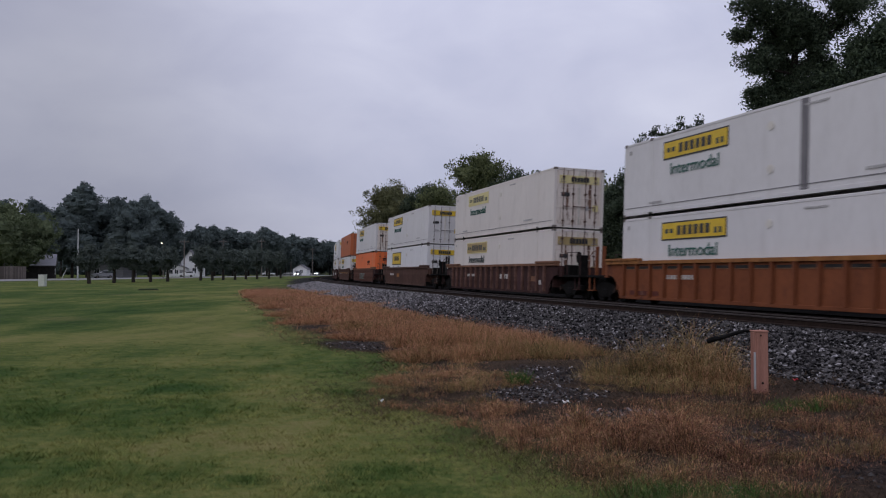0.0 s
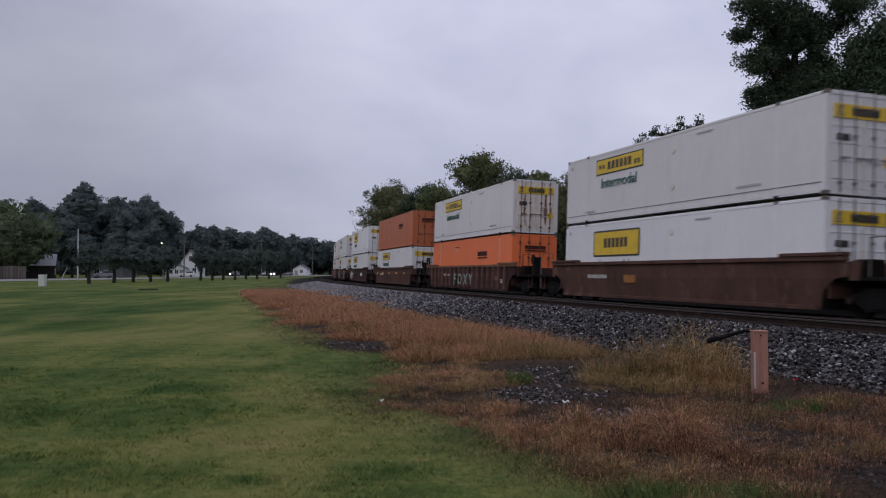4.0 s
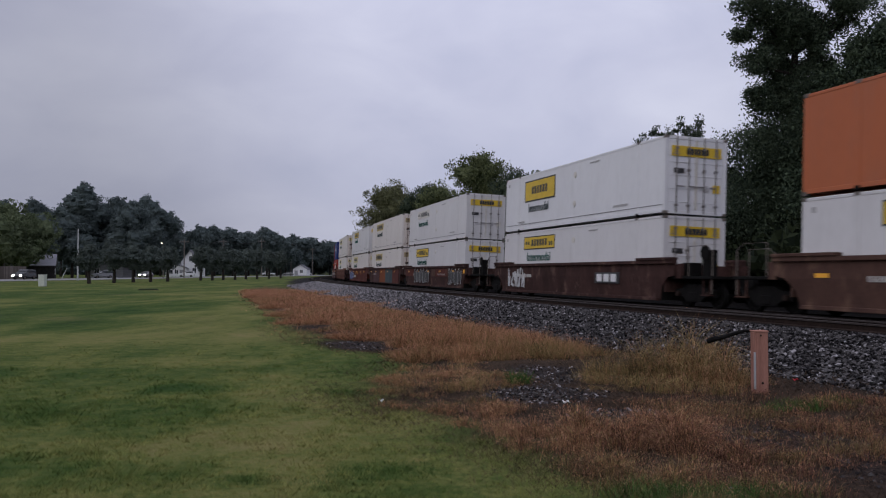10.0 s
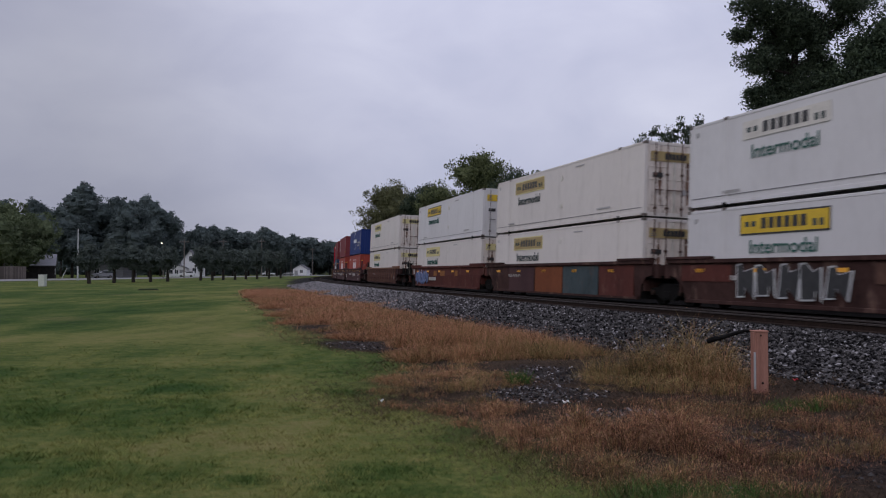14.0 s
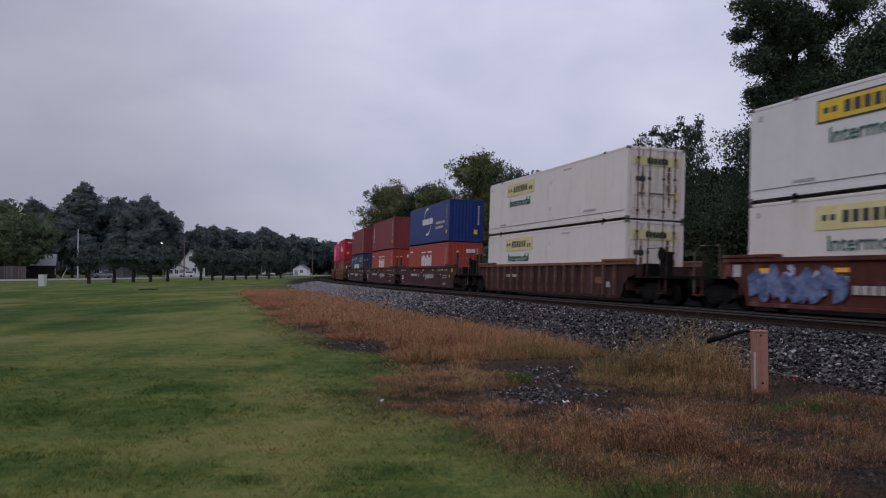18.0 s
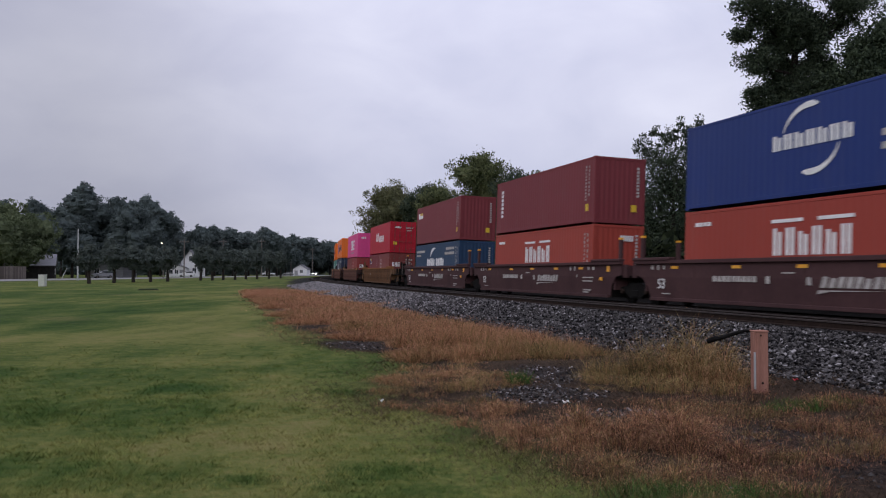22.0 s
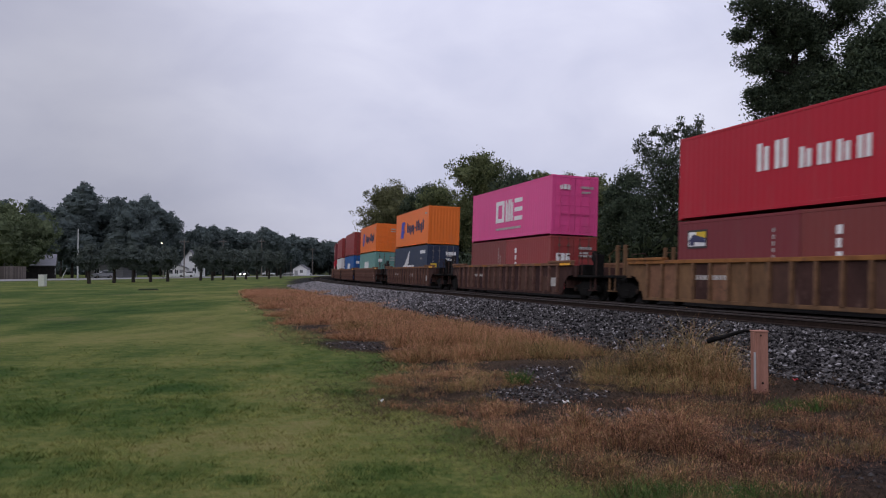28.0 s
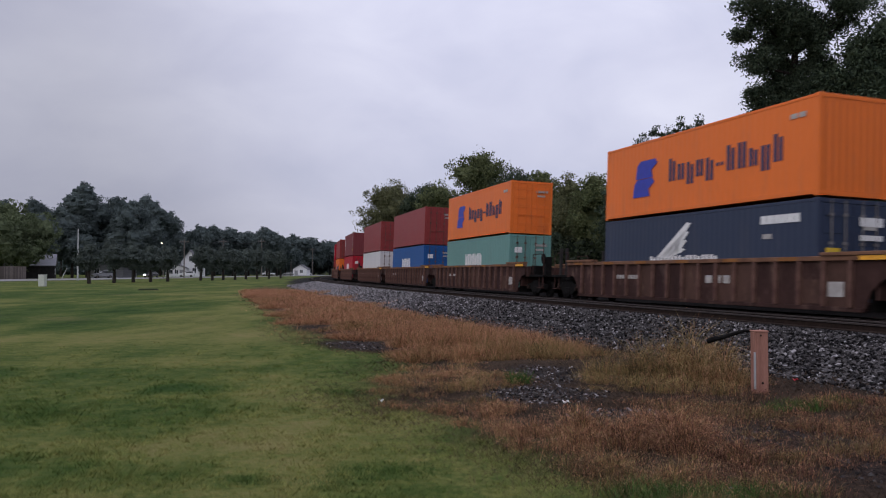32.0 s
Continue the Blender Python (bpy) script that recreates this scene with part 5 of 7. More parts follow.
# (place, upper, lower, car, articulated: None / first / middle / last)
STACKS = [
    (5.25, "jb_streak", "jb", "ribbed_orange", None),
    (28.1, "jb_old", "jb_gold", "ribbed_dark", None),
    (51.5, "jb", "jb_new", "smooth_tan", None),
    (74.48, "jb_rusty", "orange53", "ribbed_dark", None),
    (97.75, "tan53", "jb", "smooth_tan", None),
    (120.95, "jb_new", "jb", "smooth_brown", None),
    (144.3, "jb_teal", "jb", "smooth_brown", "first"),
    (163.4, "jb_gold", "jb_gold", "smooth_brown", "middle"),
    (182.07, "jb", "jb_old", "smooth_red", "last"),
    (205.7, "jb_old", "jb_old", "ribbed_dark", None),
    (228.6, "blue", "brick", "smooth_maroon", "first"),
    (247.7, "maroon", "brick", "smooth_maroon", "middle"),
    (267.0, "maroon_flag", "steel_blue", "smooth_maroon", "last"),
    (290.55, "red_word", "flag_pair", "ribbed_yellow", None),
    (313.65, "pink", "low_pair", "ribbed_brown", None),
    (336.95, "hapag", "navy", "ribbed_brown", None),
    (360.2, "hapag_doors", "teal", "ribbed_brown", "first"),
    (379.1, "dark_red", "mid_blue", "ribbed_brown", "middle"),
    (398.2, "dark_red", "white40", "ribbed_brown", "last"),
    (421.4, "maroon", "red40", "ribbed_dark", None),
    (444.6, "dark_red", "hapag_doors", "ribbed_dark", None),
    (467.8, "red40", "dark_red", "ribbed_dark", None),
]
CARS = {
    "ribbed_orange": ("orange-brown ribbed steel well car", M["car_orange"], M["chord"], True),
    "ribbed_dark": ("dark brown ribbed steel well car with worn top chord", M["car_dark"], M["chord_brown"], True),
    "ribbed_brown": ("weathered brown ribbed steel well car", M["car_brown"], M["chord_brown"], True),
    "ribbed_yellow": ("faded yellow-brown ribbed steel well car", M["car_yellow"], M["chord"], True),
    "smooth_tan": ("tan-brown smooth-sided well car with amber markers", M["car_tan"], M["car_tan"], False),
    "smooth_brown": ("brown smooth-sided well car with graffiti", M["car_brown"], M["car_brown"], False),
    "smooth_red": ("oxide red smooth-sided well car with amber markers", M["car_red"], M["car_red"], False),
    "smooth_maroon": ("dark maroon smooth-sided well car with white bars", M["car_maroon"], M["car_maroon"], False),
}
MOVERS = []
for i, (place, upper, lower, kind, link) in enumerate(STACKS):
    label, paint, chord, ribbed = CARS[kind]
    reach = dict(front=11.6, rear=11.6)
    if link in ("first", "middle"):
        reach.update(rear=9.55, rear_truck=9.55)
    if link in ("middle", "last"):
        reach.update(front=9.55, front_truck=None)
    known = len(WHEELS)
    car = well_car(label, paint, chord, ribbed, **reach)
    for w in WHEELS[known:]:
        w.append(place)
    if kind == "smooth_maroon":
        for k in range(4):
            bm = bmesh.new()
            for q in upright_pair((0.6 + k * 0.6, -1.432, 0.78, 1.1 + k * 0.6, -1.41, 1.08), k + 2):
                bmesh.ops.create_cube(bm, size=1, matrix=Matrix.Translation(((q[0] + q[3]) / 2, (q[1] + q[4]) / 2, (q[2] + q[5]) / 2)) @ Matrix.Diagonal((q[3] - q[0], q[4] - q[1], q[5] - q[2], 1)))
            for v in bm.verts:
                v.co.x += 0.35 * (v.co.z - 0.78)
            part("logo_bar", bm, M["letter_worn"], car)
        bm = bmesh.new()
        bm.faces.new([bm.verts.new((px, -1.433, pz)) for px, pz in ((0.5, 0.60), (0.95, 0.68), (2.9, 0.73), (0.55, 0.71))])
        part("logo_stroke", bm, M["letter_worn"], car)
        for x, w, z0, z1 in ((-7.9, 0.16, 1.3, 1.45), (-7.5, 0.12, 1.28, 1.46), (-7.1, 0.1, 1.3, 1.44), (-1.6, 0.16, 0.86, 1.08), (-0.9, 0.5, 1.16, 1.2), (0.1, 0.14, 0.84, 1.06), (4.3, 0.12, 1.27, 1.45), (4.75, 0.12, 1.27, 1.45), (6.1, 0.14, 1.3, 1.43), (6.5, 0.2, 1.3, 1.43), (5.0, 0.08, 0.98, 1.1), (5.7, 0.7, 0.42, 0.48), (5.7, 0.5, 0.33, 0.38), (-7.15, 0.5, 0.42, 0.46)):
            side_mark(car, "small_print", x, x + w, z0, z1, M["letter_worn"])
        for sx in (-8.72, 8.72):
            for sy in (-1.3, 1.3):
                up = part("corner_upright", box_bm((sx - 0.09, sy - 0.06, 1.6, sx + 0.09, sy + 0.06, 2.5), bevel=0.012), paint, car)
                part("amber_tip", box_bm((sx - 0.095, sy - 0.065, 2.5, sx + 0.095, sy + 0.065, 2.58)), M["amber"], up)
        side_mark(car, "end_marker", 7.8, 8.05, 1.22, 1.46, M["amber"], label="large amber reflector")
        side_mark(car, "serial_bars", -4.2, -2.0, 0.9, 1.08, M["letter_worn"], 9, 0.3)
        part("lettering", text_mesh("53", 0.5, M["letter"]), None, car, "", pose(-7.2, -1.43, 0.62, 90, 0, 0))
        for x in (-6.6, -3.2, -0.3, 2.6, 5.2):
            side_mark(car, "marker", x, x + 0.42, 1.32, 1.42, M["amber"])
        side_mark(car, "marker", 7.2, 7.42, 0.86, 1.0, M["amber"])
        side_mark(car, "small_print", 5.6, 6.6, 0.95, 1.0, M["letter_worn"])
        side_mark(car, "small_print", 5.6, 6.5, 0.8, 0.85, M["letter_worn"])
    elif not ribbed:
        for x in ((-7.4, -4.4, -1.2, 2.2, 5.6) if i in (4, 6, 7, 8) else ()):
            side_mark(car, "marker", x, x + 0.5, 1.05 if i == 4 else 1.2, 1.17 if i == 4 else 1.32, M["amber"])
        side_mark(car, "serial_bars", -5.6, -3.9, 0.95, 1.1, M["letter_worn"], 9, 0.3)
    else:
        side_mark(car, "serial_bars", -4.7, -3.0, 0.95, 1.1, M["letter_worn"], 8, 0.3)
    if kind == "ribbed_orange":
        for x in np.arange(-7.6, 7.0, 0.95):
            # thin dark plates paint the shadow line under the chord; no recess is cut
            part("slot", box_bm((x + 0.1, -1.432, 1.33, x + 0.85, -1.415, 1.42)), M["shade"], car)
            part("slot_lip", box_bm((x + 0.1, -1.44, 1.30, x + 0.85, -1.43, 1.325)), M["rib_tan"], car)
        for x0, x1 in ((-7.2, -6.0), (-5.6, -5.2)):
            side_mark(car, "paint_patch", x0, x1, 0.34, 0.5, M["car_red"])
    if ribbed and kind != "ribbed_orange":
        pr = random.Random(70 + i)
        shades = {"ribbed_yellow": ("car_yellow", "car_brown", "car_tan", "chord_brown", "car_dark", "car_tan"), "ribbed_brown": ("car_brown", "car_brown", "car_dark", "car_tan"), "ribbed_dark": ("car_dark", "car_dark", "car_brown", "car_maroon")}[kind]
        for x in np.arange(-7.6, 7.0, 0.95):
            part("panel", box_bm((x + 0.055, -1.426, 0.3, x + 0.895, -1.415, 1.49)), M[pr.choice(shades)], car)
    if kind == "ribbed_brown":
        for x in (-8.3, -5.6, -3.1, -0.4, 2.3, 4.9):
            part("chord_patch", box_bm((x, -1.527, 1.515, x + 0.75, -1.51, 1.618)), M["chord"], car, "worn yellow patch on the chord")
        part("chord_patch", box_bm((7.9, -1.53, 1.51, 9.0, -1.51, 1.625)), M["amber"], car, "bright amber patch on the chord")
        side_mark(car, "placard", 6.75, 7.3, 0.55, 0.95, M["letter_worn"], label="worn white placard")
        side_mark(car, "paint_patch", 5.75, 6.55, 0.35, 1.0, M["car_tan"])
    elif kind == "ribbed_dark":
        side_mark(car, "placard", 5.8, 6.35, 0.75, 1.0, M["chord_brown"])
        side_mark(car, "placard", 6.8, 7.1, 0.6, 0.82, M["letter_worn"])
    if i in (1, 15):
        side_mark(car, "logo_bars", 1.2, 2.6, 0.85, 1.1, M["letter_worn"], 3, 0.3)
    if i == 5:
        side_mark(car, "logo_plate", 3.0, 5.1, 0.75, 1.2, M["ink"])
        rack(car, "logo_bars", [(3.2 + k * 0.6, -1.445, 0.82, 3.65 + k * 0.6, -1.43, 1.13) for k in range(3)], M["letter"])
        scrawl(car, -7.2, -4.6, 0.4, 1.4, 5, M["spray_grey"], 3, "grey spray-paint scrawl")
    if i == 3:
        part("graffiti", text_mesh("F O X Y", 0.95, M["spray_green"]), None, car, "pale green sprayed word", pose(0.1, -1.555, 0.44, 90, 0, 0) @ Matrix.Diagonal((1.2, 1.0, 1, 1)))
    if i == 6:
        for x0, x1, pm in ((-8.2, -5.5, "car_red"), (0.2, 1.2, "car_tan"), (1.4, 4.4, "car_red")):
            side_mark(car, "paint_patch", x0, x1, 0.9, 1.44, M[pm])
        side_mark(car, "serial_bars", 1.9, 3.9, 0.98, 1.1, M["letter_worn"], 9, 0.3)
        side_mark(car, "end_marker", 8.15, 8.5, 1.12, 1.36, M["amber"], label="large amber reflector")
        for x0, x1, sd in ((-5.2, -0.6, 4), (4.75, 7.8, 9)):
            spray_blocks(car, x0, x1, 0.36, 1.47, 5 if sd == 4 else 4, sd)
    if i == 7:
        for x0, x1, pm in ((-5.5, -2.1, "car_maroon"), (-1.95, 1.2, "car_orange"), (1.3, 4.75, "car_teal"), (4.85, 7.7, "car_red")):
            side_mark(car, "paint_patch", x0, x1, 0.26, 1.46, M[pm])
        scrawl(car, 1.5, 4.5, 1.0, 1.4, 4, M["car_maroon"], 5, "dark scrawl over the blue panel")
    if i == 8:
        spray_mass(car, -7.8, -4.0, 0.32, 1.46, 9, M["spray_blue"], 12, "blue and lilac spray-paint graffiti")
        scrawl(car, -7.5, -4.2, 0.5, 1.35, 3, M["spray_lilac"], 14, "pale lilac strokes of the graffiti")
        side_mark(car, "serial_bars", -3.8, -1.8, 0.62, 0.85, M["letter_worn"], 7, 0.3)
        for x0, x1 in ((-2.4, -1.6), (-0.6, 0.5), (3.0, 3.6)):
            side_mark(car, "paint_patch", x0, x1, 0.95, 1.3, M["chord"])
        side_mark(car, "notice", -8.6, -8.25, 1.06, 1.44, M["letter_worn"], label="worn white notice")
    if i in (2,):
        side_mark(car, "paint_patch", -2.5, -1.6, 0.8, 1.1, M["chord"])
    MOVERS.append((car, place, 0.0, 0.0))
    if lower in DOUBLE:
        for k, b in enumerate(DOUBLE[lower]):
            MOVERS.append((box_of(b), place, (-3.05, 3.05)[k], 0.40))
    else:
        MOVERS.append((box_of(lower), place, 0.0, 0.40))
    MOVERS.append((box_of(upper), place, 0.0, 0.40 + LOWER_TALL.get(lower, 2.896) + 0.045))


# ---- trees ----
def crown_mesh(name, blobs, size, cover, material, seed, hollow=0.45, sprays=30, core=0.55, loose=0.13):
    """Leaves as small tilted blades in lumpy shells round the blobs (x, y, z, rx, ry, rz)."""
    rng = np.random.default_rng(seed)
    out = []
    ga, gb = np.meshgrid(np.arange(23) * math.tau / 22, np.linspace(-1.5, 1.5, 14))
    gd = np.stack([np.cos(ga) * np.cos(gb), np.sin(ga) * np.cos(gb), np.sin(gb)], axis=2)
    for bx, by, bz, rx, ry, rz in blobs:
        if core:
            # the dense leafy heart of the lobe
            lump = core * (1 + 0.14 * np.sin(4.1 * gd[..., 0] + 3 * gd[..., 2] + bx) + 0.12 * np.sin(6.3 * gd[..., 1] - 4 * gd[..., 2] + by))
            rough = 1 + 0.13 * rng.normal(size=lump.shape)
            rough[:, -1] = rough[:, 0]
            lump = lump * rough
            g = np.array((bx, by, bz)) + gd * lump[..., None] * np.array((rx, ry, rz))
            out.append(np.stack([g[:-1, :-1], g[:-1, 1:], g[1:, 1:], g[1:, :-1]], axis=2).reshape(-1, 3))
        n = int(cover * math.pi * (rx + ry) / 2 * rz / (0.4 * size * size))
        # sprays of leaves, set in a lumpy shell
        k = max(10, int(n / sprays))
        d = rng.normal(size=(k, 3))
        d /= np.linalg.norm(d, axis=1)[:, None]
        lump = 1 + 0.14 * np.sin(4.1 * d[:, 0] + 3 * d[:, 2] + bx) + 0.12 * np.sin(6.3 * d[:, 1] - 4 * d[:, 2] + by) + 0.08 * np.sin(11 * d[:, 2] + 9 * d[:, 0])
        r = (hollow + (1 - hollow) * np.sqrt(rng.random(k))) * lump
        hub = np.c_[bx + d[:, 0] * r * rx, by + d[:, 1] * r * ry, bz + d[:, 2] * r * rz]
        j = rng.integers(0, k, n)
        c = hub[j] + np.clip(rng.normal(size=(n, 3)), -1.5, 1.5) * (loose * (rx + ry + rz) / 3 + size * 0.6) * (0.6 + 0.8 * rng.random(k))[j][:, None] * np.array((1, 1, 0.75))
        a = rng.normal(size=(n, 3))
        a /= np.linalg.norm(a, axis=1)[:, None]
        b = np.cross(a, rng.normal(size=(n, 3)))
        b /= np.linalg.norm(b, axis=1)[:, None]
        sz = size * (0.55 + 0.9 * rng.random(n))[:, None]
        out.append(np.stack([c - a * sz * 0.6, c + b * sz * 0.33, c + a * sz * 0.6, c - b * sz * 0.33], axis=1).reshape(-1, 3))
    me = raw_mesh(name, np.concatenate(out), 4, material)
    return me


def tree(label, x, y, tall, blobs, size, cover=3.0, material="leaf", seed=1, girth=0.25, group="trees", hollow=0.45, fork=0.35, lean=(0, 0), sprays=30, core=0.55, loose=0.13):
    z0 = float(ground_z(np.array([x]), np.array([y]))[0]) - 0.05
    t = thing("tree", label, "tree", pose(x, y, z0), group)
    rnd = random.Random(seed)
    top = tall * 0.72
    spine = [(0, 0, 0), (lean[0] * 0.3 + rnd.uniform(-0.1, 0.1), lean[1] * 0.3, top * 0.35), (lean[0] * 0.7, lean[1] * 0.7 + rnd.uniform(-0.2, 0.2), top * 0.7), (lean[0], lean[1], top)]
    part("trunk", tube_bm(spine, [girth * 1.25, girth, girth * 0.7, girth * 0.3], 8), M["bark"], t)
    for bx, by, bz, rx, ry, rz in blobs:
        h = min(top * 0.8, max(tall * fork * 0.7, bz - rz * 0.8))
        f = h / top
        p = (lean[0] * f, lean[1] * f, h)
        q = (bx, by, bz - rz * 0.1)
        mid = tuple((a + b) / 2 + rnd.uniform(-0.3, 0.3) for a, b in zip(p, q))
        part("limb", tube_bm([p, mid, q], [girth * 0.3, girth * 0.17, girth * 0.05], 6), M["bark"], t)
    part("crown", crown_mesh("crown", blobs, size, cover, M[material], seed, hollow, sprays, core, loose), None, t)
    return t


def spot(px, depth):
    """Across at a bearing given by its place over the picture's width, at a depth."""
    return (px - 784) / 1473 * depth


def round_blobs(rnd, wide, lo, hi, n, flat=1.0):
    """Lobes of a crown between the heights lo and hi: one for the heart, others round it."""
    mid, half = (lo + hi) / 2, (hi - lo) / 2
    out = [(0, 0, mid, wide * 0.8, wide * 0.8, half * 0.86)]
    for k in range(n):
        a = k * math.tau / n + rnd.uniform(-0.4, 0.4)
        zz = mid + rnd.uniform(-0.55, 0.62) * half
        w = wide * rnd.uniform(0.42, 0.56)
        d = wide * 0.58 * math.sqrt(max(0.1, 1 - ((zz - mid) / half) ** 2))
        out.append((math.cos(a) * d, math.sin(a) * d * flat, zz, w, w, w * rnd.uniform(0.7, 1.0)))
    out.append((rnd.uniform(-0.2, 0.2) * wide, 0, hi - wide * 0.36, wide * 0.5, wide * 0.5, wide * 0.42))
    return out


R = random.Random(7)
# behind the line, from the far bend to the tall pair close by
BEHIND = [
    (662, 126, 11.5, 3.4, 4.5, "leaf_brown", "thin-leaved young tree with browning foliage beyond the line"),
    (700, 127, 15.2, 5.2, 3.0, "leaf_brown", "round green tree beyond the line"),
    (748, 122, 14.6, 4.0, 3.0, "leaf_dark", "dark green tree beyond the line"),
    (790, 108, 13.0, 4.2, 2.5, "leaf", "green tree beyond the line"),
    (864, 93, 15.0, 5.0, 3.0, "leaf", "rounded broadleaf tree standing above the train"),
    (925, 88, 12.3, 3.6, 2.5, "leaf_dark", "dark tree beside the line"),
    (962, 84, 11.9, 2.7, 3.0, "leaf", "green tree beside the line"),
    (1010, 78, 10.5, 3.0, 1.5, "leaf_brown", "tree with yellowing leaves beside the line"),
    (1062, 72, 10.2, 2.8, 1.5, "leaf", "green tree beside the line"),
    (1108, 66, 9.7, 2.4, 1.0, "leaf_dark", "dark green tree beside the line"),
]
for k, (px, depth, tall, wide, low, kind, label) in enumerate(BEHIND):
    tree(label, spot(px, depth), depth, tall, round_blobs(R, wide, low, tall, 8), 0.2 if depth > 80 else 0.17, 2.3 if k else 1.0, kind, 20 + k, 0.22, "trees behind the line", 0.5, core=0.55 if k else 0, loose=0.09)
# a slim tree whose leafy tips stand above the containers
tips = [(0, 0, 5.0, 2.6, 2.6, 3.6), (-0.9, 0, 8.2, 1.9, 1.6, 2.2), (1.0, 0.3, 8.6, 1.9, 1.6, 2.2), (-1.9, 0, 10.6, 0.45, 0.4, 0.8), (-1.2, 0, 11.0, 0.4, 0.4, 0.9), (-0.4, 0, 10.9, 0.6, 0.5, 0.9), (0.4, 0, 11.6, 0.4, 0.4, 0.9), (1.1, 0, 11.3, 0.5, 0.5, 1.0), (1.9, 0, 11.8, 0.42, 0.4, 1.1), (1.5, 0, 10.6, 0.9, 0.7, 0.8), (-2.6, 0, 10.4, 0.25, 0.25, 0.5), (-1.0, 0, 9.6, 1.3, 0.9, 0.8)]
tree("slender green tree with airy leafy tips beside the line", spot(1192, 58), 58, 11.5, tips, 0.12, 2.8, "leaf_dark", 41, 0.2, "trees behind the line", 0.25, sprays=50, core=0)
# the tall tree: open crown with sky through it
tall_lobes = [(-2.4, 16.1, 1.0, 0.9), (-2.75, 14.75, 0.8, 0.42), (-2.2, 13.2, 0.85, 0.62), (-1.1, 14.0, 0.85, 1.1), (-0.7, 15.7, 1.1, 1.1), (-2.2, 11.3, 0.6, 0.6), (-1.4, 10.8, 0.85, 0.7), (-0.2, 13.2, 0.65, 0.6), (0.5, 16.0, 0.95, 0.8), (1.1, 14.2, 0.5, 1.3), (2.2, 16.9, 0.8, 0.6), (3.9, 17.0, 1.1, 0.5), (3.0, 15.5, 0.6, 0.4), (-0.8, 12.2, 0.6, 0.4), (0.8, 11.3, 1.3, 1.1), (-1.7, 18.0, 1.7, 0.9), (0.8, 18.3, 1.7, 0.9), (-1.6, 8.4, 1.8, 1.5), (0.4, 8.0, 2.0, 2.0), (-1.8, 4.8, 2.2, 2.4), (1.9, 12.6, 0.6, 0.9), (1.9, 15.4, 0.8, 0.9), (3.0, 16.2, 0.8, 0.6), (1.5, 13.4, 0.7, 0.8), (0.0, 14.8, 0.8, 0.9), (-0.3, 11.9, 0.8, 0.8), (0.6, 12.6, 0.6, 0.7), (0.2, 10.2, 1.0, 1.0)]
tall_crown = [(lx_, R.uniform(-0.8, 0.8), lz_, wx_ * 1.14, wx_, wz_ * 1.14) for lx_, lz_, wx_, wz_ in tall_lobes]
tree("tall old tree with an open ragged crown and dark trunk", spot(1406, 46), 46, 24, tall_crown, 0.125, 7.5, "leaf_dark", 43, 0.33, "trees behind the line", 0.1, 0.3, (0.3, 0.2), 60, 0.0, 0.2)
tree("dense round-crowned tree close behind the line", spot(1562, 43), 43, 14, [(-0.2, 0, 9.6, 3.2, 2.7, 3.9), (-1.4, 0, 7.0, 2.8, 2.4, 3.0), (1.6, 0, 8.4, 3.0, 2.6, 3.4), (-1.6, 0.2, 10.4, 1.4, 1.4, 1.4), (0.5, 0, 12.4, 1.7, 1.6, 1.4), (0, 0, 4.0, 3.4, 3.0, 3.2), (-3.0, 0.5, 4.5, 2.4, 2.2, 3.6), (0.6, 0, 11.6, 2.6, 2.4, 2.3), (-1.0, 0, 11.4, 1.7, 1.6, 1.6), (0.9, 0, 13.6, 2.4, 2.1, 1.8), (-0.9, 0, 12.9, 1.3, 1.3, 1.1)], 0.14, 2.4, "leaf_deep", 44, 0.3, "trees behind the line", core=0.58)
# bushy undergrowth along the foot of the trees
for k, s in enumerate(np.arange(-18, 132, 7.0)):
    u = -11.0 - R.uniform(0, 2.5)
    x, y = (float(v) for v in line(s, u))
    h = R.uniform(4.2, 6.4)
    sz = 0.2 if s < 50 else 0.36
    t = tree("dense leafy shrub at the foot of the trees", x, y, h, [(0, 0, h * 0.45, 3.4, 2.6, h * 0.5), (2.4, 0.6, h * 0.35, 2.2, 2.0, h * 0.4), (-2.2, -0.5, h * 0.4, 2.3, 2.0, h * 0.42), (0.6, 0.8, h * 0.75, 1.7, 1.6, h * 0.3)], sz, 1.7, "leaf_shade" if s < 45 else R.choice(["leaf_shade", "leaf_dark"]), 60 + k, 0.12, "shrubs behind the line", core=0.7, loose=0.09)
    t.name = "shrub"
    tagged(t, category="shrub")
# taller shade-dark trees in a second row, so that the wood has depth
for k, (s, u, h) in enumerate(((-14, -19, 15), (2, -20, 14), (14, -19, 12), (27, -20, 10.5), (40, -20, 10), (56, -20, 10), (74, -20, 11), (95, -20, 12), (116, -20, 12))):
    x, y = (float(v) for v in line(s, u))
    tree("tree with shade-dark leaves in the wood behind the line", x, y, h, round_blobs(R, 4.4, 1.5, h, 5), 0.34, 2.2, "leaf_shade", 90 + k, 0.25, "trees behind the line")

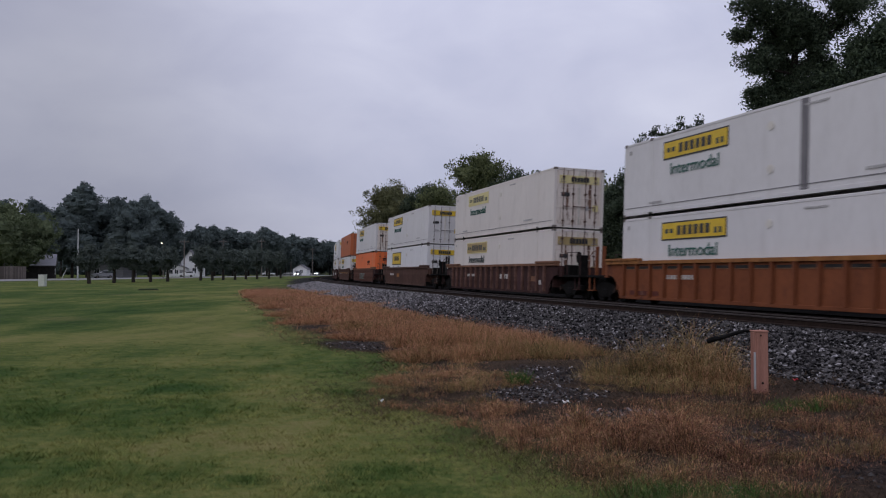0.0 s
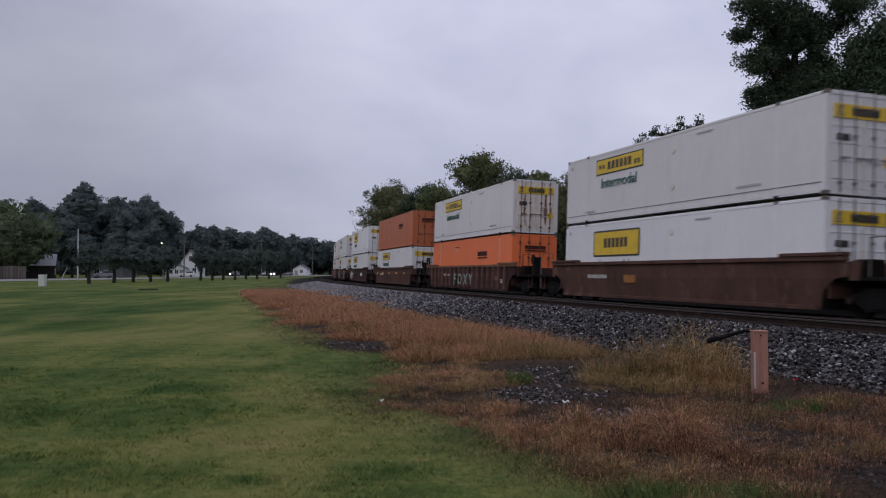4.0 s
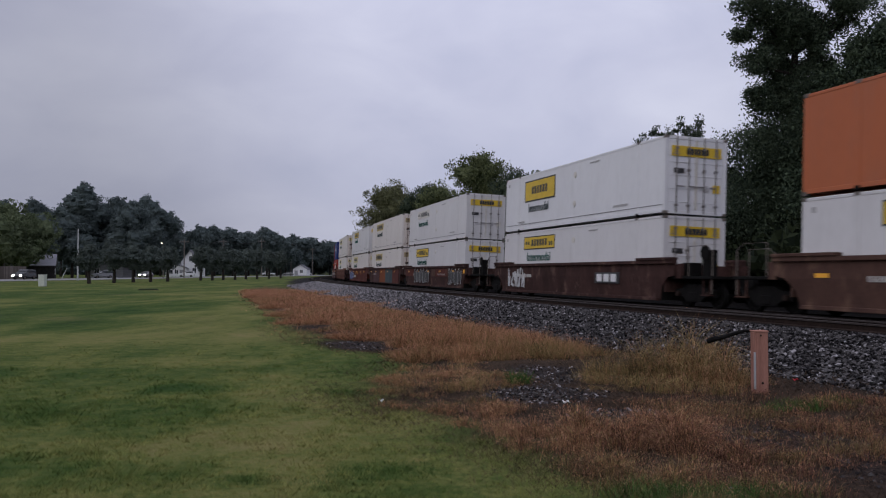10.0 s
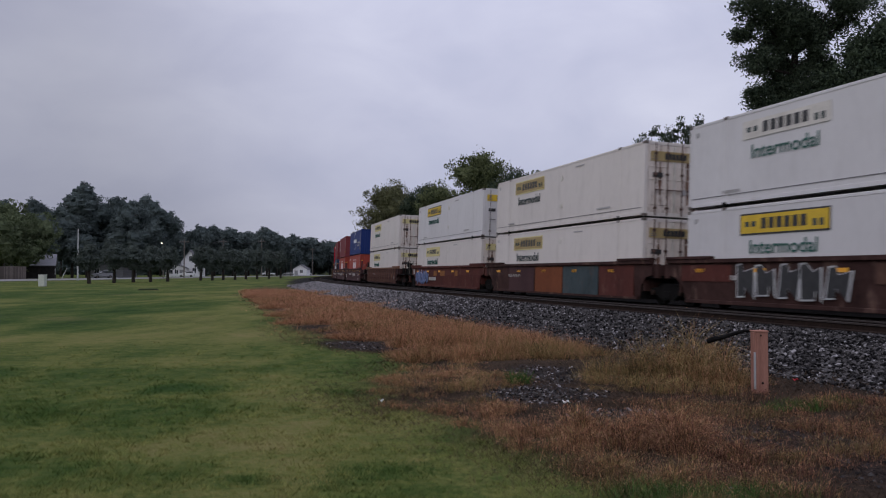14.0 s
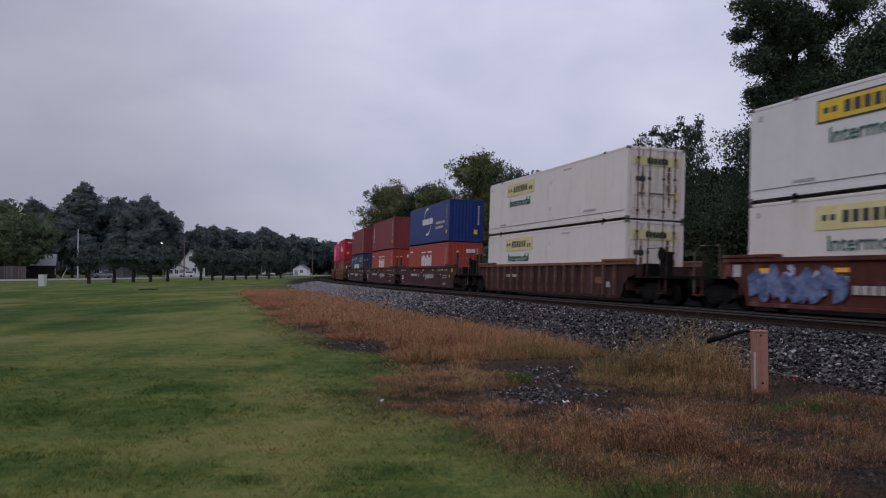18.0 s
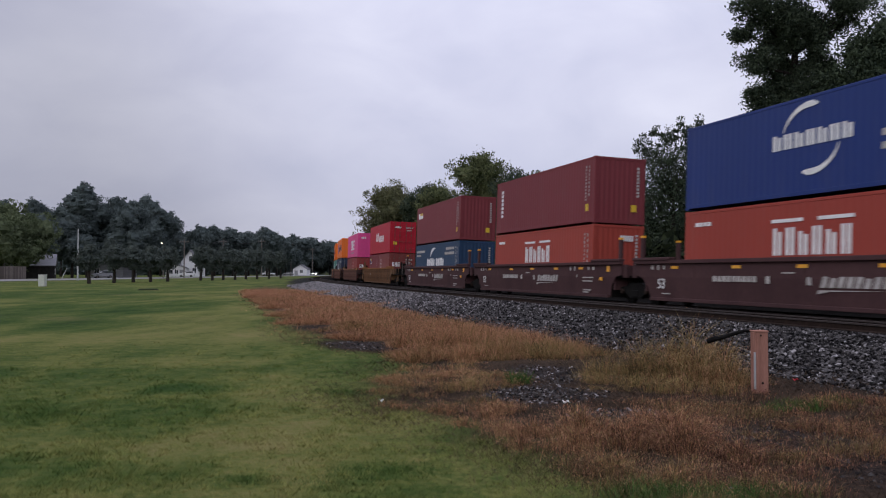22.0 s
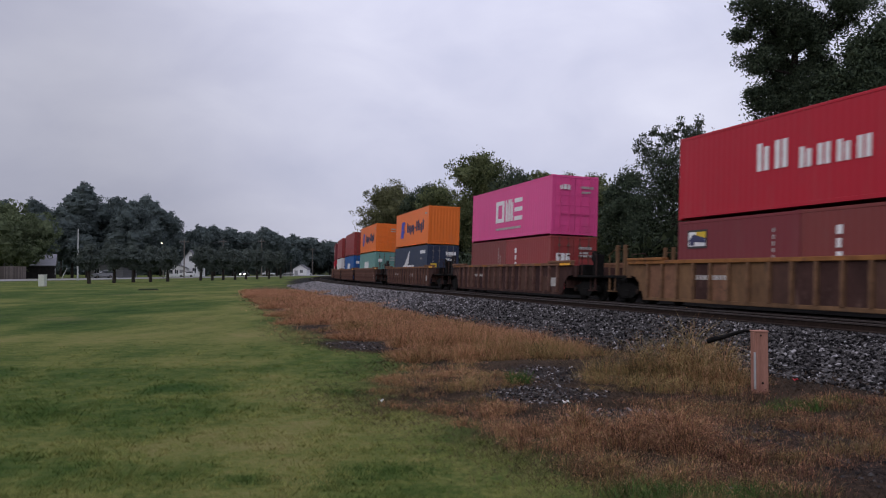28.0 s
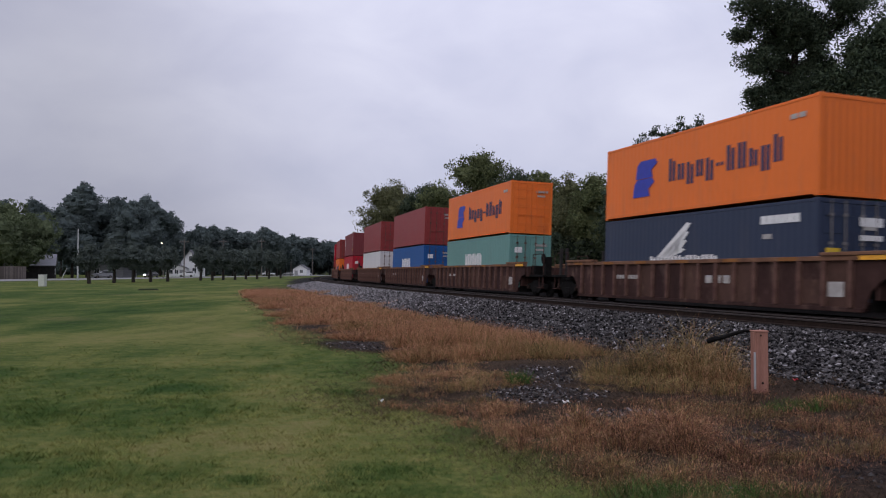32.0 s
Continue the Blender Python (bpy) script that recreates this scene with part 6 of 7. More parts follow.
# across the lawn: the wood beyond the road (bearing, depth, height, half width, low edge, leaves)
FAR = [
    (-20, 175, 15.5, 8, 3, "leaf_pale"), (28, 172, 14.5, 7.5, 2, "leaf_pale"), (66, 235, 21.5, 6, 4, "leaf_far"), (-4, 240, 22, 7, 4, "leaf_far"), (108, 235, 20, 5.5, 4, "leaf_far"),
    (154, 205, 22.8, 6.6, 5, "leaf_far"), (128, 198, 15, 6, 2, "leaf_far"), (205, 215, 20.3, 7.5, 2, "leaf_far"), (175, 210, 17, 7, 2, "leaf_far"), (238, 205, 18.6, 7, 2, "leaf_far"), (264, 215, 20.6, 7, 2, "leaf_far"), (284, 275, 21.5, 7, 2, "leaf_far"), (318, 300, 16, 6, 3, "leaf_far"),
    (355, 285, 17, 6, 4, "leaf_far"), (380, 290, 17.5, 6, 4, "leaf_far"), (412, 300, 17, 6.5, 4, "leaf_far"), (440, 310, 16, 6, 4, "leaf_far"), (472, 285, 16.5, 6, 3, "leaf_far"), (490, 300, 15.5, 6, 3, "leaf_far"),
    (525, 390, 18.5, 8, 4, "leaf_far"), (556, 400, 17.5, 8, 4, "leaf_far"), (584, 405, 16.5, 8, 3, "leaf_far"), (612, 410, 16, 9, 3, "leaf_far"), (505, 360, 12, 7, 2, "leaf_far"), (180, 240, 17, 7, 3, "leaf_far"),
]
for k, (px, depth, tall, wide, low, kind) in enumerate(FAR):
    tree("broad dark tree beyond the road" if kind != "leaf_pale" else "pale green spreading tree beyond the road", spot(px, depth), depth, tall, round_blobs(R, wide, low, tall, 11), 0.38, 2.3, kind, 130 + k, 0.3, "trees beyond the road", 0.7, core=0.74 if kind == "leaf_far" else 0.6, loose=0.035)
# a far belt of woods, one mass
belt = []
for k in range(46):
    px = -60 + k * 15.2
    dep = 300 + 90 * R.random() + max(0, px - 380) * 0.55
    h = (R.uniform(38, 56) if px > 320 else R.uniform(40, 70)) / 1473 * dep
    belt.append((spot(px, dep), dep, h * 0.45, 9, 6, h * 0.55))
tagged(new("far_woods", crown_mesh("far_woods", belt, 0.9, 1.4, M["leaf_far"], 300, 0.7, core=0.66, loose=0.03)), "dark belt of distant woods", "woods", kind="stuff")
# the row of small clipped trees between lawn and road
for k, Y in enumerate((110, 117, 123, 129, 135.5, 150, 156, 162, 169, 176, 184, 193, 203)):
    x = -55.2 + 0.077 * Y
    h = 5.6 + 0.018 * (Y - 107) + R.uniform(-0.2, 0.3)
    w = (1.75 if Y < 140 else 1.6) + R.uniform(-0.1, 0.2)
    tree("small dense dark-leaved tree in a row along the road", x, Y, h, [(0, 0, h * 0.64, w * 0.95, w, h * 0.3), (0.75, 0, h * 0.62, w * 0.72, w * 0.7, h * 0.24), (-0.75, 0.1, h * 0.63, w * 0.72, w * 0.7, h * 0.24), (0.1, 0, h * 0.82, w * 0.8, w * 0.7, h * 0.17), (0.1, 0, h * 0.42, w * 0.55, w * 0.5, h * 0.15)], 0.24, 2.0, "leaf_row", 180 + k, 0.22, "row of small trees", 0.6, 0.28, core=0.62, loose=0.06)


# ---- road and what stands along it ----
def road_x(Y):
    return -72.0 + 0.077 * (Y - 139.0)


bm = bmesh.new()
prev = None
for Y in np.arange(-320, 760, 10.0):
    row = []
    for off, dz in ((-6.4, 0.0), (-6.0, 0.08), (5.6, 0.07), (6.0, 0.0)):
        x = road_x(Y) + off
        row.append(bm.verts.new((x, Y, max(0, -(x + 25) * 0.004) + dz + 0.05)))
    if prev:
        for j in range(3):
            bm.faces.new((prev[j], prev[j + 1], row[j + 1], row[j]))
    prev = row
tagged(new("road", mesh_of("road", bm, M["asphalt"])), "pale grey two-lane asphalt road", "road", kind="structure")


def gz(x, y):
    return float(ground_z(np.array([float(x)]), np.array([float(y)]))[0])


def gable_house(label, x, y, rz, wide, deep, eave, peak, wall, roof, windows, door=None):
    h = thing("house", label, "house", pose(x, y, gz(x, y) - 0.05, 0, 0, rz))
    bm = bmesh.new()
    prof = [(-wide / 2, 0), (wide / 2, 0), (wide / 2, eave), (0, peak), (-wide / 2, eave)]
    a, b = ([bm.verts.new((px, py, pz)) for px, pz in prof] for py in (0, deep))
    bm.faces.new(a)
    bm.faces.new(b[::-1])
    for i in range(5):
        bm.faces.new((a[i], a[(i + 1) % 5], b[(i + 1) % 5], b[i]))
    bmesh.ops.recalc_face_normals(bm, faces=bm.faces[:])
    part("wall", bm, wall, h)
    for sgn in (-1, 1):
        bm = bmesh.new()
        o = 0.35
        dz = (peak - eave) / (wide / 2)
        e = (sgn * (wide / 2 + o), eave - dz * o)
        q = [(e[0], -o, e[1]), (0, -o, peak), (0, deep + o, peak), (e[0], deep + o, e[1])]
        lo, hi = ([bm.verts.new((px, py, pz + t)) for px, py, pz in q] for t in (0.02, 0.17))
        bm.faces.new(lo)
        bm.faces.new(hi)
        for i in range(4):
            bm.faces.new((lo[i], lo[(i + 1) % 4], hi[(i + 1) % 4], hi[i]))
        bmesh.ops.recalc_face_normals(bm, faces=bm.faces[:])
        part("roof", bm, roof, h)
    for wx, wz, ww, wh in windows:
        win = part("window", box_bm((wx - ww / 2, -0.03, wz, wx + ww / 2, 0.02, wz + wh)), M["glass"], h)
        f = 0.09
        part("frame", box_bm((wx - ww / 2 - f, -0.06, wz - f, wx - ww / 2, 0.0, wz + wh + f), (wx + ww / 2, -0.06, wz - f, wx + ww / 2 + f, 0.0, wz + wh + f), (wx - ww / 2, -0.06, wz + wh, wx + ww / 2, 0.0, wz + wh + f), (wx - ww / 2, -0.08, wz - f, wx + ww / 2, 0.0, wz), (wx - 0.03, -0.05, wz, wx + 0.03, 0.0, wz + wh)), M["car_white"], win)
    if door:
        dx, dw, dh, dm = door
        part("door", box_bm((dx - dw / 2, -0.05, 0.05, dx + dw / 2, 0.02, dh), bevel=0.01), dm, h)
    return h


gable_house("white two-storey house with a steep gable and attic window", spot(336, 262), 262, 6, 5.6, 11, 4.6, 8.3, M["siding"], M["shingle"], [(0.3, 5.0, 1.0, 1.5), (-1.4, 1.2, 1.1, 1.5), (1.4, 1.2, 1.1, 1.5)])
gable_house("low white garage beside the house", spot(311, 258), 258, 6, 6.0, 9, 2.7, 3.9, M["siding"], M["shingle"], [(-1.4, 1.0, 1.0, 1.2), (0.3, 1.0, 1.0, 1.2)], (1.9, 1.4, 2.2, M["siding_grey"]))
gable_house("grey bungalow with a pale roof and dark porch", spot(98, 182), 182, 112, 7.5, 10, 2.9, 5.2, M["shade"], M["siding_grey"], [(0, 1.0, 1.4, 1.2)])
gable_house("small white outbuilding beside the road", spot(531, 352), 352, 0, 6.0, 8, 2.8, 4.6, M["siding"], M["shingle"], [(0.6, 1.2, 1.2, 1.2)], (-1.6, 1.4, 2.2, M["siding_grey"]))
gable_house("pale house half hidden behind the row of trees", spot(186, 205), 205, 0, 9, 9, 2.8, 4.6, M["siding_grey"], M["shingle"], [(-2, 1.0, 1.2, 1.2), (2, 1.0, 1.2, 1.2)])

fence = thing("fence", "tall grey weathered board fence behind the road", "fence")
board = mesh_of("board", box_bm((-0.068, -0.015, 0, 0.068, 0.015, 2.5), bevel=0.006), M["fence"])
f0, f1 = Vector((-77.4, 154.5)), Vector((-83.5, 141.0))
d = f1 - f0
ang = math.degrees(math.atan2(d.y, d.x))
for k in range(int(d.length / 0.15)):
    p = f0 + d.normalized() * k * 0.15
    part("board", board, None, fence, m=pose(p.x, p.y, gz(p.x, p.y) - 0.02, 0, 0, ang))
for k in range(0, 7):
    p = f0 + d.normalized() * k * 2.4
    part("post", box_bm((-0.06, 0.02, -0.05, 0.06, 0.14, 2.45)), M["fence"], fence, m=pose(p.x, p.y, gz(p.x, p.y), 0, 0, ang + 180))
for z in (0.4, 2.1):
    part("fence_rail", box_bm((0, 0.015, z, d.length, 0.06, z + 0.09)), M["fence"], fence, m=pose(f0.x, f0.y, gz(f0.x, f0.y), 0, 0, ang) @ pose(0, -0.075, 0))

cab = thing("utility_cabinet", "pale grey-green metal utility cabinet on the lawn", "utility cabinet", pose(spot(76, 90), 90, gz(spot(76, 90), 90) - 0.02))
part("body", box_bm((-0.34, -0.3, 0.0, 0.34, 0.3, 1.24), bevel=0.03), M["box"], cab)
part("lid", box_bm((-0.37, -0.33, 1.2, 0.37, 0.33, 1.28), bevel=0.02), M["box"], cab)
part("door_seam", box_bm((-0.3, -0.31, 0.12, 0.3, -0.295, 1.12)), M["box"], cab)


def utility_pole(x, y, tall, label, arm=True, material="pole"):
    p = thing("utility_pole", label, "utility pole", pose(x, y, gz(x, y) - 0.1), "poles along the road")
    part("shaft", tube_bm([(0, 0, 0), (0, 0, tall)], [0.17, 0.11], 8), M[material], p)
    if arm:
        part("crossarm", box_bm((-1.1, -0.06, tall - 0.8, 1.1, 0.06, tall - 0.66)), M[material], p)
        for dx in (-1.0, -0.4, 0.4, 1.0):
            part("insulator", tube_bm([(dx, 0, tall - 0.66), (dx, 0, tall - 0.48)], [0.06, 0.04], 6), M["pole_pale"], p)
    return p


POLES = []
for px, depth, tall in ((463, 262, 12.0), (515, 308, 12.6), (553, 362, 12.0), (326, 200, 9.6), (395, 232, 10.8)):
    x = spot(px, depth)
    utility_pole(x, depth, tall, "grey wooden utility pole with a crossarm")
    POLES.append((x, depth, gz(x, depth) + tall - 0.6))
utility_pole(spot(138, 148), 148, 9.3, "pale metal pole beside the road", False, "pole_pale")
POLES.sort(key=lambda p: p[1])
for (ax, ay, az), (bx, by, bz) in zip(POLES, POLES[1:]):
    for off in (-0.9, 0.9):
        pts = [(ax + (bx - ax) * f + off, ay + (by - ay) * f, az + (bz - az) * f - 4 * 0.9 * f * (1 - f)) for f in (i / 8 for i in range(9))]
        tagged(new("power_cable", mesh_of("power_cable", tube_bm(pts, [0.03] * 9, 5), M["rubber"])), "thin dark power cable sagging between poles", "cable", "cables along the road")
lx, ly = spot(289, 188), 188
sl = thing("street_lamp", "lit street lamp on a slim pole among the trees", "street lamp", pose(lx, ly, gz(lx, ly) - 0.1))
part("pole", tube_bm([(0, 0, 0), (0, 0, 8.0)], [0.12, 0.07], 8), M["pole"], sl)
part("arm", tube_bm([(0, 0, 7.9), (0.1, -0.9, 8.2), (0.1, -1.4, 8.15)], [0.04, 0.035, 0.03], 6), M["pole"], sl)
part("hood", box_bm((-0.1, -1.8, 8.12, 0.3, -1.3, 8.26), bevel=0.03), M["pole_pale"], sl)
bm = bmesh.new()
bmesh.ops.create_uvsphere(bm, u_segments=10, v_segments=6, radius=0.15, matrix=pose(0.1, -1.6, 8.06))
part("bulb", bm, M["lamp"], sl, "glowing warm bulb")
guy = thing("guy_marker", "pale leaning guy-wire marker beside the road", "marker", pose(spot(114, 162), 162, gz(spot(114, 162), 162)))
part("sleeve", tube_bm([(-0.5, 0, 0), (0.5, 0, 2.2)], [0.07, 0.05], 6), M["pole_pale"], guy)
dr = thing("lawn_drain", "dark grassy drain hole in the lawn", "drain", pose(spot(263, 74), 74, gz(spot(263, 74), 74)))
# a low raised disc; the hollow's darkness is put into its colour
bm = bmesh.new()
bmesh.ops.create_cone(bm, cap_ends=True, segments=18, radius1=1.0, radius2=0.7, depth=0.2, matrix=pose(0, 0, 0.04) @ Matrix.Diagonal((1, 1.3, 1, 1)))
part("rim", bm, M["drain"], dr)


def motor_car(label, paint, m, kind="sedan", lit=True):
    """x ahead."""
    c = thing("car", label, "car", m, "cars on the road")
    prof = {"sedan": [(-2.2, 0.35), (-2.25, 0.85), (-1.75, 0.98), (-1.15, 1.42), (0.25, 1.45), (1.0, 0.98), (2.0, 0.82), (2.2, 0.6), (2.15, 0.3)],
            "suv": [(-2.3, 0.38), (-2.35, 1.0), (-2.1, 1.68), (0.3, 1.75), (1.1, 1.12), (2.15, 1.0), (2.32, 0.7), (2.28, 0.34)],
            "pickup": [(-2.8, 0.5), (-2.8, 1.1), (-0.6, 1.1), (-0.5, 1.78), (0.8, 1.8), (1.4, 1.2), (2.5, 1.1), (2.65, 0.75), (2.6, 0.42)]}[kind]
    bm = bmesh.new()
    belt = 1.0 if kind == "sedan" else 1.14
    a, b = ([bm.verts.new((x, s * (0.9 if z < belt + 0.02 else 0.74), z)) for x, z in prof] for s in (-1, 1))
    n = len(prof)
    bm.faces.new(a)
    bm.faces.new(b[::-1])
    for i in range(n):
        bm.faces.new((a[i], a[(i + 1) % n], b[(i + 1) % n], b[i]))
    bmesh.ops.recalc_face_normals(bm, faces=bm.faces[:])
    bmesh.ops.bevel(bm, geom=bm.edges[:], offset=0.05, segments=1, affect="EDGES", clamp_overlap=True)
    part("body", bm, paint, c)
    tops = [p for p in prof if p[1] > belt + 0.2]
    x0, x1, zt = tops[0][0], tops[-1][0], tops[0][1] - 0.1
    for y in (-1, 1):
        part("side_window", box_bm((x0 + 0.1, y * 0.83 - 0.02, belt + 0.06, x1 + 0.15, y * 0.83 + 0.02, zt)), M["glass"], c)
        part("headlight", box_bm((prof[-2][0] - 0.12, y * 0.66 - 0.16, 0.62, prof[-2][0] + 0.04, y * 0.66 + 0.16, 0.8), bevel=0.03), M["headlight"] if lit else M["glass"], c, "lit headlight" if lit else "")
        for x in (-1.35, 1.4):
            wh = part("wheel", tube_bm([(x, y * 0.72, 0.33), (x, y * 0.93, 0.33)], [0.33, 0.33], 14), M["rubber"], c)
            part("rim", tube_bm([(x, y * 0.925, 0.33), (x, y * 0.945, 0.33)], [0.19, 0.17], 10), M["steel"], wh)
    part("windscreen", box_bm((x1 + 0.2, -0.66, belt + 0.02, x1 + 0.5, 0.66, zt - 0.08)), M["glass"], c)
    return c


def on_road(Y, lane=-1.9):
    x = road_x(Y) + lane
    return pose(x, Y, max(0, -(x + 25) * 0.004) + 0.13, 0, 0, math.degrees(math.atan2(-1, -0.077)))


for px, depth, turn, kind, paint, lit, label in ((474, 322, 200, "pickup", "car_white", False, "parked white pickup truck beyond the road"), (221, 186, 215, "suv", "car_grey", False, "parked grey sport utility car in a drive"), (330, 240, 190, "suv", "car_white", False, "parked pale sport utility car by the house"), (510, 340, 180, "sedan", "car_grey", False, "parked grey car beyond the road"), (543, 372, 200, "sedan", "car_white", False, "parked white car beside the outbuilding")):
    x = spot(px, depth)
    if abs(x - road_x(depth)) < 6.5:
        x = road_x(depth) - 7.5
    motor_car(label, M[paint], pose(x, depth, gz(x, depth) + 0.01, 0, 0, turn), kind, lit)
CAR_A = motor_car("dark sport utility car with headlights on", M["car_black"], on_road(330), "suv")
CAR_B = motor_car("silver grey sedan with headlights on", M["car_grey"], on_road(364), "sedan")
CAR_C = motor_car("dark sedan with headlights on", M["car_black"], on_road(640), "sedan")

# ---- marker post beside the ballast ----
pz = gz(4.16, 10.98)
mp = thing("marker_post", "weathered reddish square wooden post with a dark arm", "post", pose(4.16, 10.98, pz - 0.06, 0, 0, 4))
bm = box_bm((-0.085, -0.085, 0, 0.085, 0.085, 0.87))
bmesh.ops.bevel(bm, geom=bm.edges[:], offset=0.012, segments=2, affect="EDGES")
part("shaft", bm, M["post"], mp)
part("cap", box_bm((-0.092, -0.092, 0.862, 0.092, 0.092, 0.882), bevel=0.008), M["post"], mp)
part("strap", box_bm((-0.097, -0.075, 0.12, -0.08, -0.04, 0.6)), M["pole_pale"], mp, "pale metal strap")
part("bolt", tube_bm([(0.0, -0.08, 0.2), (0.0, -0.095, 0.2)], [0.014, 0.014], 8), M["black"], mp)
part("bolt", tube_bm([(-0.02, -0.08, 0.82), (-0.02, -0.095, 0.82)], [0.01, 0.01], 8), M["black"], mp)
part("arm", tube_bm([(0.02, 0.1, 0.86), (-0.14, 0.12, 0.87), (-0.3, 0.15, 0.82), (-0.44, 0.2, 0.765), (-0.52, 0.24, 0.75), (-0.6, 0.27, 0.71)], [0.018, 0.02, 0.026, 0.028, 0.04, 0.03], 8), M["black"], mp, "dark charred wooden arm")


# ---- grass, weeds and stones ----
def in_view(rng, n, near, far, left, right):
    """Points of the plan in front of the eye, thinner with distance."""
    y = near * (far / near) ** rng.random(n)
    x = y * (left + (right - left) * rng.random(n))
    return x, y


def blades(x, y, z, tall, wide, lean, rng):
    """Single tapering blades as triangles."""
    a = rng.random(len(x)) * math.tau
    w = np.c_[np.cos(a), np.sin(a), np.zeros_like(a)] * (wide / 2)[:, None]
    b = rng.random(len(x)) * math.tau
    tip = np.c_[np.cos(b) * lean * tall, np.sin(b) * lean * tall, tall]
    p = np.c_[x, y, z - 0.01]
    return np.stack([p - w, p + w, p + tip], axis=1).reshape(-1, 3)


rng = np.random.default_rng(5)
hx, hy = in_view(rng, 52000, 5.2, 40, -0.6, 0.25)
edge = lawn_edge(hy) + 0.4 * ripple(hx, hy, 1.1, 1) + 0.12 * rng.normal(size=len(hx))
keep = (hx < edge + 0.9 * rng.random(len(hx)) ** 2) & (rng.random(len(hx)) < np.interp(hy, [9, 19], [1, 0.0]))
hx, hy = hx[keep], hy[keep]
rich = drifts(hx, hy, LUSH)
htall = (0.016 + 0.03 * rng.random(len(hx)) ** 2) * (1 + 0.5 * ripple(hx, hy, 0.5, 9)) * (1 + 0.5 * rich)
htone = np.clip(0.42 + 0.2 * rng.normal(size=len(hx)) + 0.16 * ripple(hx, hy, 0.35, 21), 0, 1)
k = np.repeat(np.arange(len(hx)), 7)
f = np.clip(hy[k] / 6, 1, 5)
a, q = rng.random(len(k)) * math.tau, rng.random(len(k)) ** 0.7
x, y = hx[k] + np.cos(a) * q * 0.035 * f, hy[k] + np.sin(a) * q * 0.035 * f
tall = np.clip(htall[k] * (0.6 + 0.7 * rng.random(len(k))), 0.008, 0.075)
me = raw_mesh("lawn_grass", blades(x, y, ground_z(x, y), tall, 0.006 * f * (0.6 + 0.7 * rng.random(len(x))), 1.0, rng), 3, M["grass"])
for zname, val in (("tone", np.clip(htone[k] + 0.12 * rng.normal(size=len(k)), 0, 1)), ("lush", rich[k]), ("yellow", drifts(hx, hy, YELLOW)[k])):
    me.attributes.new(zname, "FLOAT", "POINT").data.foreach_set("value", np.repeat(val, 3).astype(np.float32))
tagged(new("lawn_grass", me), "short mown green lawn grass", "grass", kind="stuff")

# dry grass: (across, depth, reach, height, share of red)
CLUMPS = [(spot(p, dd), dd, r, h, c) for p, dd, r, h, c in (
    (895, 8.3, 0.4, 0.13, 0.9), (950, 8.0, 0.5, 0.2, 0.95), (1010, 7.9, 0.6, 0.35, 0.95), (1080, 7.8, 0.6, 0.40, 0.9), (1150, 7.7, 0.6, 0.41, 0.9), (1220, 7.6, 0.55, 0.37, 0.85), (1290, 7.3, 0.55, 0.19, 0.85), (1350, 7.0, 0.5, 0.16, 0.85), (1400, 6.7, 0.35, 0.12, 0.8),
    (1030, 7.1, 0.32, 0.15, 0.5), (1100, 6.8, 0.6, 0.18, 0.3), (1200, 6.5, 0.6, 0.2, 0.25), (1300, 6.3, 0.55, 0.17, 0.5), (1385, 6.1, 0.4, 0.12, 0.5), (1100, 6.2, 0.5, 0.1, 0.1), (1180, 5.8, 0.7, 0.13, 0.12), (1300, 5.6, 0.5, 0.13, 0.3),
    (1200, 12.4, 0.7, 0.82, 0.3), (1140, 12.6, 0.7, 0.64, 0.2), (1080, 12.3, 0.45, 0.28, 0.2), (1248, 12.0, 0.6, 0.68, 0.4), (1292, 11.6, 0.4, 0.32, 0.6), (1150, 11.5, 0.6, 0.24, 0.12), (1230, 11.2, 0.6, 0.22, 0.2), (1305, 10.9, 0.3, 0.22, 0.8),
    (1000, 15.6, 0.65, 0.33, 0.35), (945, 16.0, 0.7, 0.40, 0.25), (900, 16.4, 0.7, 0.42, 0.3), (862, 15.4, 0.5, 0.24, 0.25), (1030, 15.9, 0.35, 0.28, 0.5), (985, 17.3, 0.5, 0.42, 0.9), (920, 18.6, 0.7, 0.34, 0.9),
    (820, 15.6, 0.8, 0.34, 0.8), (770, 15.4, 0.8, 0.34, 0.75), (725, 15.8, 0.6, 0.3, 0.85), (840, 18.0, 1.0, 0.44, 0.85), (760, 17.8, 1.0, 0.44, 0.9), (800, 20.5, 1.3, 0.45, 0.8), (705, 20.5, 1.3, 0.42, 1.0), (880, 20.5, 1.0, 0.36, 0.95),
    (665, 23.4, 1.2, 0.4, 0.8), (740, 24.0, 1.4, 0.36, 1.0), (600, 27.0, 1.7, 0.38, 1.0), (660, 28.0, 1.6, 0.36, 0.7), (560, 31.0, 1.9, 0.36, 0.9), (620, 33, 1.9, 0.32, 0.75), (530, 37, 2.2, 0.34, 1.0), (580, 40, 2.2, 0.3, 0.8), (500, 44, 2.6, 0.36, 0.8), (540, 49, 2.6, 0.3, 0.9), (470, 53, 2.8, 0.36, 1.0), (500, 60, 3.0, 0.3, 0.7), (460, 66, 3.0, 0.3, 0.8),
    (840, 9.6, 0.6, 0.16, 0.75), (860, 8.8, 0.5, 0.16, 0.8), (830, 11.4, 0.5, 0.2, 0.3), (880, 12.6, 0.5, 0.14, 0.6), (720, 12.6, 0.8, 0.1, 0.6))]
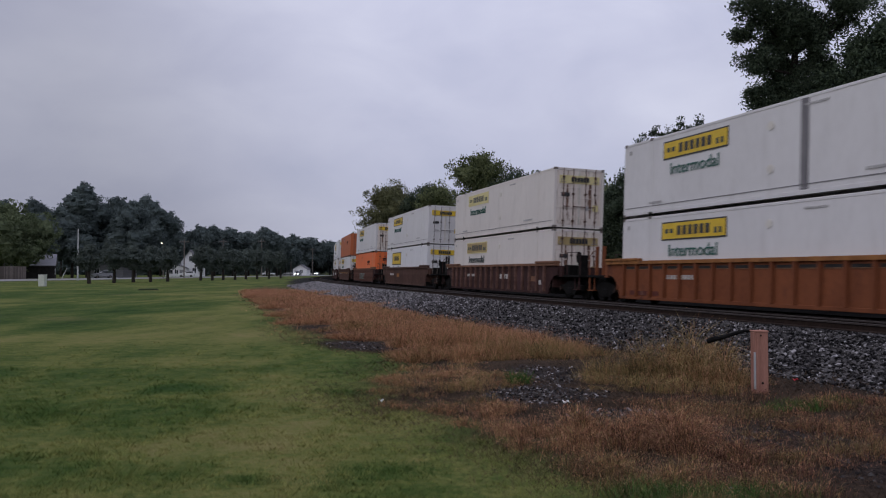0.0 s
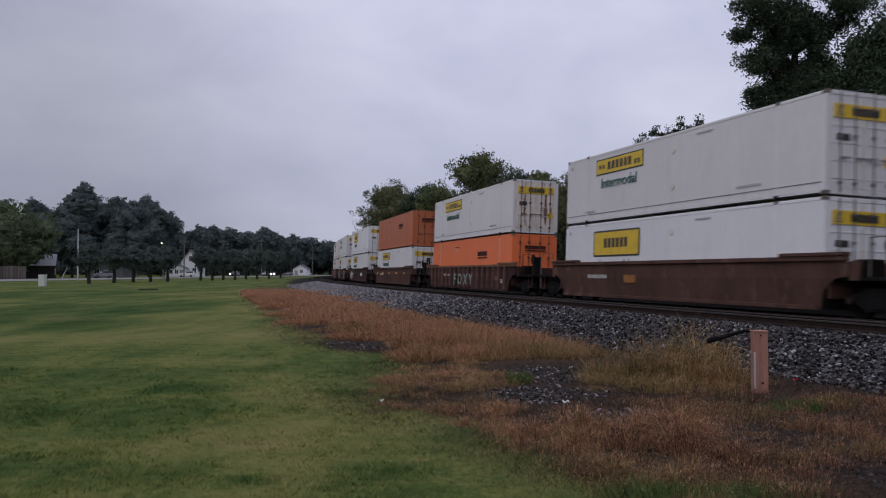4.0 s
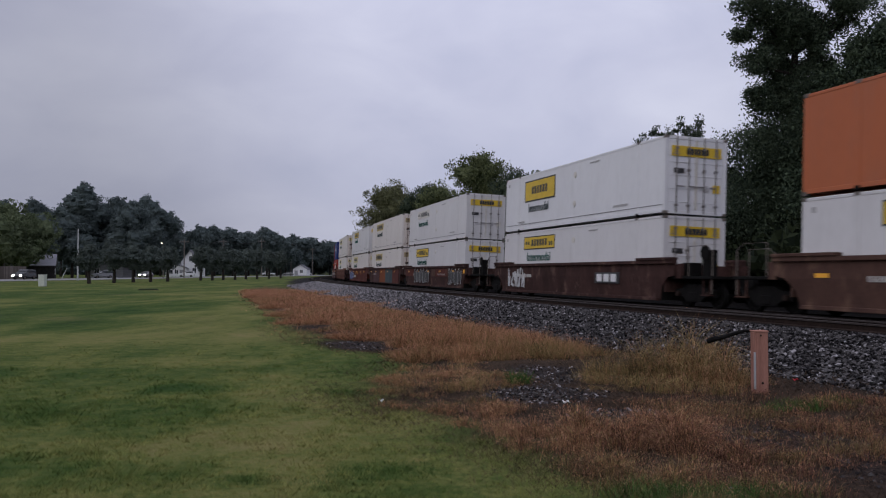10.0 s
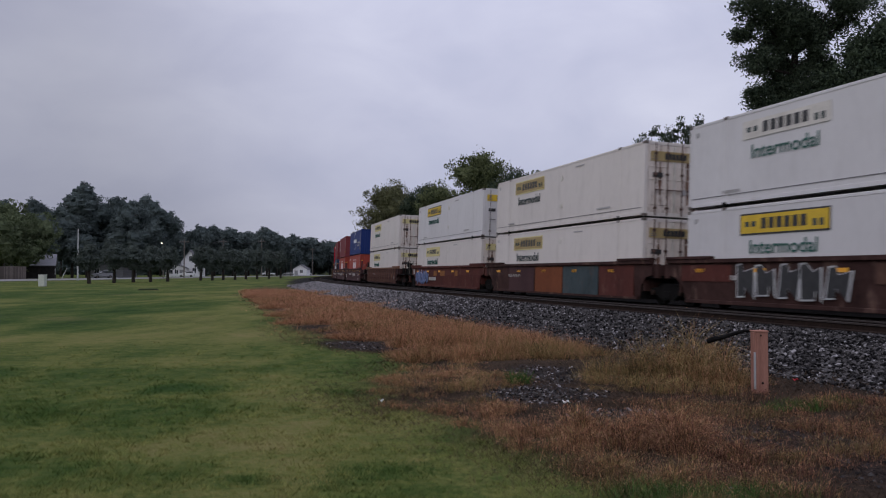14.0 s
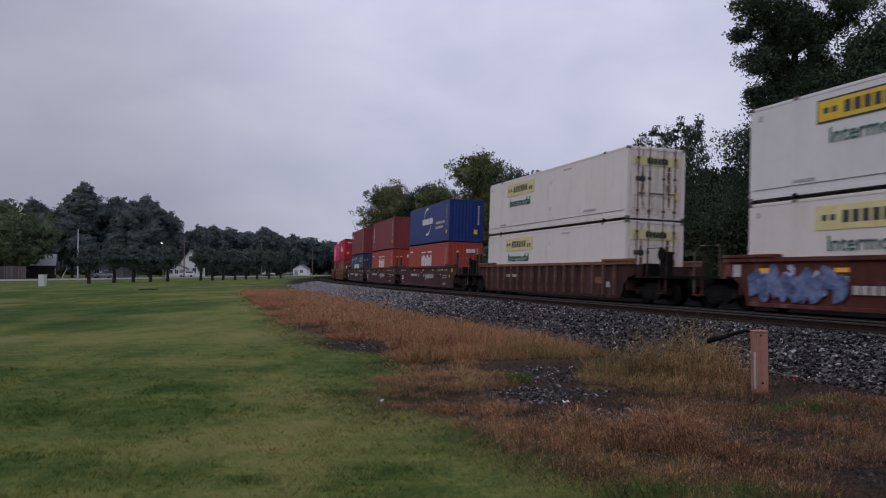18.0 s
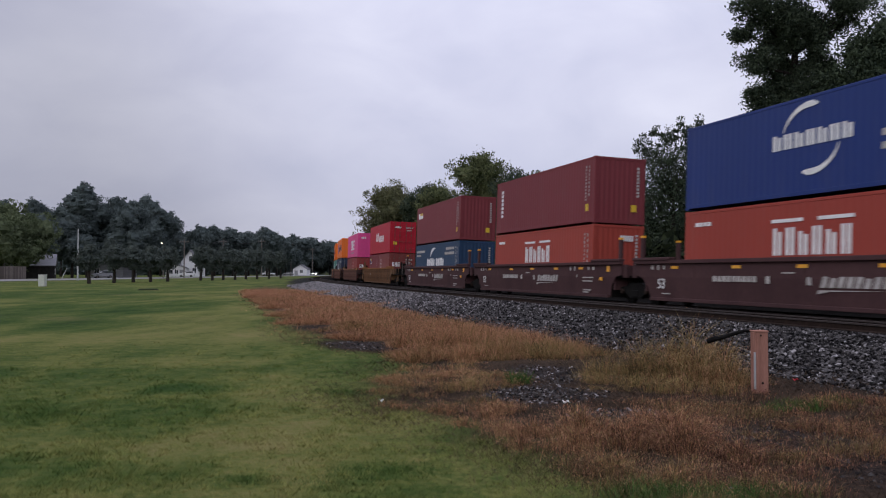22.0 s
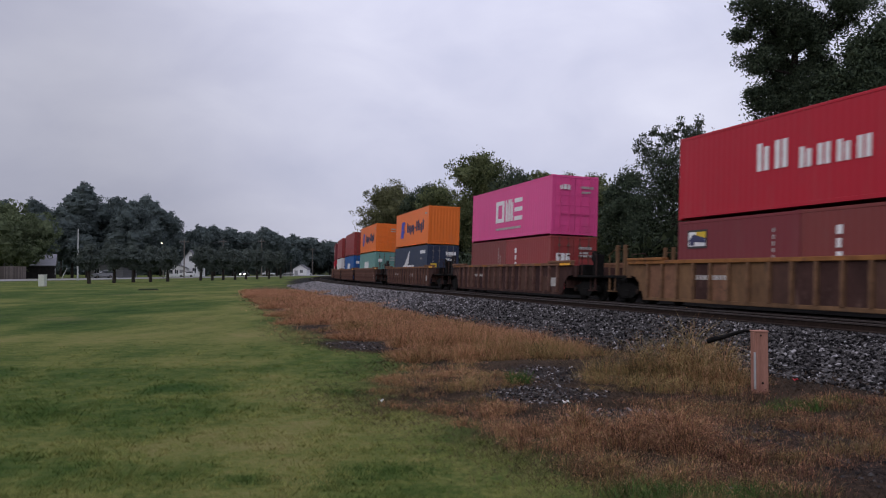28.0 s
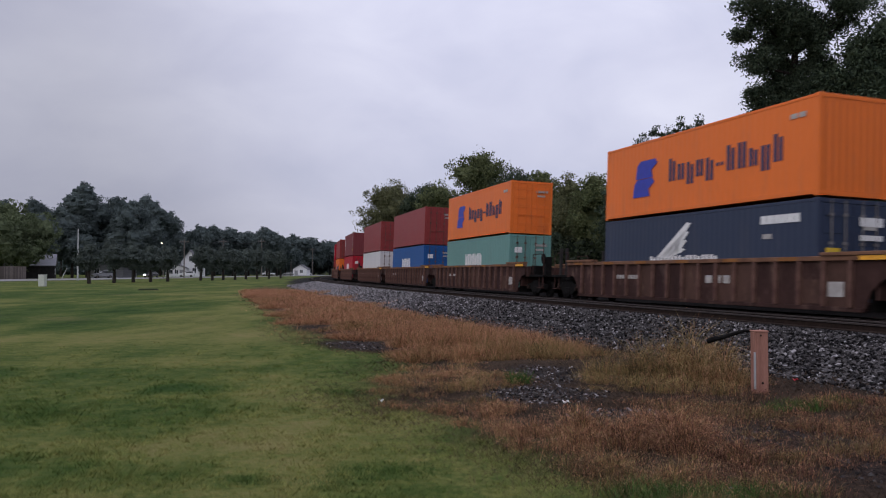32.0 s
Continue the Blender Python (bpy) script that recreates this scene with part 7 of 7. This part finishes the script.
# low ragged tufts over the bare parts of the verge
TUFT = random.Random(31)
for k in range(110):
    CLUMPS.append((TUFT.uniform(2.4, 5.6), TUFT.uniform(6.3, 10.6), TUFT.uniform(0.14, 0.36), TUFT.uniform(0.06, 0.17), TUFT.choice((0.05, 0.3, 0.6, 0.8))))
for k in range(26):
    CLUMPS.append((TUFT.uniform(-1.1, 1.1), TUFT.uniform(9.6, 14.2), TUFT.uniform(0.15, 0.4), TUFT.uniform(0.06, 0.15), TUFT.choice((0.2, 0.5, 0.8))))
red, olive, heads, brown = [], [], [], []
for cx, cy, reach, h, share in CLUMPS:
    far = max(1.0, cy / 8)
    n = int((0.8 if cy < 13.5 else 1.0) * min(26000, 17000 * reach * reach / far ** 1.3) * (1.3 if h > 0.22 else 0.9))
    m = max(9, int(30 * reach * reach))
    r = reach * np.sqrt(rng.random(m)) * (1 + 0.2 * rng.normal(size=m))
    a = rng.random(m) * math.tau
    tx, ty, th = cx + np.cos(a) * r * 1.2, cy + np.sin(a) * r * 0.85, h * np.clip(1.1 - 0.75 * (r / reach) ** 2 + 0.32 * rng.normal(size=m), 0.15, 1.5)
    ok = (tx > lawn_edge(ty) + 0.1) & ((cy < 14) | (zones(tx, ty)[1] < 0.55))
    if not ok.any():
        continue
    tx, ty, th = tx[ok], ty[ok], th[ok]
    k = rng.integers(0, len(tx), n)
    b, q = rng.random(n) * math.tau, rng.random(n)
    root = np.c_[tx[k] + np.cos(b) * 0.22 * q * far ** 0.5, ty[k] + np.sin(b) * 0.22 * q * far ** 0.5, np.zeros(n)]
    root[:, 2] = ground_z(root[:, 0], root[:, 1]) - 0.01
    tall = th[k] * (0.3 + 0.65 * rng.random(n))
    bend = tall * (0.25 + 0.75 * q) * (0.6 + 0.6 * rng.random(n))
    b2 = b + 1.0 * rng.normal(size=n)
    tip = root + np.c_[np.cos(b2) * bend, np.sin(b2) * bend, tall * (1 - 0.25 * q)]
    c2 = rng.random(n) * math.tau
    w = np.c_[np.cos(c2), np.sin(c2), np.zeros(n)] * (0.0016 * far * (0.6 + 0.8 * rng.random(n)))[:, None]
    if cy < 13.5:
        # close by each blade bends over in two lengths
        half = root + np.c_[np.cos(b2) * bend * 0.3, np.sin(b2) * bend * 0.3, tall * 0.62]
        tip = tip + np.c_[0.25 * bend * rng.normal(size=n), 0.25 * bend * rng.normal(size=n), -0.35 * bend * rng.random(n)]
        t = np.concatenate([root - w, root + w, half + 0.7 * w, half - w, half + w, tip], axis=1).reshape(n, 2, 3, 3)
    else:
        t = np.stack([root - w, root + w, tip], axis=1).reshape(n, 1, 3, 3)
    # the deep, old, matted part; its dark blades also paint shade at the base
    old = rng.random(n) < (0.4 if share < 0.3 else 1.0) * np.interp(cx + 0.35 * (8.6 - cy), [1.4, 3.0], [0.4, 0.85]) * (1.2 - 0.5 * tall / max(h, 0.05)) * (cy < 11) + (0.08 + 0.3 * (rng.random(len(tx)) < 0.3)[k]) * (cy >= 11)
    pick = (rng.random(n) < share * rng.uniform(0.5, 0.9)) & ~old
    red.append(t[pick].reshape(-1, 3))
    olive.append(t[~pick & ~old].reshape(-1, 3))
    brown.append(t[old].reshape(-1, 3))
    # loose seed heads round the tips
    hn = int(n * 0.42 * share * (1.0 if cy > 11 or cx < 2.2 else 0.5))
    hk = rng.integers(0, n, hn)
    hp = tip[hk] + rng.normal(size=(hn, 3)) * 0.02 * far ** 0.5 - np.c_[np.zeros(hn), np.zeros(hn), 0.06 * rng.random(hn)]
    hd = rng.normal(size=(hn, 3)) * 0.0014 * far
    hu = rng.normal(size=(hn, 3)) * 0.005 * far + np.c_[np.zeros(hn), np.zeros(hn), np.full(hn, 0.018)]
    heads.append(np.stack([hp - hd, hp + hd, hp + hu], axis=1).reshape(-1, 3))
# thin dead grass and litter all over the verge, least on bare soil
x, y = in_view(rng, 420000, 5.2, 62, -0.3, 0.56)
s, u = along(x, y)
bare = zones(x, y)[1]
keep = (x > lawn_edge(y) + 0.4 * ripple(x, y, 1.2, 1) - 1.0 * rng.random(len(x)) ** 2) & (u > 8.9) & (0.6 * ripple(x, y, 0.9, 11) + 0.5 * ripple(x, y, 2.2, 12) > rng.random(len(x)) * 1.2 - 1.05) & (rng.random(len(x)) > 0.72 * bare)
x, y = x[keep], y[keep]
f = np.clip(y / 7, 1, 8)
t = blades(x, y, ground_z(x, y), 0.02 + 0.08 * rng.random(len(x)) ** 1.5, 0.0036 * f * (0.6 + 0.7 * rng.random(len(x))), 1.5, rng).reshape(-1, 3, 3)
pick = rng.random(len(x)) < np.interp(y, [13, 24], [-0.1, 0.2]) + 0.12 * ripple(x, y, 2.0, 14)
red.append(t[pick].reshape(-1, 3))
litter = t[~pick].reshape(-1, 3)
tagged(new("dead_grass", raw_mesh("dead_grass", litter, 3, M["thatch"])), "matted dark brown dead grass on the verge", "grass", kind="stuff")
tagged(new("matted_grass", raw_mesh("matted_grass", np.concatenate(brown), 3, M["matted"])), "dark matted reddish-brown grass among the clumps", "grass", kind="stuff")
tagged(new("dry_grass", raw_mesh("dry_grass", np.concatenate(red), 3, M["dry"])), "tall dry reddish-brown grass on the verge", "grass", kind="stuff")
tagged(new("seed_heads", raw_mesh("seed_heads", np.concatenate(heads), 3, M["seed"])), "pinkish tan seed heads on the dry grass", "grass", kind="stuff")
tagged(new("olive_grass", raw_mesh("olive_grass", np.concatenate(olive), 3, M["dry_green"])), "half-dead olive and straw grass on the verge", "grass", kind="stuff")
for k, (p, dd, r, h, n) in enumerate(((918, 12.0, 0.17, 0.2, 240), (1372, 9.7, 0.16, 0.12, 130), (1432, 9.7, 0.15, 0.13, 150), (1466, 10.2, 0.2, 0.1, 170), (1395, 10.2, 0.2, 0.07, 90), (1500, 10.3, 0.2, 0.07, 80))):
    cx = spot(p, dd)
    a, rr = rng.random(n) * math.tau, r * np.sqrt(rng.random(n))
    x, y = cx + np.cos(a) * rr, dd + np.sin(a) * rr
    me = raw_mesh("weed_tuft", blades(x, y, ground_z(x, y), h * (0.5 + 0.7 * rng.random(n)), np.full(n, 0.011), 0.7, rng), 3, M["weed"])
    tagged(new("weed_tuft", me), "fresh green weed tuft in the gravel", "weed", "weed tufts", "stuff")

for p, dd, r, h, n in ((690, 6.7, 0.4, 0.045, 1300), (600, 6.35, 0.3, 0.04, 600), (440, 6.4, 0.2, 0.04, 350), (580, 11.3, 0.25, 0.05, 350), (1190, 5.9, 0.4, 0.12, 1500), (1330, 6.0, 0.35, 0.1, 1100)):
    cx = spot(p, dd)
    a, rr = rng.random(n) * math.tau, r * rng.random(n) ** 0.7
    x, y = cx + np.cos(a) * rr * 1.3, dd + np.sin(a) * rr * 0.8
    me = raw_mesh("grass_tuft", blades(x, y, ground_z(x, y), h * (0.5 + 0.7 * rng.random(n)), np.full(n, 0.006), 0.9, rng), 3, M["lush"])
    tagged(new("grass_tuft", me), "darker, longer grass tuft in the lawn", "grass", "grass tufts", "stuff")

n = 26
x, y = spot(1207, 12.4) + 0.1 * rng.normal(size=n), 12.4 + 0.1 * rng.normal(size=n)
me = raw_mesh("weed_stems", blades(x, y, ground_z(x, y), 0.45 + 0.22 * rng.random(n), np.full(n, 0.012), 0.25, rng), 3, M["stem"])
tagged(new("weed_stems", me), "thin dark reddish stems in the tall grass", "weed", kind="stuff")
for p, dd, w, paint, label in ((1000, 10.05, 0.04, "letter", "crumpled white paper scrap on the gravel"), (676, 10.4, 0.03, "letter", "small white paper scrap on the lawn"), (1405, 12.2, 0.04, "red", "faded red plastic scrap on the stones")):
    x = spot(p, dd)
    z = float(ground_z(np.array([x]), np.array([dd]))[0])
    bm = bmesh.new()
    row = [[bm.verts.new((i * w * 0.5, j * w * 0.6, 0.012 * ((i * 3 + j * 5) % 4))) for i in range(-2, 3)] for j in range(-1, 2)]
    for j in range(2):
        for i in range(4):
            bm.faces.new((row[j][i], row[j][i + 1], row[j + 1][i + 1], row[j + 1][i]))
    ob = new("litter_scrap", mesh_of("litter_scrap", bm, M[paint]))
    ob.matrix_world = pose(x, dd, z + 0.02, 8, 0, p % 70)
    tagged(ob, label, "litter", "litter scraps")


def stones(x, y, z, size, rng, material="stone"):
    """Broken stones as squashed, twisted octahedra."""
    n = len(x)
    base = np.array([(1, 0, 0), (0, 1, 0), (-1, 0, 0), (0, -1, 0), (0, 0, 1), (0, 0, -1)], float)
    v = base[None] * (0.65 + 0.7 * rng.random((n, 6, 1))) * np.stack([size, size * (0.6 + 0.4 * rng.random(n)), size * (0.4 + 0.35 * rng.random(n))], axis=1)[:, None]
    v = v + rng.normal(size=(n, 6, 3)) * 0.12 * size[:, None, None]
    a, b = rng.random(n) * math.tau, rng.normal(size=n) * 0.5
    ca, sa, cb, sb = np.cos(a), np.sin(a), np.cos(b), np.sin(b)
    X, Y, Z = v[..., 0], v[..., 1], v[..., 2]
    X, Z = X * cb[:, None] - Z * sb[:, None], X * sb[:, None] + Z * cb[:, None]
    X, Y = X * ca[:, None] - Y * sa[:, None], X * sa[:, None] + Y * ca[:, None]
    v = np.stack([X + x[:, None], Y + y[:, None], Z + z[:, None]], axis=2)
    tri = np.array([(0, 1, 4), (1, 2, 4), (2, 3, 4), (3, 0, 4), (1, 0, 5), (2, 1, 5), (3, 2, 5), (0, 3, 5)])
    me = bpy.data.meshes.new("ballast_stones")
    me.from_pydata(v.reshape(-1, 3).tolist(), [], (np.arange(n)[:, None, None] * 6 + tri[None]).reshape(-1, 3).tolist())
    me.materials.append(M[material])
    return me


n = 104000
s = -14 + 95 * rng.random(n) ** 1.9
u = 5.0 + 4.5 * rng.random(n) + 0.15 * rng.normal(size=n)
keep = (u < 9.0 + 0.5 * rng.random(n)) & (u > 5.75) & (np.abs(u - NEAR_TRACK - 0.75) > 0.12)
s, u = s[keep], u[keep]
x, y = line(s, u)
size = 0.021 + 0.031 * rng.random(len(x)) ** 1.6 + 0.0006 * np.clip(s, 0, 90)
# fewer dark stones farther off: the paler grazing-angle look is put into the mix
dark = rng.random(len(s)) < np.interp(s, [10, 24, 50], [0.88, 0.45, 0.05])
lift = size * (0.1 + 0.8 * rng.random(len(x)))
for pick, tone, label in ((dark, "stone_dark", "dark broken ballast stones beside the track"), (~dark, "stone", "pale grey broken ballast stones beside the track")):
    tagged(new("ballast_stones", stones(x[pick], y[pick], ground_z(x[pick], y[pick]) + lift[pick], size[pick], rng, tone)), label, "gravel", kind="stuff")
n = 60000
x, y = in_view(rng, n, 5.6, 24, -0.2, 0.56)
dry_, soil_, st_, worn_, oil_shade_ = zones(x, y)
keep = (soil_ > 0.35 + 0.4 * rng.random(n)) & (st_ < 0.5) & ((x < 2.5) | (rng.random(n) < 0.12))
x, y = x[keep], y[keep]
for pick, tone in ((rng.random(len(x)) < 0.6, "stone_dark"), ((rng.random(len(x)) < 0.2) & (x < 2.5), "stone")):
    tagged(new("gravel", stones(x[pick], y[pick], ground_z(x[pick], y[pick]) + 0.004, 0.010 + 0.022 * rng.random(pick.sum()), rng, tone)), "loose stone chips on bare soil", "gravel", kind="stuff")


def motions():
    """The train rolls by at one speed; three cars come down the road."""
    for ob, place, ahead, up in MOVERS:
        walk(ob, [(t, on_line(place - SPEED * t) @ pose(ahead, 0, up)) for t in range(0, 33)])
    # wheels turn while their car is near; far down the line they are mere specks
    for wheel, dx, y, place in WHEELS:
        if y < 0:
            first = int(max(0, min(32, (place - 62) / SPEED)) * FPS)
            last = int(max(0, min(32, (place + 22) / SPEED)) * FPS)
            if last > first:
                rows = [(k / FPS, pose(dx, y * 0.74, 0.42, 0, math.degrees(SPEED * k / FPS / 0.42) % 360, 0)) for k in range(first, last + 1)]
                walk(wheel, ([(0.0, rows[0][1])] if first else []) + rows + ([(32.0, rows[-1][1])] if last < 32 * FPS else []))
    walk(CAR_A, [(t, on_road(Y)) for t, Y in ((0, 337), (2, 298.5), (6, 219), (8, 181), (10, 146), (20, -50), (32, -285))])
    walk(CAR_B, [(t, on_road(Y)) for t, Y in ((0, 370), (2, 338), (6, 266), (8, 231.9), (12, 158.5), (13, 141.5), (22, -16), (32, -190))])
    walk(CAR_C, [(t, on_road(Y)) for t, Y in ((0, 690), (10, 545), (20, 399), (23, 351.6), (28, 268.3), (30, 236.3), (32, 198))])


motions()
